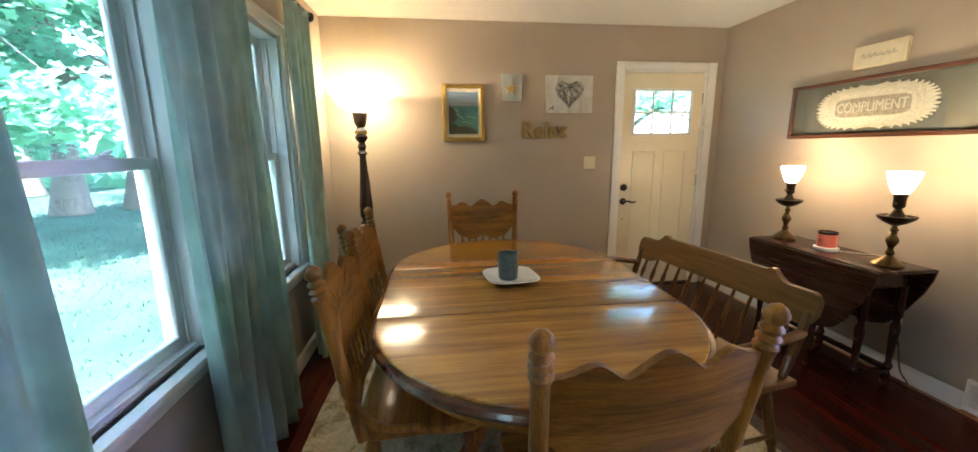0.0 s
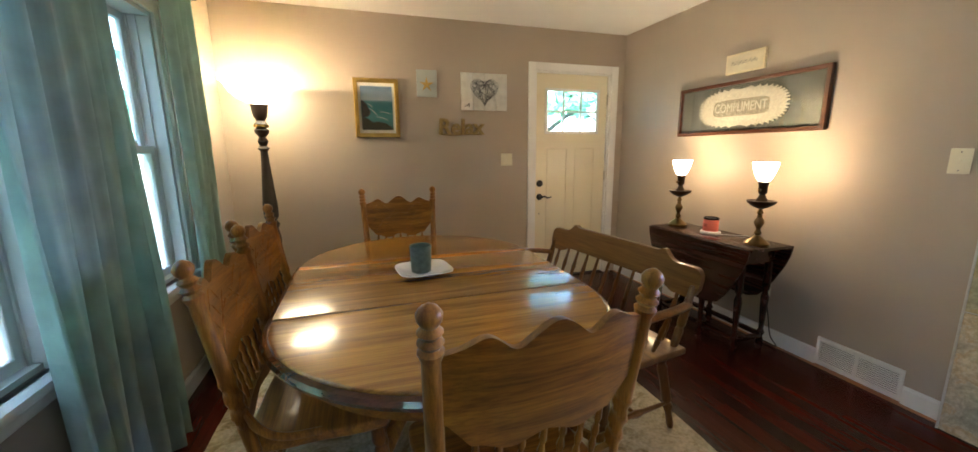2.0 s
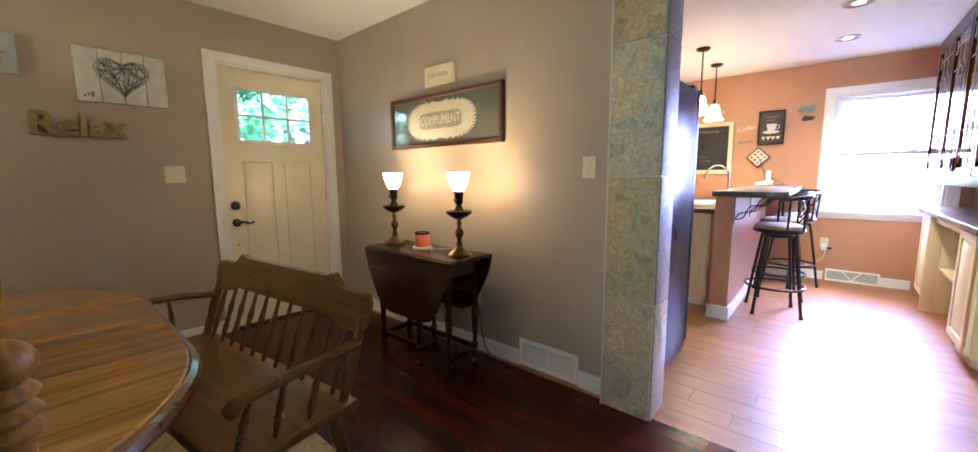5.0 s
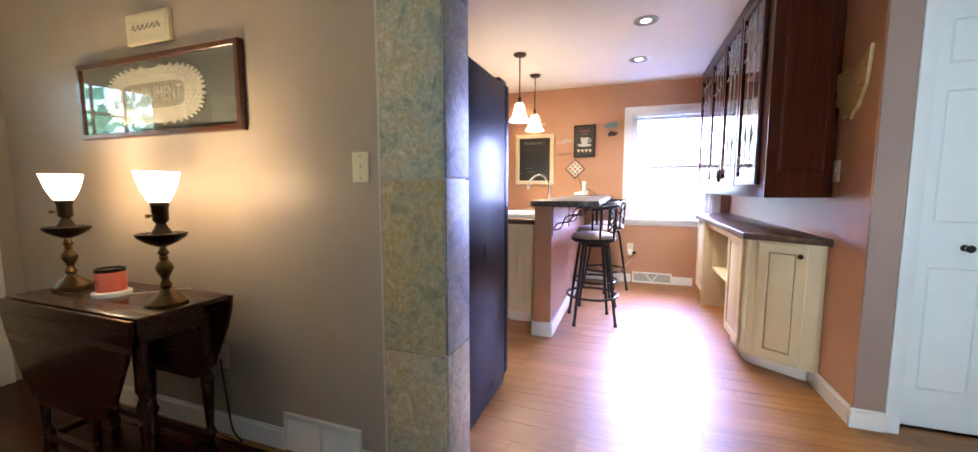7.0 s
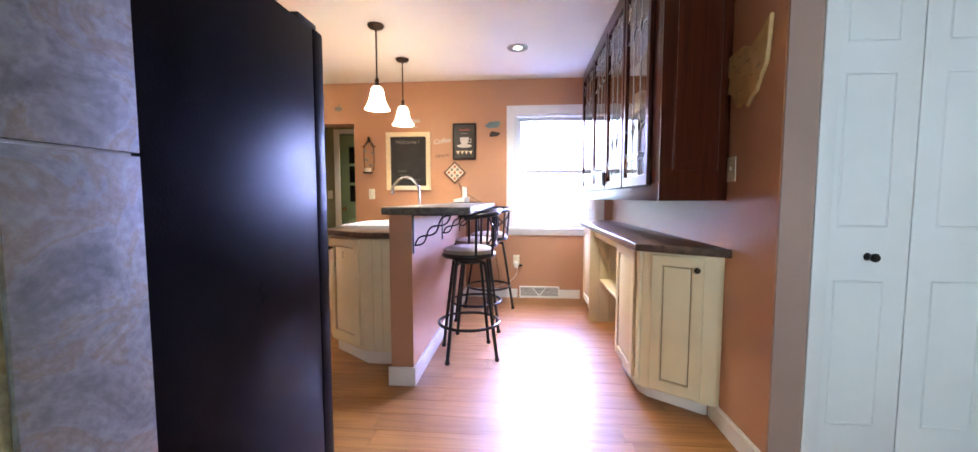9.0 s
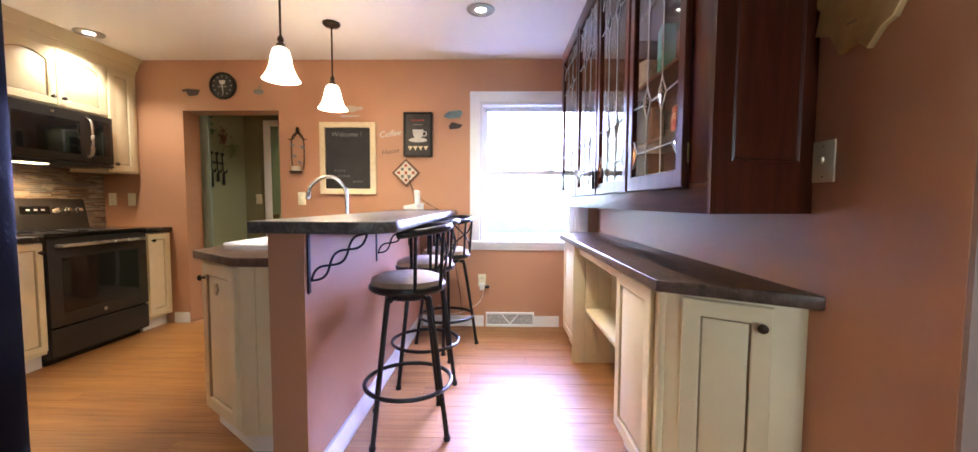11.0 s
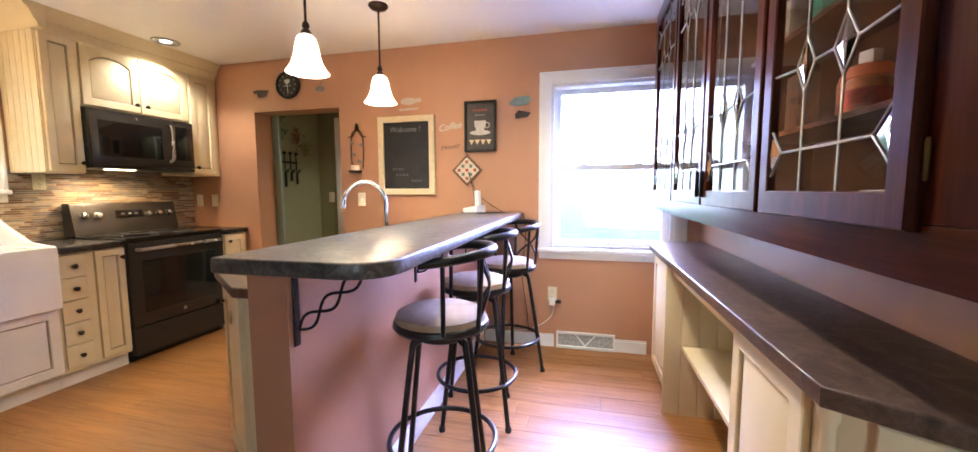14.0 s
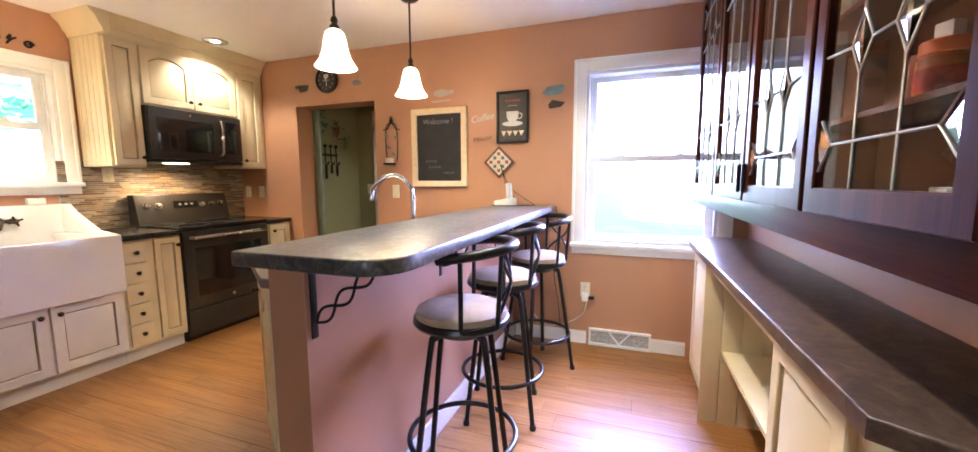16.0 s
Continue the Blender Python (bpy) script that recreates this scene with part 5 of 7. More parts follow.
def bracket(x):
    t = thing("bar_bracket", "black twisted iron bracket under the bar", "bracket", (x, 0.592, 0), group="iron bar brackets")
    part("plate", box(B(), -0.012, 0.012, -0.006, 0.0, 0.80, 1.036, 0.002), M_BLACKMETAL, t)
    part("arm", box(B(), -0.012, 0.012, -0.26, -0.006, 1.030, 1.036), M_BLACKMETAL, t)
    for ph in (0, math.pi):
        pts = []
        for i in range(41):
            f = i / 40
            w = 0.02 * math.sin(ph + f * 3 * math.pi) * (1 if 0.02 < f < 0.98 else 0)
            pts.append((0, -0.012 - 0.215 * f + w * 0.64, 0.85 + 0.18 * f + w * 0.77))
        part("twisted_bar", tube(B(), pts, 0.0045, 8), M_BLACKMETAL, t)
    return t


for x in (4.46, 5.30, 6.15):
    bracket(x)

# island cabinets behind the half wall
isl = thing("island_cabinet", "cream island cabinet with angled end and glazed panels", "cabinet")
foot = [(4.72, 0.73), (4.72, 0.99), (4.96, 1.32), (6.60, 1.32), (6.60, 0.73)]
body = [(4.68, 0.73), (4.68, 1.00), (4.92, 1.345), (6.615, 1.345), (6.615, 0.73)]
part("toe_kick", prism(B(), foot, 0.0, 0.10), M_SINKCAB, isl)
part("body", prism(B(), body, 0.10, 0.868), M_CABINET, isl)
for i in range(4):
    y0 = 0.735 + i * 0.065
    part("bead_board", box(B(), 4.668, 4.68, y0 + 0.0015, y0 + 0.0635, 0.105, 0.865, 0.002), M_CABINET, isl)
angled = new("angled_front")
angled.parent = isl
ang = math.degrees(math.atan2(0.345, 0.24))
angled.matrix_world = pose(4.92, 1.345, 0, 0, 0, ang + 180)
dd = cab_door(angled, 0.03, 0.39, 0.13, 0.85, 0.0, M_CABINET)
knob((0.07, -0.02, 0.78), dd)
orn = B()
for i in range(5):
    a = i * 1.256
    turned(orn, (0.21, -0.018, 0.74), (0.21 + 0.022 * math.cos(a), -0.024, 0.74 + 0.03 * math.sin(a)), [(0, 0.004), (0.5, 0.009), (1, 0.003)], 6)
part("carved_ornament", orn, M_CREAMFRAME, dd)
back = new("back_front")
back.parent = isl
back.matrix_world = pose(6.615, 1.345, 0, 0, 0, 180)
for i in range(4):
    cab_door(back, 0.02 + i * 0.42, 0.42 + i * 0.42, 0.13, 0.85, 0.0, M_CABINET, kx=0.06 + i * 0.42, kz=0.78)
ctop = [(4.635, 0.729), (4.635, 1.01), (4.89, 1.375), (XF - 0.003, 1.375), (XF - 0.003, 0.729)]
solo("island_worktop", prism(B(), ctop, 0.870, 0.91, bev=0.006), M_COUNTER, "brown stone-look island worktop with an angled corner", "worktop")
ps = thing("prep_sink", "white enamel sink set in the island worktop", "sink", (5.22, 1.06, 0.91))
bm = B()
def rr(hx, hy, z, p=0.35):
    return [(hx * math.copysign(abs(math.cos(a)) ** p, math.cos(a)), hy * math.copysign(abs(math.sin(a)) ** p, math.sin(a)), z) for a in [2 * math.pi * i / 40 for i in range(40)]]
rings = [[bm.verts.new(q) for q in rr(hx, hy, z)] for hx, hy, z in ((0.31, 0.23, 0.0), (0.31, 0.23, 0.022), (0.305, 0.225, 0.028), (0.27, 0.19, 0.026), (0.255, 0.175, 0.012), (0.24, 0.16, 0.004))]
for a, b in zip(rings, rings[1:]):
    for i in range(40):
        bm.faces.new((a[i], a[(i + 1) % 40], b[(i + 1) % 40], b[i]))
bm.faces.new(rings[0][::-1])
bm.faces.new(rings[-1])
part("basin", bm, M_PORCELAIN, ps)
fc = thing("faucet", "tall chrome gooseneck faucet behind the bar", "faucet", (5.42, 0.81, 0.91))
part("base", lathe(B(), [(0.026, 0), (0.027, 0.01), (0.02, 0.02), (0.016, 0.06)], n=20), M_CHROME, fc)
part("spout", tube(B(), bend([(0, 0, 0.03), (0, 0, 0.20), (0.0, 0.005, 0.31), (-0.02, 0.06, 0.385), (-0.05, 0.13, 0.385), (-0.075, 0.185, 0.335), (-0.08, 0.20, 0.29)], 7), 0.011, 12), M_CHROME, fc)
part("nozzle", turned(B(), (-0.079, 0.198, 0.30), (-0.082, 0.204, 0.255), [(0, 0.012), (0.6, 0.014), (1, 0.013)], 14), M_CHROME, fc)
part("lever", tube(B(), [(0.018, 0, 0.055), (0.055, 0.0, 0.075), (0.08, 0, 0.11)], 0.006, 8), M_CHROME, fc)


# bar stools
def make_stool():
    t = thing("bar_stool", "black steel swivel bar stool with a cream padded seat", "stool", group="stools at the bar")
    part("cushion", lathe(B(), [(0.17, 0.735), (0.182, 0.75), (0.178, 0.772), (0.14, 0.788), (0.07, 0.794), (0, 0.795)], n=36), M_SEATPAD, t, "cream suede seat pad")
    part("seat_ring", lathe(B(), [(0.12, 0.712), (0.185, 0.716), (0.193, 0.728), (0.189, 0.745), (0.180, 0.750), (0.12, 0.735)], n=36), M_BLACKMETAL, t)
    part("swivel", lathe(B(), [(0.10, 0.672), (0.11, 0.68), (0.11, 0.70), (0.06, 0.712)], n=24), M_BLACKMETAL, t)
    for k in range(4):
        a = radians(45 + 90 * k)
        c, s = math.cos(a), math.sin(a)
        leg = part("leg", tube(B(), bend([(0.07 * c, 0.07 * s, 0.688), (0.125 * c, 0.125 * s, 0.675), (0.15 * c, 0.15 * s, 0.62), (0.245 * c, 0.245 * s, 0.008)], 6), 0.0125, 10), M_BLACKMETAL, t)
        part("foot_cap", lathe(B(), [(0.016, 0), (0.017, 0.012), (0.014, 0.026)], 0.245 * c, 0.245 * s, 12), M_DARK, leg)
    rad = lambda z: 0.245 - (0.245 - 0.15) * z / 0.62
    for z in (0.24,):
        part("foot_ring", tube(B(), [(rad(z) * 1.04 * math.cos(2 * math.pi * i / 40), rad(z) * 1.04 * math.sin(2 * math.pi * i / 40), z) for i in range(40)], 0.011, 8, closed=True), M_BLACKMETAL, t)
    # curved back rail, open towards the front (+y)
    arc = []
    for i in range(29):
        a = radians(165 + 210 * i / 28)
        arc.append((0.205 * math.cos(a), 0.205 * math.sin(a) * 1.02, 1.0 + 0.03 * math.sin(math.pi * i / 28)))
    part("back_rail", tube(B(), arc, 0.019, 10), M_BLACKMETAL, t)
    def on(i, f):
        p = Vector(arc[i])
        q = Vector((p.x * 0.90, p.y * 0.90, 0.735))
        return q.lerp(p, f)
    for i in (3, 25, 9, 19):
        part("upright", tube(B(), [on(i, 0), on(i, 1)], 0.009, 8), M_BLACKMETAL, t)
    for i, j in ((9, 19), (19, 9)):
        pts = []
        for k in range(13):
            f = k / 12
            m = on(i, f).lerp(on(j, f), 0.5 - 0.5 * math.cos(math.pi * f))
            rr_ = math.hypot(m.x, m.y)
            want = 0.185 + 0.02 * f
            pts.append((m.x * want / rr_, m.y * want / rr_, m.z))
        part("cross_bar", tube(B(), pts, 0.007, 8), M_BLACKMETAL, t)
    return t


stool = make_stool()
stool.matrix_world = pose(4.955, 0.325, 0, 0, 0, 15)
copy_thing(stool, pose(5.55, 0.345, 0, 0, 0, 12))
copy_thing(stool, pose(6.14, 0.285, 0, 0, 0, 47))


# pendant lamps
def pendant(x, y, drop=0.42, power=3.0, sc=1.0):
    t = thing("pendant_lamp", "bronze pendant lamp with a lit frosted bell shade", "lamp", (x, y, CEIL), group="pendant lamps")
    part("canopy", lathe(B(), [(0.0, -0.030), (0.02, -0.03), (0.05, -0.022), (0.062, -0.008), (0.062, 0.0)], n=28), M_BRONZE, t)
    part("rod", turned(B(), (0, 0, -0.025), (0, 0, -drop + 0.05), [(0, 0.006), (1, 0.006)], 10), M_BRONZE, t)
    part("shade_holder", lathe(B(), [(0.006, -drop + 0.065), (0.014, -drop + 0.055), (0.018, -drop + 0.04), (0.012, -drop + 0.03), (0.024, -drop + 0.015), (0.028, -drop - 0.005), (0, -drop - 0.006)], n=18), M_BRONZE, t)
    pr = [(0.030, 0.0), (0.045, -0.012), (0.056, -0.045), (0.064, -0.09), (0.078, -0.13), (0.098, -0.16), (0.108, -0.172), (0.104, -0.173), (0.092, -0.16), (0.072, -0.13), (0.058, -0.09), (0.050, -0.045), (0.038, -0.014), (0.02, -0.006)]
    part("shade", lathe(B(), [(r * sc, z - drop) for r, z in pr], n=40), M_PENDSHADE, t, "glowing frosted glass bell shade")
    lamp("pendant_bulb", "POINT", (x, y, CEIL - drop - 0.10), power, (1.0, 0.82, 0.60), 0.035)
    return t


pendant(5.165, 1.06, 0.455, sc=0.9)
pendant(5.90, 1.085, 0.44, sc=0.97)
pendant(4.70, 3.20, power=4.5)


# recessed ceiling lights
M_NICKEL = plain("satin_nickel", (0.34, 0.33, 0.32), 0.4, 0.7, scale=6, vary=0.05, bump=0)
M_BAFFLE = plain("grey_baffle", (0.30, 0.29, 0.28), 0.6, scale=6, vary=0.05, bump=0)
def downlight(x, y, power):
    t = thing("ceiling_light", "white recessed ceiling light", "lamp", (x, y, CEIL), group="recessed ceiling lights")
    part("trim_ring", lathe(B(), [(0.070, -0.003), (0.072, -0.010), (0.090, -0.007), (0.094, 0.0)], n=36), M_NICKEL, t, "satin grey metal ring")
    part("baffle", lathe(B(), [(0.043, -0.0015), (0.071, -0.0055), (0.071, -0.001)], n=36), M_BAFFLE, t)
    part("lens", lathe(B(), [(0.0, -0.006), (0.030, -0.005), (0.044, -0.001)], n=36), glow("lit_recessed_lens", (1.0, 0.92, 0.8), 1.2), t, "glowing lens")
    lamp("recessed_bulb", "SPOT", (x, y, CEIL - 0.016), power, (1.0, 0.88, 0.74), 0.055, target=(x, y, 0), cone=125)
    return t


downlight(4.756, -0.04, 11)
downlight(5.71, -0.005, 13)
downlight(6.04, 3.025, 9)
# added downlight, unseen in the hall, there only to brighten the olive walls
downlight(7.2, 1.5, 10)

# range wall: base cabinets
bc = thing("drawer_cabinet", "cream base cabinet with five small drawers and a door", "cabinet", (0, 0, 0))
part("toe_kick", box(B(), 5.195, 5.575, 3.00, 3.55, 0.0, 0.10), M_SINKCAB, bc)
part("body", box(B(), 5.195, 5.575, 2.955, YK - 0.002, 0.10, 0.868), M_CABINET, bc)
dz = [0.125, 0.275, 0.42, 0.565, 0.71, 0.855]
for a, b in zip(dz, dz[1:]):
    d = part("drawer", box(B(), 5.205, 5.345, 2.937, 2.954, a + 0.004, b - 0.004, 0.004), M_CABINET, bc)
    knob((5.275, 2.937, (a + b) / 2), d)
cab_door(bc, 5.395, 5.568, 0.125, 0.86, 2.955, M_CABINET, kx=5.545, kz=0.80)
sb = thing("sink_cabinet", "off-white cabinet with two glazed doors under the sink", "cabinet")
part("toe_kick", box(B(), 4.30, 5.193, 3.00, 3.55, 0.0, 0.10), M_SINKCAB, sb)
part("body", box(B(), 4.30, 5.193, 2.955, YK - 0.002, 0.10, 0.535), M_SINKCAB, sb)
cab_door(sb, 4.82, 5.185, 0.115, 0.53, 2.955, M_SINKCAB, kx=4.855, kz=0.48)
cab_door(sb, 4.44, 4.805, 0.115, 0.53, 2.955, M_SINKCAB, kx=4.77, kz=0.48)
sk = thing("farmhouse_sink", "large white porcelain apron sink with a high back", "sink")
bm = B()
box(bm, 4.30, 5.185, 2.885, 2.93, 0.538, 0.925, 0.016)
box(bm, 4.30, 5.185, 2.93, 3.50, 0.538, 0.80)
box(bm, 5.10, 5.185, 2.93, 3.50, 0.80, 0.925, 0.012)
part("basin", bm, M_PORCELAIN, sk)
bp = [(2.90, 0.925), (3.10, 0.945), (3.34, 1.06), (3.42, 1.12), (3.54, 1.12), (3.54, 0.80), (2.94, 0.80)]
part("splash_end", prism(B(), bp, 5.16, 5.185, axis=0, bev=0.004), M_PORCELAIN, sk)
part("back", box(B(), 4.30, 5.185, 3.50, 3.545, 0.80, 1.12, 0.010), M_PORCELAIN, sk)
tp = thing("wall_tap", "aged bronze bridge tap on the sink back", "faucet", (4.82, 3.50, 1.02))
part("spout", tube(B(), bend([(0.0, 0, 0), (0.02, -0.05, 0.015), (0.01, -0.12, 0.01), (-0.02, -0.17, -0.035)], 6), 0.013, 10), M_BRONZE, tp)
for s in (-0.1, 0.1):
    part("cross_handle", turned(B(), (s, 0, 0), (s, -0.05, 0.0), [(0, 0.018), (0.5, 0.012), (0.8, 0.018), (1, 0.01)], 12), M_BRONZE, tp)
    for a in (0, 90):
        c, q = math.cos(radians(a + 20)), math.sin(radians(a + 20))
        part("cross_arm", turned(B(), (s - 0.035 * c, -0.045, -0.035 * q), (s + 0.035 * c, -0.045, 0.035 * q), [(0, 0.006), (0.5, 0.008), (1, 0.006)], 8), M_BRONZE, tp)
part("bridge", tube(B(), [(-0.1, -0.01, 0), (0.1, -0.01, 0)], 0.012, 8), M_BRONZE, tp)
rc = thing("corner_cabinet", "narrow cream base cabinet beside the range", "cabinet")
part("toe_kick", box(B(), 6.35, 6.60, 3.00, 3.55, 0, 0.10), M_SINKCAB, rc)
part("body", box(B(), 6.35, 6.618, 2.955, YK - 0.002, 0.10, 0.868), M_CABINET, rc)
cab_door(rc, 6.37, 6.60, 0.125, 0.86, 2.955, M_CABINET, kx=6.41, kz=0.80)
for a, b in ((5.187, 5.575), (6.348, XF - 0.003)):
    solo("worktop", box(B(), a, b, 2.925, YK - 0.012, 0.870, 0.91, 0.006), M_BLACKCOUNTER, "black stone-look worktop beside the range", "worktop")

# range
rg = thing("range", "dark slate electric range with a glass oven door", "oven", (5.58, 0, 0))
W_ = 0.762
part("body", box(B(), 0.002, W_ - 0.002, 2.955, 3.54, 0.05, 0.905), M_BLACKMETAL, rg)
part("cooktop", box(B(), 0.0, W_, 2.93, 3.47, 0.906, 0.922, 0.005), M_BLACKGLASS, rg)
door = part("oven_door", box(B(), 0.004, W_ - 0.004, 2.925, 2.954, 0.27, 0.885, 0.006), M_SLATESTEEL, rg)
part("window", box(B(), 0.09, W_ - 0.09, 2.9225, 2.926, 0.36, 0.75, 0.001), M_BLACKGLASS, door, "black glass oven window")
part("handle", tube(B(), [(0.06, 2.925, 0.835), (0.06, 2.885, 0.835), (W_ - 0.06, 2.885, 0.835), (W_ - 0.06, 2.925, 0.835)], 0.013, 10), M_STEEL, door)
part("badge", shift(lathe(B(), [(0.014, 0), (0.014, 0.002)], n=20), pose(W_ / 2, 2.9245, 0.315, 90)), M_STEEL, door)
part("storage_drawer", box(B(), 0.004, W_ - 0.004, 2.928, 2.954, 0.055, 0.258, 0.005), M_SLATESTEEL, rg)
cp = [(3.42, 0.923), (3.46, 1.145), (3.47, 1.165), (3.54, 1.165), (3.54, 0.923)]
pan = part("control_panel", prism(B(), cp, 0.0, W_, axis=0, bev=0.003), M_SLATESTEEL, rg)
tilt = math.degrees(math.atan2(0.04, 0.222))
for x in (0.07, 0.16, W_ - 0.24, W_ - 0.155, W_ - 0.07):
    part("control_knob", shift(lathe(B(), [(0.024, 0), (0.024, 0.006), (0.019, 0.010), (0.017, 0.030), (0.012, 0.033), (0, 0.033)], n=20), pose(x, 3.445, 1.07, 90 - tilt)), M_STEEL, pan)
part("display", shift(box(B(), -0.10, 0.10, -0.003, 0.0, -0.03, 0.03, 0.001), pose(W_ / 2, 3.4445, 1.075, -tilt)), M_BLACKGLASS, pan)
for dx in (-0.05, 0.0, 0.05):
    part("display_digits", shift(box(B(), dx - 0.012, dx + 0.012, -0.0045, -0.003, -0.006, 0.008), pose(W_ / 2, 3.4445, 1.075, -tilt)), M_BRUSHGREY, pan)
for x, y, r in ((0.2, 3.08, 0.11), (0.56, 3.08, 0.085), (0.2, 3.32, 0.075), (0.56, 3.32, 0.11)):
    part("burner_ring", lathe(B(), [(r - 0.004, 0.922), (r - 0.004, 0.9232), (r, 0.9232), (r, 0.922)], x, y, 36), M_BRUSHGREY, rg)
part("foot_base", box(B(), 0.02, W_ - 0.02, 3.0, 3.5, 0.0, 0.05), M_DARK, rg)

# microwave
mw = thing("microwave", "dark slate over-range microwave with a bar handle", "microwave", (5.56, 0, 0))
part("body", box(B(), 0.0, 0.758, 3.18, YK - 0.002, 1.425, 1.85, 0.004), M_SLATESTEEL, mw)
door = part("door", box(B(), 0.003, 0.575, 3.15, 3.179, 1.455, 1.845, 0.005), M_SLATESTEEL, mw)
part("window", box(B(), 0.05, 0.49, 3.1475, 3.151, 1.515, 1.77, 0.002), M_BLACKGLASS, door)
part("handle", tube(B(), bend([(0.545, 3.15, 1.50), (0.545, 3.115, 1.53), (0.545, 3.108, 1.65), (0.545, 3.115, 1.77), (0.545, 3.15, 1.80)], 5), 0.011, 10), M_STEEL, door)
part("control_panel", box(B(), 0.58, 0.755, 3.15, 3.179, 1.455, 1.845, 0.005), M_SLATESTEEL, mw)
part("keypad", box(B(), 0.60, 0.735, 3.147, 3.1505, 1.52, 1.80, 0.002), M_BLACKGLASS, mw)
part("vent_strip", box(B(), 0.003, 0.755, 3.152, 3.179, 1.426, 1.450, 0.003), M_BLACKMETAL, mw)
part("badge", shift(lathe(B(), [(0.012, 0), (0.012, 0.002)], n=18), pose(0.30, 3.1495, 1.81, 90)), M_STEEL, door)
part("cooktop_light", box(B(), 0.16, 0.32, 3.22, 3.30, 1.420, 1.4245), glow("lit_cooktop_lamp", (1.0, 0.72, 0.4), 2.5), mw, "lit lamp underneath")
lamp("microwave_lamp", "SPOT", (5.80, 3.27, 1.412), 5, (1.0, 0.66, 0.36), 0.03, target=(5.80, 3.42, 0.6), cone=150)

# upper cabinets over the range
def upper(name, x0, x1, z0, label, doors, arch, bead=False):
    t = thing(name, label, "cabinet")
    part("body", box(B(), x0, x1, 3.215, YK - 0.002, z0, 2.31), M_CABINET, t)
    if bead:
        k = 6
        for i in range(k):
            y0 = 3.217 + (YK - 3.22) * i / k
            part("bead_board", box(B(), x0 - 0.008, x0, y0 + 0.001, y0 + (YK - 3.22) / k - 0.001, z0 + 0.002, 2.30, 0.0025), M_CABINET, t)
    n = len(doors)
    for i, (a, b, kx) in enumerate(doors):
        cab_door(t, a, b, z0 + 0.012, 2.285, 3.215, M_CABINET, arch, kx, z0 + 0.07)
    return t


upper("wall_cabinet", 5.35, 5.556, 1.385, "tall narrow cream wall cabinet with beaded side", [(5.358, 5.548, 5.528)], False, True)
upper("wall_cabinet", 5.558, 6.330, 1.856, "cream wall cabinet with two arched doors", [(5.568, 5.94, 5.905), (5.946, 6.32, 5.98)], True)
upper("wall_cabinet", 6.332, 6.62, 1.40, "narrow cream wall cabinet beside the range", [(6.345, 6.575, 6.375)], False)
cr = [(3.213, 2.30), (3.205, 2.33), (3.19, 2.345), (3.175, 2.39), (3.14, 2.425), (3.135, CEIL - 0.001), (3.25, CEIL - 0.001), (3.25, 2.30)]
solo("crown_moulding", prism(B(), cr, 5.335, XF - 0.002, axis=0), M_CABINET, "cream crown moulding over the wall cabinets", "moulding")
cr2 = [(x - 3.213 + 5.337, z) for x, z in cr]
bm = prism(B(), cr2, 3.14, YK - 0.002, axis=1)
solo("crown_moulding", bm, M_CABINET, "cream crown moulding return above the cabinet side", "moulding")
solo("rope_moulding", tube(B(), [(5.34 + 0.01 * i, 3.188 + 0.003 * math.sin(i * 1.6), 2.355 + 0.003 * math.cos(i * 1.6)) for i in range(128)], 0.007, 6), M_CREAMFRAME, "twisted rope moulding along the crown", "moulding")

# mosaic splashback
sp = solo("splashback", box(B(), 5.188, XF - 0.002, YK - 0.004, YK - 0.0005, 0.91, 1.42), M_GROUT, "beige and brown stone strip mosaic splashback", "splashback", "structure")
r3 = random.Random(9)
tones = [plain("mosaic_" + n, c, 0.35, scale=30, vary=0.15, bump=0.1, rand=True) for n, c in (("sand", (0.32, 0.24, 0.15)), ("brown", (0.17, 0.10, 0.055)), ("cream", (0.42, 0.35, 0.25)), ("grey", (0.20, 0.18, 0.155)))]
bms = [B() for _ in tones]
z = 0.912
while z < 1.415:
    x = 5.19 - r3.random() * 0.1
    while x < XF - 0.01:
        w = r3.choice((0.05, 0.075, 0.10, 0.14))
        a, b = max(x, 5.19), min(x + w, XF - 0.004)
        if b - a > 0.006:
            box(bms[r3.randrange(4)], a + 0.001, b - 0.001, YK - 0.0045 - r3.uniform(0.003, 0.006), YK - 0.004, z + 0.0008, z + 0.0142)
        x += w
    z += 0.0155
for b_, m_ in zip(bms, tones):
    tagged(part("mosaic_strips", b_, m_, sp), kind="stuff")

# ---- built-in cabinets on the kitchen's south wall ----
hut = thing("base_cabinet", "cream built-in base cabinet with angled end and open shelf", "cabinet")
YF = -0.705
nearp = [(4.155, YS + 0.001), (4.155, -1.015), (4.355, -0.72), (4.40, YF), (4.84, YF), (4.84, YS + 0.001)]
nearb = [(4.245, YS + 0.016), (4.245, -1.01), (4.42, -0.775), (4.48, -0.745), (4.83, -0.735), (4.83, YS + 0.016)]
part("toe_kick", prism(B(), nearb, 0.0, 0.09), M_SINKCAB, hut)
part("body", prism(B(), nearp, 0.09, 0.848), M_CABINET, hut)
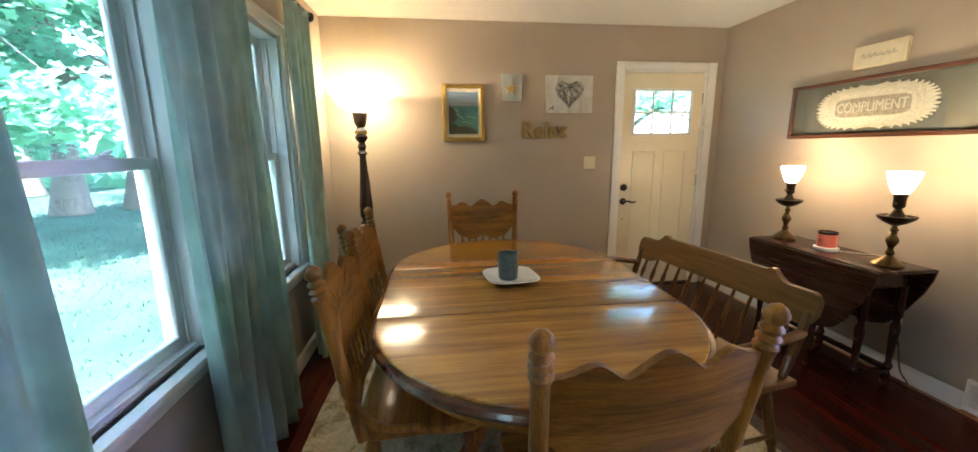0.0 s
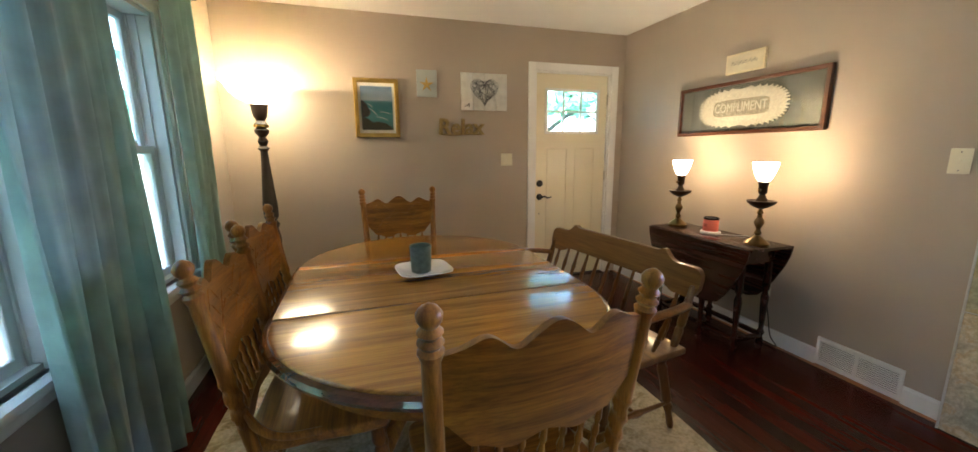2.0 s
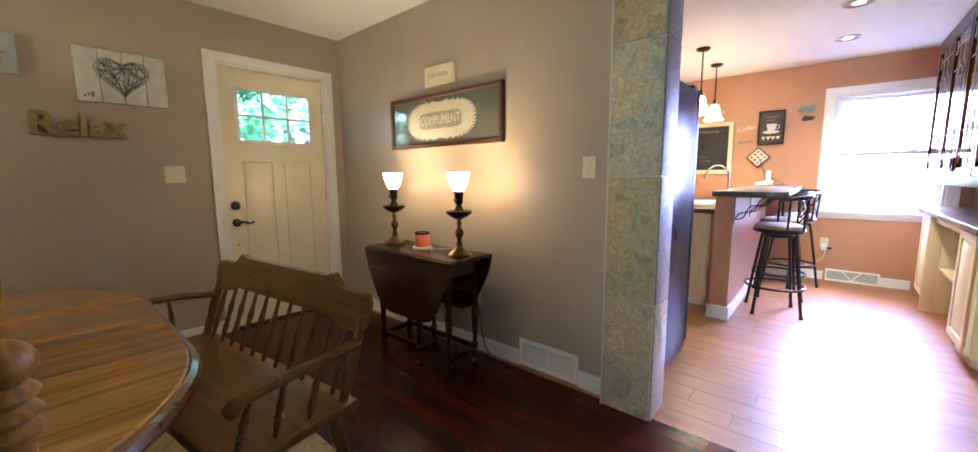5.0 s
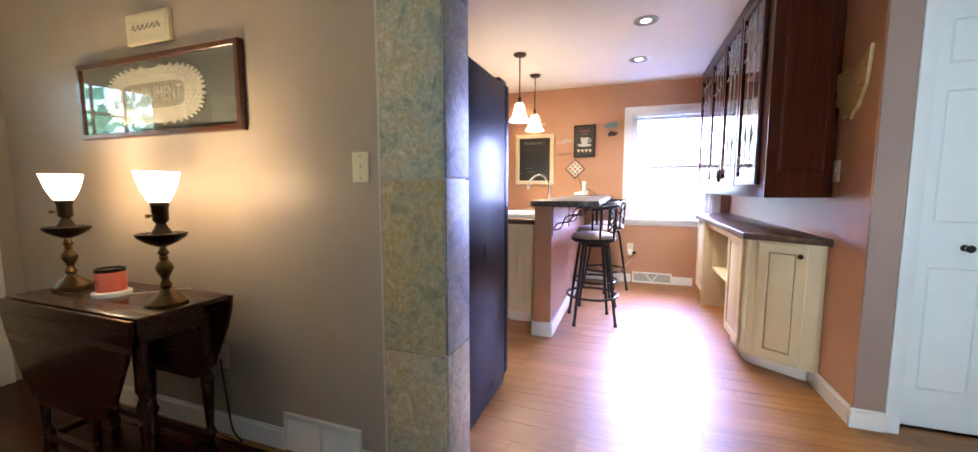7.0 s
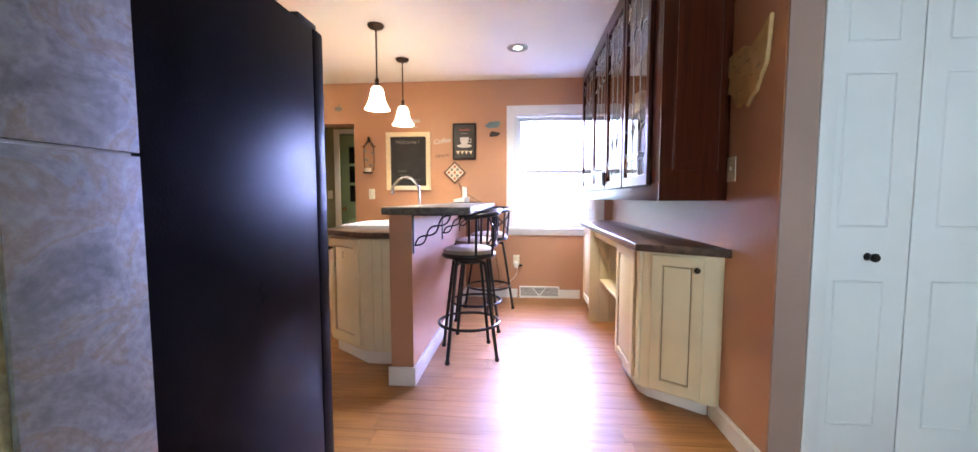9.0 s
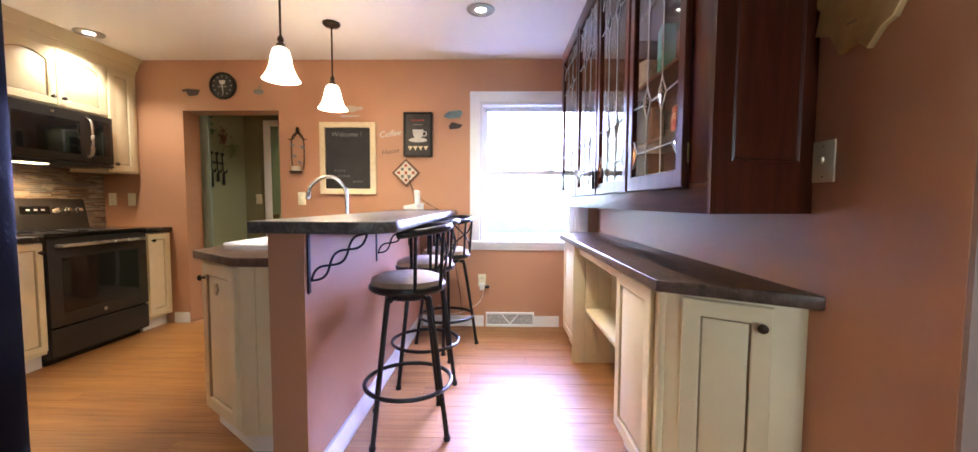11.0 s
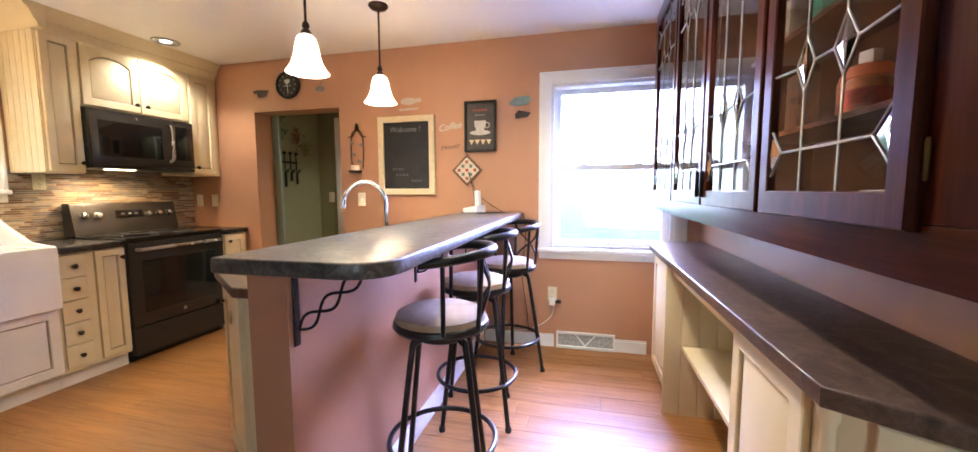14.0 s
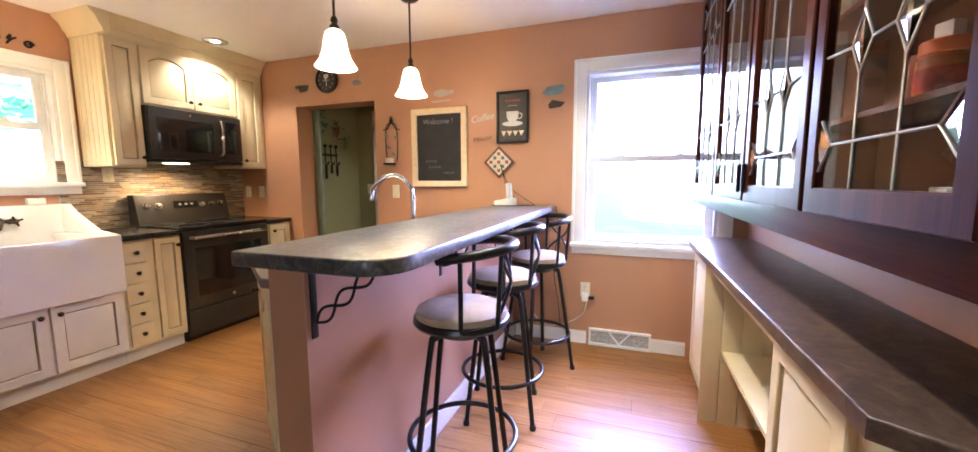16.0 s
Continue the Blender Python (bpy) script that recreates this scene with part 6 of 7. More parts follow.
farp = [(5.80, YS + 0.001), (5.80, YF), (6.30, YF), (6.50, -0.86), (6.50, YS + 0.001)]
part("toe_kick", prism(B(), [(5.82, YS + 0.016), (5.82, -0.735), (6.28, -0.735), (6.46, -0.87), (6.46, YS + 0.016)], 0.0, 0.09), M_SINKCAB, hut)
part("body", prism(B(), farp, 0.09, 0.848), M_CABINET, hut)
for i in range(10):
    a = 4.842 + i * 0.0956
    part("bead_board", box(B(), a + 0.001, a + 0.0946, YS + 0.002, YS + 0.016, 0.0, 0.848, 0.003), M_CABINET, hut)
for i in range(4):
    a = YS + 0.018 + i * 0.09
    part("bead_board", box(B(), 5.788, 5.799, a + 0.001, a + 0.089, 0.0, 0.848, 0.003), M_CABINET, hut)
part("shelf", box(B(), 4.842, 5.786, YS + 0.017, -0.76, 0.375, 0.398, 0.003), M_CABINET, hut)
part("top_rail", box(B(), 4.842, 5.798, -0.735, YF, 0.79, 0.848, 0.002), M_CABINET, hut)
face = new("front")
face.parent = hut
face.matrix_world = pose(0, YF, 0, 0, 0, 180)
cab_door(face, -4.835, -4.43, 0.105, 0.835, 0.0, M_CABINET)
cab_door(face, -6.29, -5.81, 0.105, 0.835, 0.0, M_CABINET)
ax, ay, bx2, by2 = 4.155, -1.015, 4.355, -0.72
af = new("angled_front")
af.parent = hut
ln = math.hypot(bx2 - ax, by2 - ay)
af.matrix_world = pose(bx2, by2, 0, 0, 0, math.degrees(math.atan2(ay - by2, ax - bx2)))
dd = cab_door(af, 0.045, ln - 0.060, 0.105, 0.835, 0.0, M_CABINET, kx=ln - 0.085, kz=0.775)
part("corner_post", turned(B(), (4.378, -0.708, 0.10), (4.378, -0.708, 0.846), [(0, 0.02), (0.05, 0.02), (0.07, 0.013), (0.5, 0.016), (0.93, 0.013), (0.95, 0.02), (1, 0.02)], 12), M_CABINET, hut)
ctp = [(4.098, YS + 0.001), (4.108, -1.012), (4.325, -0.662), (6.33, -0.655), (6.53, -0.82), (6.53, YS + 0.001)]
solo("worktop", prism(B(), ctp, 0.850, 0.892, bev=0.006), M_COUNTER, "brown stone-look worktop with an angled end", "worktop")

# dark wall cabinets with leaded glass
ZB, ZT, YG = 1.122, CEIL - 0.002, -0.685
uc = thing("glass_cabinet", "dark cherry wall cabinet with leaded glass doors", "cabinet")
ex = [4.06, 4.668, 5.19, 5.74, 6.36]
plan = [(4.062, YG - 0.023), (6.52, YG - 0.023), (6.52, YS + 0.001), (4.180, YS + 0.001)]
part("bottom", prism(B(), plan, ZB, ZB + 0.022), M_CHERRYCABX, uc)
part("top", prism(B(), plan, ZT - 0.03, ZT), M_CHERRYCABX, uc)
M_INNER = wood("reddish_cabinet_lining", (0.050, 0.017, 0.010), (0.105, 0.038, 0.020), 0, 0.4, 14)
part("back", box(B(), 4.20, 6.52, YS + 0.002, YS + 0.012, ZB + 0.022, ZT - 0.03), M_INNER, uc)
part("front_rail", box(B(), 4.06, 6.52, YG - 0.022, YG, ZB - 0.001, ZB + 0.085, 0.002), M_CHERRYCABX, uc)
part("front_rail", box(B(), 4.06, 6.52, YG - 0.022, YG, ZT - 0.11, ZT, 0.002), M_CHERRYCABX, uc)
side = prism(B(), [(4.045, YG), (4.061, YG), (4.183, YS + 0.002), (4.165, YS + 0.002)], ZB - 0.001, ZT)
sidep = part("end_panel", side, M_CHERRYCAB, uc)
slant = math.degrees(math.atan2(YS - YG, 0.12))
bm = panel(B(), 0.065, math.hypot(YS - YG, 0.12) - 0.06, ZB + 0.14, ZT - 0.12, 0.0, edge=0.025)
part("raised_panel", shift(bm, pose(4.0445, YG, 0, 0, 0, slant)), M_CHERRYCAB, sidep)
part("end_panel", box(B(), 6.50, 6.52, YS + 0.013, YG - 0.023, ZB + 0.022, ZT - 0.03), M_CHERRYCAB, uc)
for x in ex:
    w = 0.12 if x == ex[0] else 0.012
    lo = x if x == ex[0] else x - w
    part("stile", box(B(), lo, x + w if x != ex[-1] else 6.52, YG - 0.02, YG, ZB + 0.086, ZT - 0.111, 0.002), M_CHERRYCAB, uc)
for x in ex[2:-1]:
    part("divider", box(B(), x - 0.009, x + 0.009, YS + 0.013, YG - 0.024, ZB + 0.022, ZT - 0.031), M_CHERRYCAB, uc)
for z in (1.42, 1.70, 2.02):
    part("shelf", box(B(), 4.20, 6.498, YS + 0.014, YG - 0.13, z, z + 0.014), M_CHERRYCABX, uc)
M_LEAD = plain("lead_came", (0.40, 0.40, 0.42), 0.3, 0.9, scale=20, vary=0.15, bump=0.1)
M_CABGLASS = glass("thin_cabinet_glass")
M_CABGLASS.node_tree.nodes["Principled BSDF"].inputs["IOR"].default_value = 1.22
M_BEVEL = glass("bevelled_glass", (0.93, 0.96, 1.0))
for n_, (x0, x1) in enumerate(zip(ex, ex[1:])):
    a, b = x0 + (0.108 if n_ == 0 else 0.012), x1 - 0.012
    z0, z1 = ZB + 0.075, ZT - 0.10
    sw = 0.044
    bm = frame_ring(B(), a, b, z0, z1, -(YG + 0.021), -(YG + 0.001), sw, sw + 0.012)
    shift(bm, Matrix.Diagonal((1, -1, 1, 1)))
    bmesh.ops.reverse_faces(bm, faces=bm.faces[:])
    d = part("door", bm, M_CHERRYCAB, uc)
    p = part("pane", box(B(), a + sw - 0.006, b - sw + 0.006, YG + 0.008, YG + 0.011, z0 + sw, z1 - sw + 0.006), M_CABGLASS, d)
    p.visible_shadow = False
    ga, gb, g0, g1 = a + sw, b - sw, z0 + sw + 0.012, z1 - sw
    gw, gh = gb - ga, g1 - g0
    U = lambda u, v: (ga + gw * u, YG + 0.0125, g0 + v)
    half = [[(0.337, 0), (0.337, 0.206)], [(0.663, 0), (0.663, 0.206)], [(0.0, 0.14), (0.12, 0.088), (0.0, 0.035)], [(1.0, 0.14), (0.88, 0.088), (1.0, 0.035)], [(0.12, 0.088), (0.88, 0.088)],
            [(0.337, 0.206), (0.25, 0.262), (0.337, 0.318), (0.42, 0.262), (0.337, 0.206)], [(0.663, 0.206), (0.58, 0.262), (0.663, 0.318), (0.75, 0.262), (0.663, 0.206)],
            [(0.0, 0.27), (0.25, 0.262)], [(0.42, 0.262), (0.58, 0.262)], [(0.75, 0.262), (1.0, 0.27)]]
    lines = half + [[(u, gh - v) for u, v in q] for q in half] + [[(u, 0.318), (u, gh - 0.318)] for u in (0.337, 0.663)]
    gems = [[(c_, 0.21), (c_ - 0.08, 0.262), (c_, 0.314), (c_ + 0.08, 0.262)] for c_ in (0.337, 0.663)] + [[(0.0, 0.132), (0.11, 0.088), (0.0, 0.043), (0.0, 0.088)], [(1.0, 0.132), (0.89, 0.088), (1.0, 0.043), (1.0, 0.088)]]
    gems += [[(u, gh - v) for u, v in q[::-1]] for q in gems]
    for ln_ in lines:
        part("lead_came", tube(B(), [U(u, v) for u, v in ln_], 0.0028, 6), M_LEAD, d)
    for dia in gems:
        bm = B()
        ring = [bm.verts.new(U(u, v)) for u, v in dia]
        cx, cz = sum(u for u, _ in dia) / 4, sum(v for _, v in dia) / 4
        q = U(cx, cz)
        tip = bm.verts.new((q[0], q[1] + 0.006, q[2]))
        for i in range(4):
            bm.faces.new((ring[i], ring[(i + 1) % 4], tip))
        bm.faces.new(ring[::-1])
        bp_ = part("bevel", bm, M_BEVEL, d, "bevelled glass jewel", sharp=10)
        bp_.visible_shadow = False
    hx = (b - 0.02) if n_ in (1,) else (a + 0.02)
    if n_ in (1, 2):
        part("handle", box(B(), hx - 0.006, hx + 0.006, YG + 0.021, YG + 0.034, z0 + 0.03, z0 + 0.13, 0.004), M_BLACKMETAL, d)
    if n_ == 0:
        for z in (z0 + 0.10, z1 - 0.15):
            part("hinge", turned(B(), (a - 0.004, YG + 0.004, z - 0.03), (a - 0.004, YG + 0.004, z + 0.03), [(0, 0.002), (0.06, 0.0042), (0.94, 0.0042), (1, 0.002)], 10), M_BRASS, d)

# things kept behind the glass
jar = thing("snack_jar", "clear plastic jar with orange lid and red label", "jar", (4.69, -0.905, 1.4345))
part("body", lathe(B(), [(0.042, 0), (0.045, 0.007), (0.045, 0.086), (0.038, 0.097)], n=28), plain("orange_contents", (0.50, 0.13, 0.035), 0.3, scale=30, vary=0.4, bump=0.1), jar)
part("label", lathe(B(), [(0.0456, 0.020), (0.0460, 0.024), (0.0460, 0.062), (0.0456, 0.066)], n=28), plain("red_label", (0.42, 0.045, 0.03), 0.4, scale=25, vary=0.5, bump=0), jar, "red and yellow label")
part("lid", lathe(B(), [(0.040, 0.093), (0.043, 0.096), (0.043, 0.120), (0.039, 0.124), (0, 0.124)], n=28), plain("orange_lid", (0.65, 0.13, 0.03), 0.4, bump=0), jar, "orange plastic lid")
solo("paper_packet", box(B(), -0.018, 0.018, -0.014, 0.014, 0, 0.034, 0.003), M_WHITEPLASTIC, "small white paper packet on the jar", "packet", at=pose(4.69, -0.905, 1.5605, 0, 0, 20))
for i, (x, y, w, h, c, nm) in enumerate(((4.86, -0.96, 0.10, 0.13, (0.20, 0.06, 0.035), "dark red"), (4.87, -0.9, 0.10, 0.24, (0.03, 0.22, 0.17), "green"), (5.06, -0.93, 0.08, 0.2, (0.10, 0.045, 0.025), "dark brown"), (5.12, -0.9, 0.1, 0.17, (0.4, 0.36, 0.28), "cream"), (5.5, -0.93, 0.12, 0.22, (0.32, 0.28, 0.2), "beige"), (6.1, -0.92, 0.12, 0.2, (0.2, 0.2, 0.22), "grey"))):
    solo("food_box", box(B(), -w / 2, w / 2, -0.03, 0.03, 0, h, 0.002), plain(nm.replace(" ", "_") + "_carton", c, 0.5, scale=20, vary=0.3, bump=0), nm + " food carton on the cabinet shelf", "box", at=pose(x, y, 1.4345 if i % 2 == 0 else 1.7145, 0, 0, 12 * (i - 2)))
for i, (x, y, rz, c) in enumerate(((4.40, -0.86, 15, (0.40, 0.38, 0.36)), (4.56, -0.90, -20, (0.44, 0.42, 0.40)), (4.46, -0.97, 8, (0.05, 0.06, 0.08)))):
    solo("paper_stack", box(B(), -0.075, 0.075, -0.05, 0.05, 0, 0.075 + 0.035 * i, 0.002), plain("stacked_paper_%s" % "abc"[i], c, 0.7, scale=40, vary=0.15, bump=0.1), "stack of papers and packets behind the glass", "papers", at=pose(x, y, ZB + 0.0225, 0, 0, rz))
for x, y in ((4.74, -0.80), (5.0, -0.88), (5.4, -0.86), (5.7, -0.9), (6.05, -0.88), (6.3, -0.86)):
    solo("mug", lathe(B(), [(0.03, 0), (0.038, 0.004), (0.041, 0.09), (0.038, 0.09), (0.034, 0.01), (0, 0.008)], n=24), M_PORCELAIN, "white mug in the glass cabinet", "mug", at=pose(x, y, ZB + 0.0225), group="mugs in the cabinet")

# ---- pictures and small things on the dining room walls ----


def on_north(x, z):
    return pose(x, YN, z)


def framed(name, label, category, m, w, h, fw, depth, frame_mat, parent_mat_cb):
    """A frame hung on a wall: local x across, z up, the wall at y = 0, facing -y."""
    t = thing(name, label, category)
    t.matrix_world = m
    bm = frame_ring(B(), -w / 2, w / 2, -h / 2, h / 2, -depth, -0.001, fw)
    part("frame", bm, frame_mat, t)
    parent_mat_cb(t, w - 2 * fw, h - 2 * fw)
    return t


def m_gradient(name, stops, scale=1.0, noise_amount=0.08):
    """Paint whose colour changes from bottom to top, with loose brushwork."""
    m, nt, b = _mat(name)
    tc = nt.nodes.new("ShaderNodeTexCoord")
    sx = nt.nodes.new("ShaderNodeSeparateXYZ")
    nz = _node(nt, "ShaderNodeTexNoise", Scale=18.0, Detail=6.0)
    nt.links.new(tc.outputs["Generated"], sx.inputs[0])
    nt.links.new(tc.outputs["Generated"], nz.inputs["Vector"])
    ad = nt.nodes.new("ShaderNodeMath")
    ad.operation = "MULTIPLY_ADD"
    ad.inputs[1].default_value = noise_amount
    nt.links.new(nz.outputs[0], ad.inputs[0])
    nt.links.new(sx.outputs["Z"], ad.inputs[2])
    nt.links.new(_ramp(nt, ad.outputs[0], stops), b.inputs["Base Color"])
    b.inputs["Roughness"].default_value = 0.6
    return m


def seascape(t, w, h):
    part("mat_board", box(B(), -w / 2, w / 2, -0.012, -0.004, -h / 2, h / 2), plain("cream_mount", (0.72, 0.69, 0.60), 0.8, bump=0.02), t)
    w, h = w - 0.04, h - 0.055
    pic = part("painting", box(B(), -w / 2, w / 2, -0.0135, -0.012, -h / 2, h / 2), m_gradient("painted_sea_and_sky", [(0.05, (0.05, 0.16, 0.15)), (0.35, (0.06, 0.24, 0.24)), (0.60, (0.035, 0.20, 0.22)), (0.70, (0.10, 0.25, 0.28)), (0.73, (0.36, 0.42, 0.47)), (1.0, (0.13, 0.22, 0.34))]), t, "painted teal sea and sky")
    cliff = [(-w / 2, -h * 0.22), (-w * 0.30, -h * 0.20), (-w * 0.20, -h * 0.10), (-w * 0.27, 0.0), (-w * 0.32, h * 0.08), (-w * 0.42, h * 0.16), (-w / 2, h * 0.20)]
    part("painted_cliff", prism(B(), cliff, -0.0142, -0.0136, axis=1), plain("painted_rock", (0.035, 0.03, 0.028), 0.6, scale=40, vary=0.5, bump=0), t)
    bush = [(-w / 2, -h / 2), (w / 2, -h / 2), (w / 2, -h * 0.46), (w * 0.25, -h * 0.34), (0, -h * 0.30), (-w * 0.15, -h * 0.33), (-w * 0.3, -h * 0.24), (-w / 2, -h * 0.20)]
    part("painted_bushes", prism(B(), bush, -0.0142, -0.0136, axis=1), plain("painted_scrub", (0.03, 0.035, 0.018), 0.6, scale=60, vary=0.6, bump=0), t)
    for x0, z0, x1, z1 in ((-0.25, 0.0, 0.0, -0.16), (0.1, -0.08, 0.42, -0.13), (-0.05, -0.2, 0.3, -0.26), (-0.3, 0.1, -0.15, 0.02)):
        part("painted_foam", tube(B(), bend([(x0 * w, -0.0138, z0 * h), ((x0 + x1) / 2 * w, -0.0138, (z0 + z1) / 2 * h + 0.006), (x1 * w, -0.0138, z1 * h)], 5), 0.0028, 5, flat=1.0), M_PALEBOARD, t)
    gl = part("glass", box(B(), -w / 2 - 0.018, w / 2 + 0.018, -0.0185, -0.017, -h / 2 - 0.025, h / 2 + 0.025), M_GLASS, t)
    gl.visible_shadow = False


framed("seascape_picture", "gold-framed seascape painting with a teal sea", "picture", on_north(0.226, 1.681), 0.365, 0.48, 0.034, 0.03, M_GOLD, seascape)

star = thing("starfish_plaque", "small pale plaque with a tan starfish", "plaque")
star.matrix_world = on_north(0.657, 1.90)
part("board", box(B(), -0.088, 0.088, -0.018, -0.001, -0.112, 0.112, 0.003), plain("pale_blue_grey_board", (0.42, 0.46, 0.45), 0.35, scale=8, vary=0.08, bump=0.05), star)
pts = []
for i in range(10):
    a = math.pi / 2 + i * math.pi / 5
    r_ = 0.066 if i % 2 == 0 else 0.022
    pts.append((r_ * math.cos(a) - 0.004, r_ * math.sin(a) - 0.012))
part("starfish", prism(B(), pts, -0.026, -0.0185, axis=1, bev=0.003), plain("tan_starfish", (0.50, 0.33, 0.09), 0.8, scale=60, vary=0.2, bump=0.5), star)

hp = thing("heart_plaque", "whitewashed board plaque with a grey heart drawing", "plaque")
hp.matrix_world = on_north(1.18, 1.845)
for i in range(4):
    a = -0.219 + i * 0.1095
    part("plank", box(B(), a + 0.001, a + 0.1085, -0.022, -0.001, -0.162, 0.162, 0.003), M_PALEBOARD, hp)
rh = random.Random(6)
def heart(a, s):
    return (s * 16 * math.sin(a) ** 3, s * (13 * math.cos(a) - 5 * math.cos(2 * a) - 2 * math.cos(3 * a) - math.cos(4 * a)))
for k in range(46):
    a0 = rh.uniform(0, 6.28)
    a1 = a0 + rh.uniform(0.6, 2.6)
    s0, s1 = 0.0082 * rh.uniform(0.75, 1.0), 0.0082 * rh.uniform(0.75, 1.0)
    x0, z0 = heart(a0, s0)
    x1, z1 = heart(a1, s1)
    mid = ((x0 + x1) / 2 * rh.uniform(0.6, 1.3) + 0.0, -0.0228, (z0 + z1) / 2 * rh.uniform(0.6, 1.3))
    part("heart_line", tube(B(), bend([(x0, -0.0228, z0 + 0.012), (mid[0], mid[1], mid[2] + 0.012), (x1, -0.0228, z1 + 0.012)], 5), 0.0019, 4), M_GREYINK, hp)
for k in range(3):
    part("heart_line", tube(B(), [(p[0], -0.0228, p[1] + 0.012) for p in [heart(2 * math.pi * i / 60, 0.0082 - 0.0007 * k) for i in range(60)]], 0.0017, 4, closed=True), M_GREYINK, hp)
    part("written_mark", box(B(), -0.19 + 0.018 * k, -0.178 + 0.018 * k, -0.0228, -0.022, -0.135 + 0.01 * (k % 2), -0.125 + 0.012 * k), M_GREYINK, hp)

rw = thing("relax_sign", "tan rope wall sign reading Relax", "sign")
rw.matrix_world = on_north(0.955, 1.528)
bm = letters("Relax", 0.19, 0.012, 0.05, 0.005)
part("letters", shift(bm, pose(0, -0.016, 0.0)), M_ROPE, rw)
for x0, x1, z in ((-0.185, 0.19, -0.058),):
    part("base_wire", tube(B(), bend([(x0, -0.010, z), (-0.08, -0.010, z - 0.006), (0.05, -0.010, z + 0.002), (x1, -0.010, z)], 6), 0.007, 8), M_ROPE, rw)


def wall_plate(m, w, kind, label):
    t = thing("wall_plate", label, "switch")
    t.matrix_world = m
    part("plate", box(B(), -w / 2, w / 2, -0.006, -0.0005, -0.058, 0.058, 0.003), M_PLATE, t)
    if kind == "switch":
        for x in ([0.0] if w < 0.09 else [-0.023, 0.023]):
            part("toggle", shift(box(B(), -0.005, 0.005, -0.014, -0.006, -0.004, 0.012, 0.002), pose(x, 0, 0)), M_PLATE, t)
    else:
        for z in (-0.020, 0.020):
            s_ = part("socket", box(B(), -0.016, 0.016, -0.008, -0.006, z - 0.014, z + 0.014, 0.003), M_PLATE, t)
            for x in (-0.006, 0.006):
                part("slot", box(B(), x - 0.001, x + 0.001, -0.0085, -0.008, z - 0.005, z + 0.006), M_DARK, s_)
    for z in (-0.042, 0.042):
        part("screw", shift(lathe(B(), [(0.0032, 0), (0.0028, 0.0012)], n=8), pose(0, -0.006, z, 90)), M_BRUSHGREY, t)
    return t


wall_plate(on_north(1.40, 1.235), 0.117, "switch", "ivory double light switch on the taupe wall")
EASTW = lambda y, z: pose(XE, y, z, 0, 0, -90)
FARW = lambda y, z: pose(XF, y, z, 0, 0, -90)
SOUTHW = lambda x, z: pose(x, YS, z, 0, 0, 180)
NORTHK = lambda x, z: pose(x, YK, z)
wall_plate(EASTW(0.999, 1.255), 0.075, "switch", "ivory light switch beside the tiled pillar")
wall_plate(EASTW(1.815, 0.38), 0.075, "outlet", "ivory wall outlet behind the side table")

# framed crochet
def crochet(t, w, h):
    part("mat_board", box(B(), -w / 2, w / 2, -0.010, -0.003, -h / 2, h / 2), M_MATBOARD, t)
    pts, n = [], 44
    hx, hz = 0.335, 0.128
    for i in range(n * 8):
        a = 2 * math.pi * i / (n * 8)
        sc = 0.97 + 0.075 * abs(math.sin(n * a / 2))
        c, s = math.cos(a), math.sin(a)
        pts.append((-0.01 + hx * sc * math.copysign(abs(c) ** 0.6, c), 0.0 + hz * sc * math.copysign(abs(s) ** 0.85, s)))
    d = part("doily", prism(B(), pts, -0.0135, -0.0105, axis=1), M_CROCHET, t, "ecru crocheted doily with a scalloped edge")
    bm = B()
    for i in range(n):
        x, z = pts[8 * i + 4]
        bmesh.ops.create_icosphere(bm, subdivisions=1, radius=0.0075, matrix=Matrix.Translation((x, -0.0125, z)))
    part("picot_edge", bm, M_CROCHET, d)
    for k in range(3):
        f = 0.93 - 0.09 * k
        part("crochet_round", tube(B(), [(-0.01 + (x + 0.01) * f, -0.0140, z * f) for x, z in pts[::2]], 0.0022, 5, closed=True), M_CROCHET, d)
    inner = [(-0.01 + hx * 0.66 * math.copysign(abs(math.cos(a)) ** 0.3, math.cos(a)), hz * 0.46 * math.copysign(abs(math.sin(a)) ** 0.4, math.sin(a))) for a in [2 * math.pi * i / 60 for i in range(60)]]
    part("open_mesh", prism(B(), inner, -0.0145, -0.0137, axis=1), plain("crochet_mesh", (0.27, 0.245, 0.185), 0.9, scale=90, vary=0.35, bump=0.8, fine=200), d, "open crochet mesh behind the letters")
    tx = letters("COMPLIMENT", 0.072, 0.0012)
    part("crochet_letters", shift(tx, pose(-0.01, -0.0165, 0) @ Matrix.Diagonal((0.93, 1, 1.25, 1))), M_CROCHET, d)
    g = part("glass", box(B(), -w / 2, w / 2, -0.0215, -0.020, -h / 2, h / 2), M_GLASS, t)
    g.visible_shadow = False


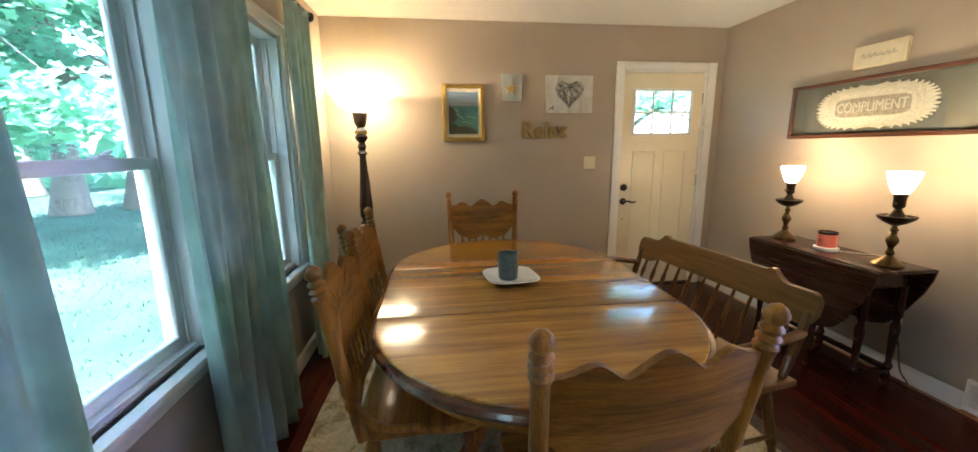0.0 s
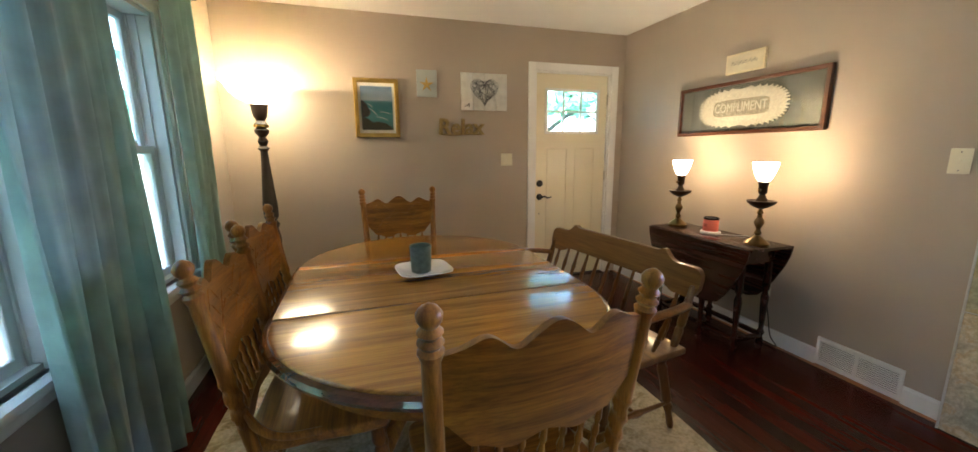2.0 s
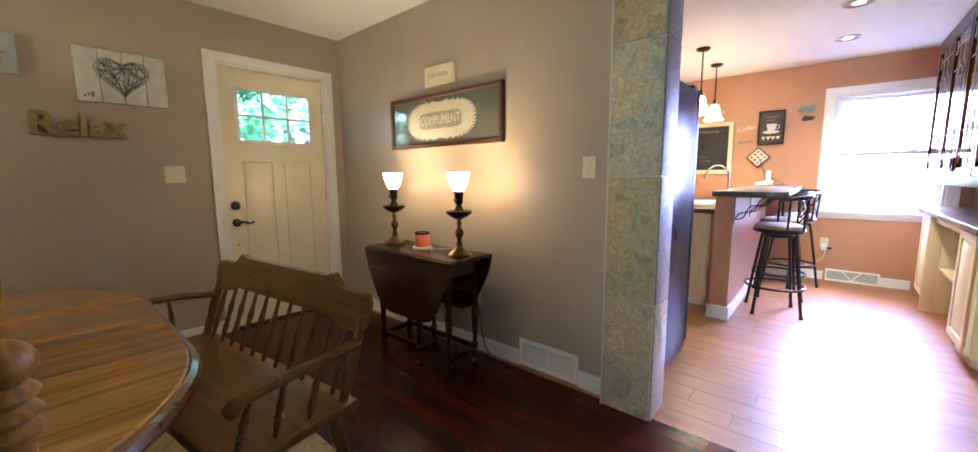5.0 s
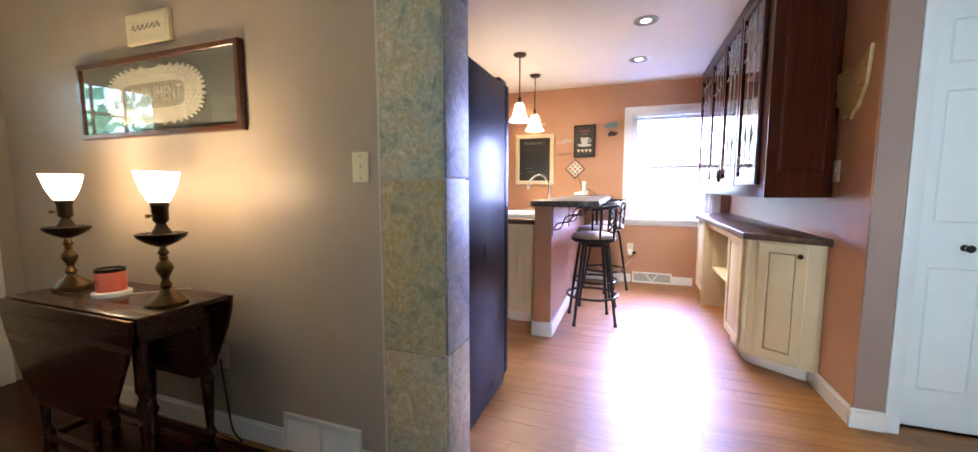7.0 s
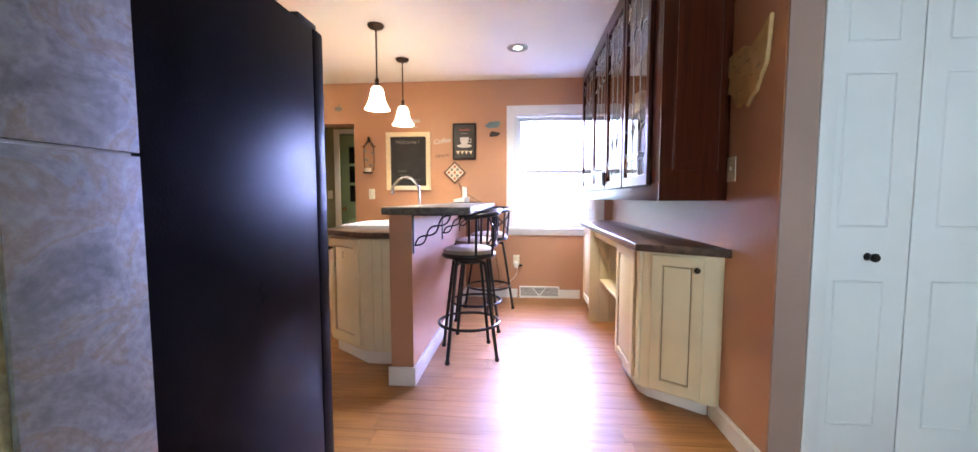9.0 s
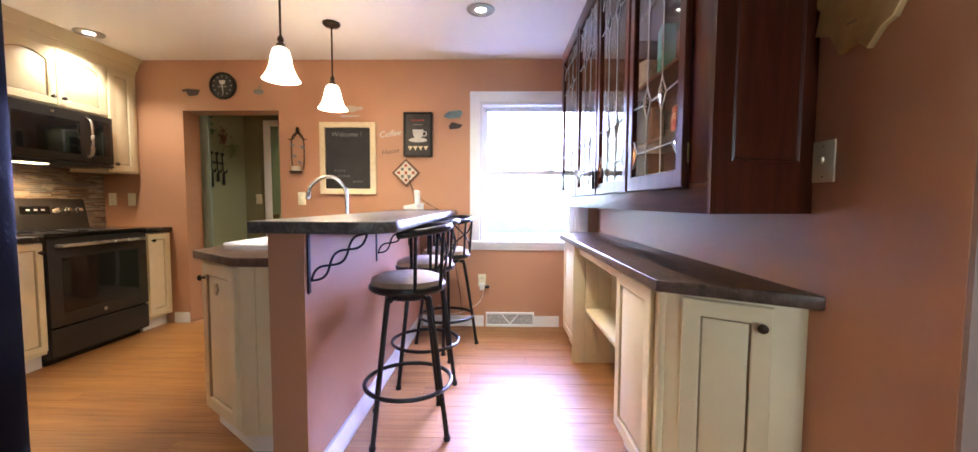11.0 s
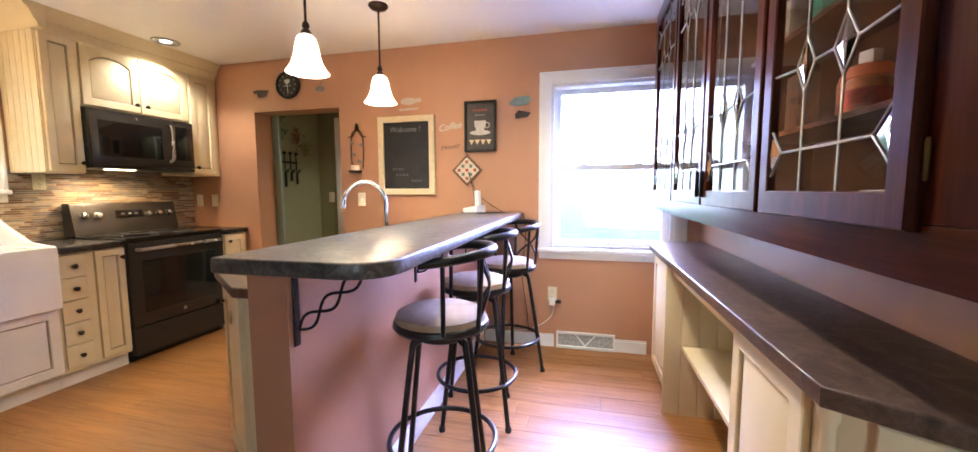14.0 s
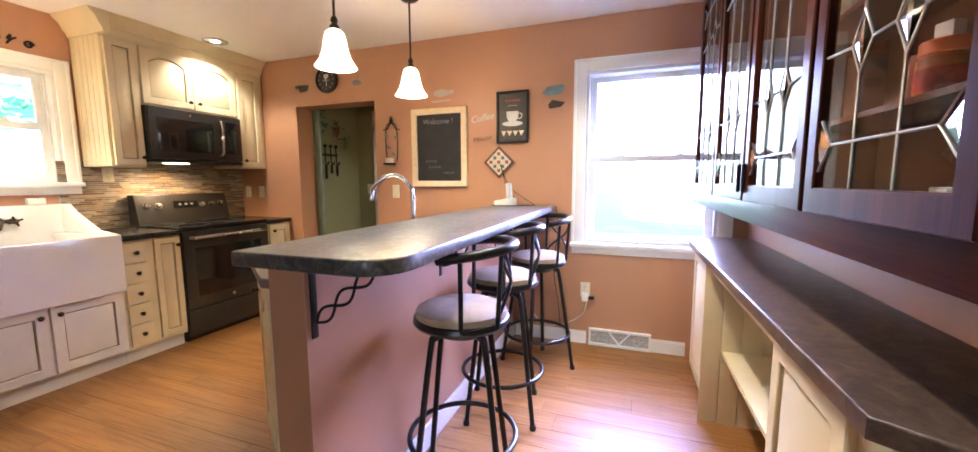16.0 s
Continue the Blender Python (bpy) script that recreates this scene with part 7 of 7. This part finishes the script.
framed("framed_crochet", "dark wood frame with ecru crochet reading COMPLIMENT", "picture", EASTW(2.148, 1.611), 1.14, 0.375, 0.026, 0.03, wood("brown_frame_wood", (0.05, 0.015, 0.007), (0.13, 0.045, 0.02), 0, 0.3, 20, coat=0.2), crochet)
sg = thing("small_sign", "small cream plaque with fine script on the wall", "sign")
sg.matrix_world = EASTW(2.15, 1.915) @ pose(0, 0, 0, 0, 0, 0)
part("board", box(B(), -0.15, 0.15, -0.022, -0.001, -0.068, 0.068, 0.004), M_CREAMFRAME, sg)
part("face", box(B(), -0.138, 0.138, -0.0235, -0.0222, -0.056, 0.056), plain("cream_paper", (0.62, 0.55, 0.40), 0.7, scale=14, vary=0.08, bump=0.05), sg)
for k in range(6):
    part("script_stroke", tube(B(), bend([(-0.10 + 0.034 * k, -0.0242, -0.006), (-0.09 + 0.034 * k, -0.0242, 0.016), (-0.082 + 0.034 * k, -0.0242, -0.010), (-0.07 + 0.034 * k, -0.0242, 0.004)], 4), 0.0013, 4), M_GREYINK, sg)

# return-air grille
gr = thing("wall_vent", "white slatted return-air grille above the floor", "vent")
gr.matrix_world = EASTW(1.24, 0.095)
bm = B()
for q in ((-0.207, 0.207, 0.066, 0.086), (-0.207, 0.207, -0.086, -0.066), (-0.207, -0.19, -0.066, 0.066), (0.19, 0.207, -0.066, 0.066), (-0.006, 0.006, -0.066, 0.066)):
    box(bm, q[0], q[1], -0.016, -0.001, q[2], q[3], 0.002)
part("frame", bm, M_WHITE, gr)
part("backing", box(B(), -0.19, 0.19, -0.003, -0.001, -0.066, 0.066), M_DARK, gr)
for i in range(11):
    for a, b in ((-0.19, -0.006), (0.006, 0.19)):
        part("slat", shift(box(B(), a, b, -0.005, 0.004, -0.001, 0.001), pose(0, -0.009, -0.06 + 0.012 * i, 35)), M_WHITE, gr)

# ---- things on the kitchen walls ----
oh = thing("state_plaque", "carved pale wooden map plaque on the wall", "plaque")
oh.matrix_world = SOUTHW(4.016, 1.692) @ Matrix.Diagonal((0.88, 1, 0.88, 1))
mp_ = [(-0.185, 0.11), (-0.175, 0.02), (-0.15, -0.01), (-0.165, -0.08), (-0.11, -0.10), (-0.07, -0.17), (-0.02, -0.15), (0.02, -0.185), (0.06, -0.14), (0.09, -0.13), (0.13, -0.06), (0.165, -0.02), (0.175, 0.06), (0.185, 0.19), (0.12, 0.14), (0.07, 0.11), (0.03, 0.095), (-0.03, 0.125), (-0.08, 0.12)]
part("board", prism(B(), mp_, -0.02, -0.001, axis=1, bev=0.004), M_BAMBOO, oh)
rr_m = random.Random(3)
for k in range(16):
    x, z = rr_m.uniform(-0.13, 0.15), rr_m.uniform(-0.1, 0.08)
    part("burnt_mark", box(B(), x, x + rr_m.uniform(0.012, 0.035), -0.0212, -0.0200, z, z + 0.006), M_GLAZE, oh)
wall_plate(SOUTHW(4.127, 1.268), 0.075, "switch", "ivory light switch on the terracotta wall")
for y, z, k in ((3.30, 1.165, "switch"), (3.485, 1.165, "outlet"), (1.69, 1.18, "switch")):
    wall_plate(FARW(y, z), 0.072, k, "ivory wall plate on the terracotta wall")
ok_ = wall_plate(FARW(0.015, 0.43), 0.072, "outlet", "white outlet with a plugged-in adapter")
part("adapter", box(B(), -0.022, 0.022, -0.045, -0.0085, -0.085, -0.02, 0.006), M_WHITEPLASTIC, ok_)
part("plug", box(B(), 0.028, 0.07, -0.03, -0.003, -0.07, -0.045, 0.005), M_BLACKMETAL, ok_)
solo("adapter_cord", tube(B(), bend([(XF - 0.03, -0.0, 0.34), (XF - 0.04, 0.02, 0.26), (XF - 0.02, 0.10, 0.18), (XF - 0.03, 0.22, 0.13), (XF - 0.02, 0.33, 0.12), (XF - 0.02, 0.42, 0.2)], 6), 0.0028, 6), M_WHITEPLASTIC, "thin white cord along the wall", "cord")
wall_plate(NORTHK(5.48, 1.33), 0.072, "outlet", "ivory outlet on the mosaic splashback").matrix_world = pose(5.48, YK - 0.0105, 1.33)

kv = thing("floor_vent", "white wall register with a triangular pattern", "vent")
kv.matrix_world = FARW(-0.245, 0.075)
bm = B()
for q in ((-0.225, 0.225, 0.042, 0.058), (-0.225, 0.225, -0.074, -0.055), (-0.225, -0.21, -0.055, 0.042), (0.21, 0.225, -0.055, 0.042)):
    box(bm, q[0], q[1], -0.03, -0.001, q[2], q[3], 0.003)
part("frame", bm, M_WHITE, kv)
part("mesh", box(B(), -0.21, 0.21, -0.012, -0.008, -0.055, 0.042), plain("grey_mesh", (0.42, 0.42, 0.40), 0.5, scale=60, vary=0.3, bump=0.5), kv)
for s in (-1, 1):
    part("bar", tube(B(), [(0, -0.02, -0.05), (s * 0.075, -0.02, 0.04)], 0.006, 6), M_WHITE, kv)

# chalkboard
def slate_face(t, w, h):
    part("slate", box(B(), -w / 2, w / 2, -0.010, -0.003, -h / 2, h / 2), M_BLACKBOARD, t)
    part("chalk_writing", shift(letters("Welcome !", 0.062, 0.0004), pose(-0.01, -0.0108, h / 2 - 0.06)), M_CHALK, t)
    for zz, x0, x1 in ((-0.12, -0.13, -0.02), (-0.17, -0.10, 0.02), (-0.22, 0.04, 0.14)):
        for k in range(4):
            a = x0 + (x1 - x0) * k / 4
            part("chalk_stroke", box(B(), a, a + (x1 - x0) / 5.5, -0.0108, -0.0101, zz, zz + 0.018), plain("faint_chalk", (0.08, 0.08, 0.08), 0.9, scale=80, vary=0.5, bump=0), t)


framed("chalkboard", "chalkboard reading Welcome in a cream frame", "chalkboard", FARW(1.25, 1.55), 0.515, 0.655, 0.05, 0.028, M_CREAMFRAME, slate_face)


def coffee_art(t, w, h):
    part("print", box(B(), -w / 2, w / 2, -0.009, -0.003, -h / 2, h / 2), plain("dark_print", (0.03, 0.028, 0.027), 0.4, scale=20, vary=0.3, bump=0), t)
    cupp = [(-0.05, 0.045), (0.05, 0.045), (0.046, 0.0), (0.028, -0.035), (-0.028, -0.035), (-0.046, 0.0)]
    part("printed_cup", prism(B(), cupp, -0.0100, -0.0091, axis=1), M_PALEBOARD, t)
    part("printed_handle", tube(B(), bend([(0.048, -0.0095, 0.03), (0.075, -0.0095, 0.02), (0.07, -0.0095, -0.01), (0.04, -0.0095, -0.012)], 5), 0.004, 5), M_PALEBOARD, t)
    part("printed_saucer", prism(B(), [(0.085 * math.cos(i * math.pi / 12), -0.05 + 0.02 * math.sin(i * math.pi / 12)) for i in range(24)], -0.0099, -0.0091, axis=1), M_PALEBOARD, t)
    for k in range(4):
        x = -0.072 + 0.048 * k
        part("printed_triangle", prism(B(), [(x - 0.022, -0.105), (x + 0.022, -0.105), (x, -0.145)], -0.0099, -0.0091, axis=1), M_CREAMFRAME, t)
    for k in range(5):
        part("printed_caption", box(B(), -0.06 + 0.025 * k, -0.042 + 0.025 * k, -0.0099, -0.0091, 0.12, 0.135), M_RED, t)
    part("printed_caption", box(B(), -0.04, 0.04, -0.0099, -0.0091, 0.085, 0.092), M_BRUSHGREY, t)


framed("coffee_picture", "black-framed print of a coffee cup", "picture", FARW(0.605, 1.768), 0.262, 0.40, 0.016, 0.025, M_BLACKMETAL, coffee_art)

tl = thing("diamond_trivet", "small red and cream patterned tile hung as a diamond", "wall tile")
tl.matrix_world = FARW(0.715, 1.42) @ pose(0, 0, 0, 0, 45, 0)
part("frame", box(B(), -0.092, 0.092, -0.018, -0.001, -0.092, 0.092, 0.004), wood("brown_trivet_frame", (0.09, 0.03, 0.015), (0.18, 0.07, 0.03), 0, 0.4), tl)
part("tile", box(B(), -0.074, 0.074, -0.020, -0.0182, -0.074, 0.074, 0.001), plain("cream_glaze", (0.60, 0.54, 0.42), 0.25, scale=20, vary=0.06, bump=0), tl)
for i in range(3):
    for j in range(3):
        x, z = (i - 1) * 0.047, (j - 1) * 0.047
        m_ = M_RED if (i + j) % 2 == 0 else M_GREYINK
        part("painted_square", prism(B(), [(x - 0.018, z), (x, z - 0.018), (x + 0.018, z), (x, z + 0.018)], -0.0212, -0.0202, axis=1), m_, tl)

ck = thing("wall_clock", "round black wall clock with a pale cup motif", "clock")
ck.matrix_world = FARW(2.39, 2.205)
part("case", shift(lathe(B(), [(0.118, 0.0), (0.122, 0.012), (0.118, 0.03), (0.104, 0.034), (0.100, 0.022), (0, 0.022)], n=48), pose(0, -0.001, 0, 90)), M_BLACKMETAL, ck)
part("dial", shift(lathe(B(), [(0.099, 0.0225), (0.0, 0.0235)], n=40), pose(0, -0.001, 0, 90)), plain("black_dial", (0.02, 0.019, 0.018), 0.5, bump=0), ck)
for i in range(12):
    a = i * math.pi / 6
    part("hour_mark", shift(box(B(), -0.005, 0.005, -0.0265, -0.0245, 0.074, 0.090), pose(0, 0, 0, 0, math.degrees(a), 0)), M_BRUSHGREY, ck)
part("hour_hand", shift(box(B(), -0.003, 0.003, -0.0285, -0.027, -0.012, 0.05), pose(0, 0, 0, 0, 8, 0)), M_WHITEPLASTIC, ck)
part("minute_hand", shift(box(B(), -0.002, 0.002, -0.0300, -0.0288, -0.012, 0.075), pose(0, 0, 0, 0, 172, 0)), M_WHITEPLASTIC, ck)
part("printed_cup", prism(B(), [(-0.03, 0.045), (0.03, 0.045), (0.022, 0.012), (-0.022, 0.012)], -0.0262, -0.0245, axis=1), M_PALEBOARD, ck)
part("printed_word", box(B(), -0.04, 0.04, -0.0262, -0.0245, -0.016, -0.002), M_BRUSHGREY, ck)


def sticker(name, label, y, z, mat, pieces):
    t = thing(name, label, "wall sticker", group="cup stickers on the wall")
    t.matrix_world = FARW(y, z)
    for nm, poly in pieces:
        part(nm, prism(B(), poly, -0.0018, -0.0006, axis=1), mat, t)
    return t


def ell(cx, cz, rx, rz, n=20):
    return [(cx + rx * math.cos(2 * math.pi * i / n), cz + rz * math.sin(2 * math.pi * i / n)) for i in range(n)]


cup_ = [("cup", [(-0.06, 0.03), (0.075, 0.02), (0.05, -0.03), (-0.03, -0.04), (-0.05, -0.01)]), ("handle", [(-0.095, 0.02), (-0.062, 0.026), (-0.058, 0.004), (-0.085, -0.004)])]
sticker("cup_sticker", "dark grey cup sticker above the doorway", 2.69, 2.155, plain("dark_cup_print", (0.07, 0.055, 0.05), 0.6), cup_)
sticker("cup_sticker", "pale lattice cup sticker above the doorway", 2.07, 2.155, M_BRUSHGREY, [("cup", ell(0, 0, 0.05, 0.026, 8)), ("steam", [(-0.01, 0.03), (0.012, 0.034), (0.028, 0.07), (0.014, 0.06)])])
sticker("cup_sticker", "pale outlined cup sticker above the chalkboard", 1.225, 1.985, plain("pale_cup_print", (0.46, 0.40, 0.34), 0.6), [("cup", ell(0, 0.015, 0.075, 0.03, 16)), ("saucer", [(-0.10, -0.045), (0.09, -0.04), (0.07, -0.056), (-0.08, -0.06)]), ("handle", ell(0.09, 0.02, 0.025, 0.018, 10))])
sticker("cup_sticker", "teal cup sticker beside the window", 0.285, 1.945, M_TEAL, [("cup", [(-0.09, -0.01), (-0.04, 0.035), (0.07, 0.045), (0.09, 0.02), (0.06, -0.025), (-0.04, -0.035)])])
sticker("cup_sticker", "dark cup sticker beside the window", 0.265, 1.845, plain("brown_cup_print", (0.035, 0.022, 0.02), 0.6), [("cup", [(-0.06, 0.0), (-0.03, 0.035), (0.07, 0.012), (0.04, -0.02), (-0.05, -0.03)])])
ws = thing("coffee_lettering", "white script lettering reading Coffee House", "lettering")
ws.matrix_world = FARW(0.865, 1.70)
part("letters", shift(letters("Coffee", 0.075, 0.001, 0.3), pose(0.0, -0.002, 0.075, 0, -8, 0)), M_PALEBOARD, ws)
part("letters", shift(letters("House", 0.062, 0.001, 0.3), pose(0.0, -0.002, -0.085, 0, -8, 0)), plain("brown_lettering", (0.13, 0.07, 0.05), 0.6, bump=0), ws)

sn = thing("candle_sconce", "rusty scrolled iron sconce with a pale candle", "sconce")
sn.matrix_world = FARW(1.71, 1.41)
wire = lambda pts: tube(B(), bend(pts, 6), 0.005, 6)
part("frame_wire", wire([(-0.05, -0.02, 0.04), (-0.06, -0.02, 0.18), (-0.05, -0.02, 0.33), (0.0, -0.02, 0.37), (0.05, -0.02, 0.33), (0.06, -0.02, 0.18), (0.05, -0.02, 0.04)]), M_BRONZE, sn)
part("scroll", wire([(-0.085, -0.02, 0.31), (-0.04, -0.02, 0.32), (0.0, -0.02, 0.375), (0.04, -0.02, 0.32), (0.085, -0.02, 0.31)]), M_BRONZE, sn)
part("finial", lathe(B(), [(0.004, 0.36), (0.02, 0.385), (0.012, 0.40), (0.016, 0.41), (0.0, 0.43)], 0, -0.02, 12), M_BRONZE, sn)
for x, z in ((-0.03, 0.16), (0.045, 0.24), (0.02, 0.10), (-0.05, 0.26)):
    part("leaf", shift(prism(B(), ell(0, 0, 0.022, 0.014, 10), -0.004, 0.0, axis=1), pose(x, -0.022, z, 0, 30, 0)), M_BRUSHGREY, sn)
part("tray", lathe(B(), [(0.04, 0), (0.055, 0.005), (0.056, 0.02), (0.05, 0.02), (0.045, 0.008)], 0, -0.06, 24), M_BRONZE, sn)
part("candle", lathe(B(), [(0.036, 0.008), (0.037, 0.012), (0.037, 0.06), (0.033, 0.063), (0, 0.058)], 0, -0.06, 24), plain("ivory_wax", (0.62, 0.55, 0.45), 0.5, bump=0.05), sn)

# telephone on the bar
ph = thing("telephone", "white cordless telephone in its base on the bar", "telephone", (6.46, 0.615, 1.082), 65)
part("base", prism(B(), [(-0.07, 0.0), (0.07, 0.0), (0.07, 0.035), (-0.07, 0.06)], -0.055, 0.055, axis=1, bev=0.005), M_WHITEPLASTIC, ph)
part("handset", shift(box(B(), -0.022, 0.022, -0.016, 0.016, 0, 0.125, 0.008), pose(-0.035, -0.01, 0.05, -14, -8, 0)), M_WHITEPLASTIC, ph)
part("keypad", shift(box(B(), -0.015, 0.015, -0.0185, -0.016, 0.03, 0.085, 0.001), pose(-0.035, -0.01, 0.05, -14, -8, 0)), M_GREYINK, ph)
part("display", box(B(), 0.005, 0.055, -0.058, -0.055, 0.012, 0.03), M_BLACKGLASS, ph)
solo("loose_cable", tube(B(), bend([(6.50, 0.60, 1.09), (6.56, 0.66, 1.30), (6.60, 0.70, 1.40), (6.605, 0.62, 1.22), (6.58, 0.42, 1.086), (6.5, 0.40, 1.086), (6.40, 0.52, 1.086), (6.36, 0.68, 1.086), (6.48, 0.70, 1.086)], 7), 0.0028, 6), M_BLACKMETAL, "black telephone cord looped on the bar", "cord")
solo("bar_end_cord", tube(B(), bend([(6.60, 0.25, 1.08), (6.61, 0.23, 0.9), (6.605, 0.26, 0.6), (6.61, 0.22, 0.3), (6.60, 0.20, 0.12)], 6), 0.003, 6), M_BLACKMETAL, "dark cord hanging below the bar", "cord")

# scroll over the sink window
sc_ = thing("scroll_ornament", "black iron scroll ornament above the window", "ornament")
sc_.matrix_world = NORTHK(4.98, 2.20)
for s in (-1, 1):
    sp_ = [(s * (0.05 + 0.055 * f * math.cos(4.6 * f) + 0.05 * f), -0.012, 0.03 * math.sin(7.0 * f)) for f in [i / 20 for i in range(21)]]
    part("scroll", tube(B(), sp_, 0.006, 6), M_BLACKMETAL, sc_)
    curl = [(s * (0.15 + 0.026 * (1 - 0.6 * f) * math.cos(7.5 * f)), -0.012, -0.01 + 0.026 * (1 - 0.6 * f) * math.sin(7.5 * f)) for f in [i / 24 for i in range(25)]]
    part("curl", tube(B(), curl, 0.006, 6), M_BLACKMETAL, sc_)
part("boss", lathe(B(), [(0.0, -0.02), (0.02, -0.012), (0.024, 0), (0.02, 0.012), (0, 0.02)], 0, -0.014, 14), M_BLACKMETAL, sc_)
solo("soap_bottle", box(B(), -0.045, 0.045, -0.02, 0.02, 0, 0.045, 0.008), M_WHITEPLASTIC, "white sponge holder on the sink back", "sponge holder", at=pose(5.05, 3.523, 1.12))

# hanging things in the hall
hk = thing("hook_rack", "black iron hook rack on the olive wall", "hook rack")
hk.matrix_world = pose(7.05, 2.86, 1.56)
part("bar", box(B(), -0.20, 0.20, -0.012, -0.001, -0.012, 0.012, 0.002), M_BLACKMETAL, hk)
for i in range(5):
    x = -0.17 + 0.085 * i
    part("hook", tube(B(), bend([(x, -0.012, 0.08), (x, -0.016, 0.0), (x, -0.02, -0.08), (x, -0.05, -0.10), (x, -0.06, -0.07)], 5), 0.007, 6), M_BLACKMETAL, hk)
    part("hook_tip", lathe(B(), [(0, -0.02), (0.018, -0.008), (0.02, 0.01), (0, 0.022)], x, -0.016, 10, 0.095), M_BLACKMETAL, hk)
    part("hanging_key", box(B(), x - 0.012, x + 0.012, -0.03, -0.015, -0.20 - 0.03 * (i % 3), -0.10, 0.004), M_BLACKMETAL, hk)
rk = random.Random(12)
for (x, z, c, nm, s) in ((6.98, 1.93, (0.05, 0.11, 0.06), "green leafy wreath", 0.12), (7.22, 1.84, (0.16, 0.06, 0.03), "red-brown dried pepper bunch", 0.08), (7.36, 1.74, (0.16, 0.17, 0.05), "yellow-green dried herb bunch", 0.09)):
    bm = B()
    for _ in range(60):
        p = Vector((rk.gauss(0, s * 0.35), -0.025 + rk.gauss(0, 0.008), rk.gauss(0, s * 0.6)))
        q = p + Vector((rk.uniform(-0.03, 0.03), rk.uniform(-0.012, 0.0), rk.uniform(-0.03, 0.02)))
        turned(bm, p, q, [(0, 0.003), (0.5, 0.009), (1, 0.002)], 5)
    solo("dried_bunch", bm, plain(nm.replace(" ", "_").replace("-", "_"), c, 0.7, scale=30, vary=0.3), nm + " hung on the hall wall", "ornament", "stuff", at=pose(x, 2.852, z))
wall_plate(pose(7.62, 2.70, 1.18, 0, 0, -90), 0.072, "switch", "ivory light switch on the olive hall wall")

# ---- floors ----


def floor_boards(name, label, x0, x1, y0, y1, width, length, material, base_mat, gap, seed, skip=None):
    """Boards that run along y, each a part of its floor."""
    base = solo(name, box(B(), x0, x1, y0, y1, -0.08, -0.006), base_mat, label, "floor", "structure")
    r = random.Random(seed)
    shared = {}
    n = round((x1 - x0) / width)
    w = (x1 - x0) / n
    for i in range(n):
        y = y0 - r.random() * length
        while y < y1:
            a, b = max(y, y0), min(y + length, y1)
            y += length
            if b - a < 0.02:
                continue
            key = round(b - a, 3)
            if key not in shared:
                shared[key] = mesh_of(box(B(), -w / 2 + gap, w / 2 - gap, gap, key - gap, -0.008, 0.0), material, "board")
            ob = new("board", shared[key])
            ob.parent = base
            ob.matrix_world = Matrix.Translation((x0 + (i + 0.5) * w, a, 0))
    return base


floor_boards("floor", "dark cherry hardwood floor boards with a gloss finish", XW, 2.64, -2.70, YN, 0.083, 1.15, M_CHERRYFLOOR, M_DARK, 0.0006, 2)
floor_boards("floor_kitchen", "honey oak laminate floor boards", 2.64, XF, -2.70, YK, 0.148, 1.22, M_LAMINATE, plain("dark_joint", (0.10, 0.05, 0.025), 0.8), 0.0009, 3)
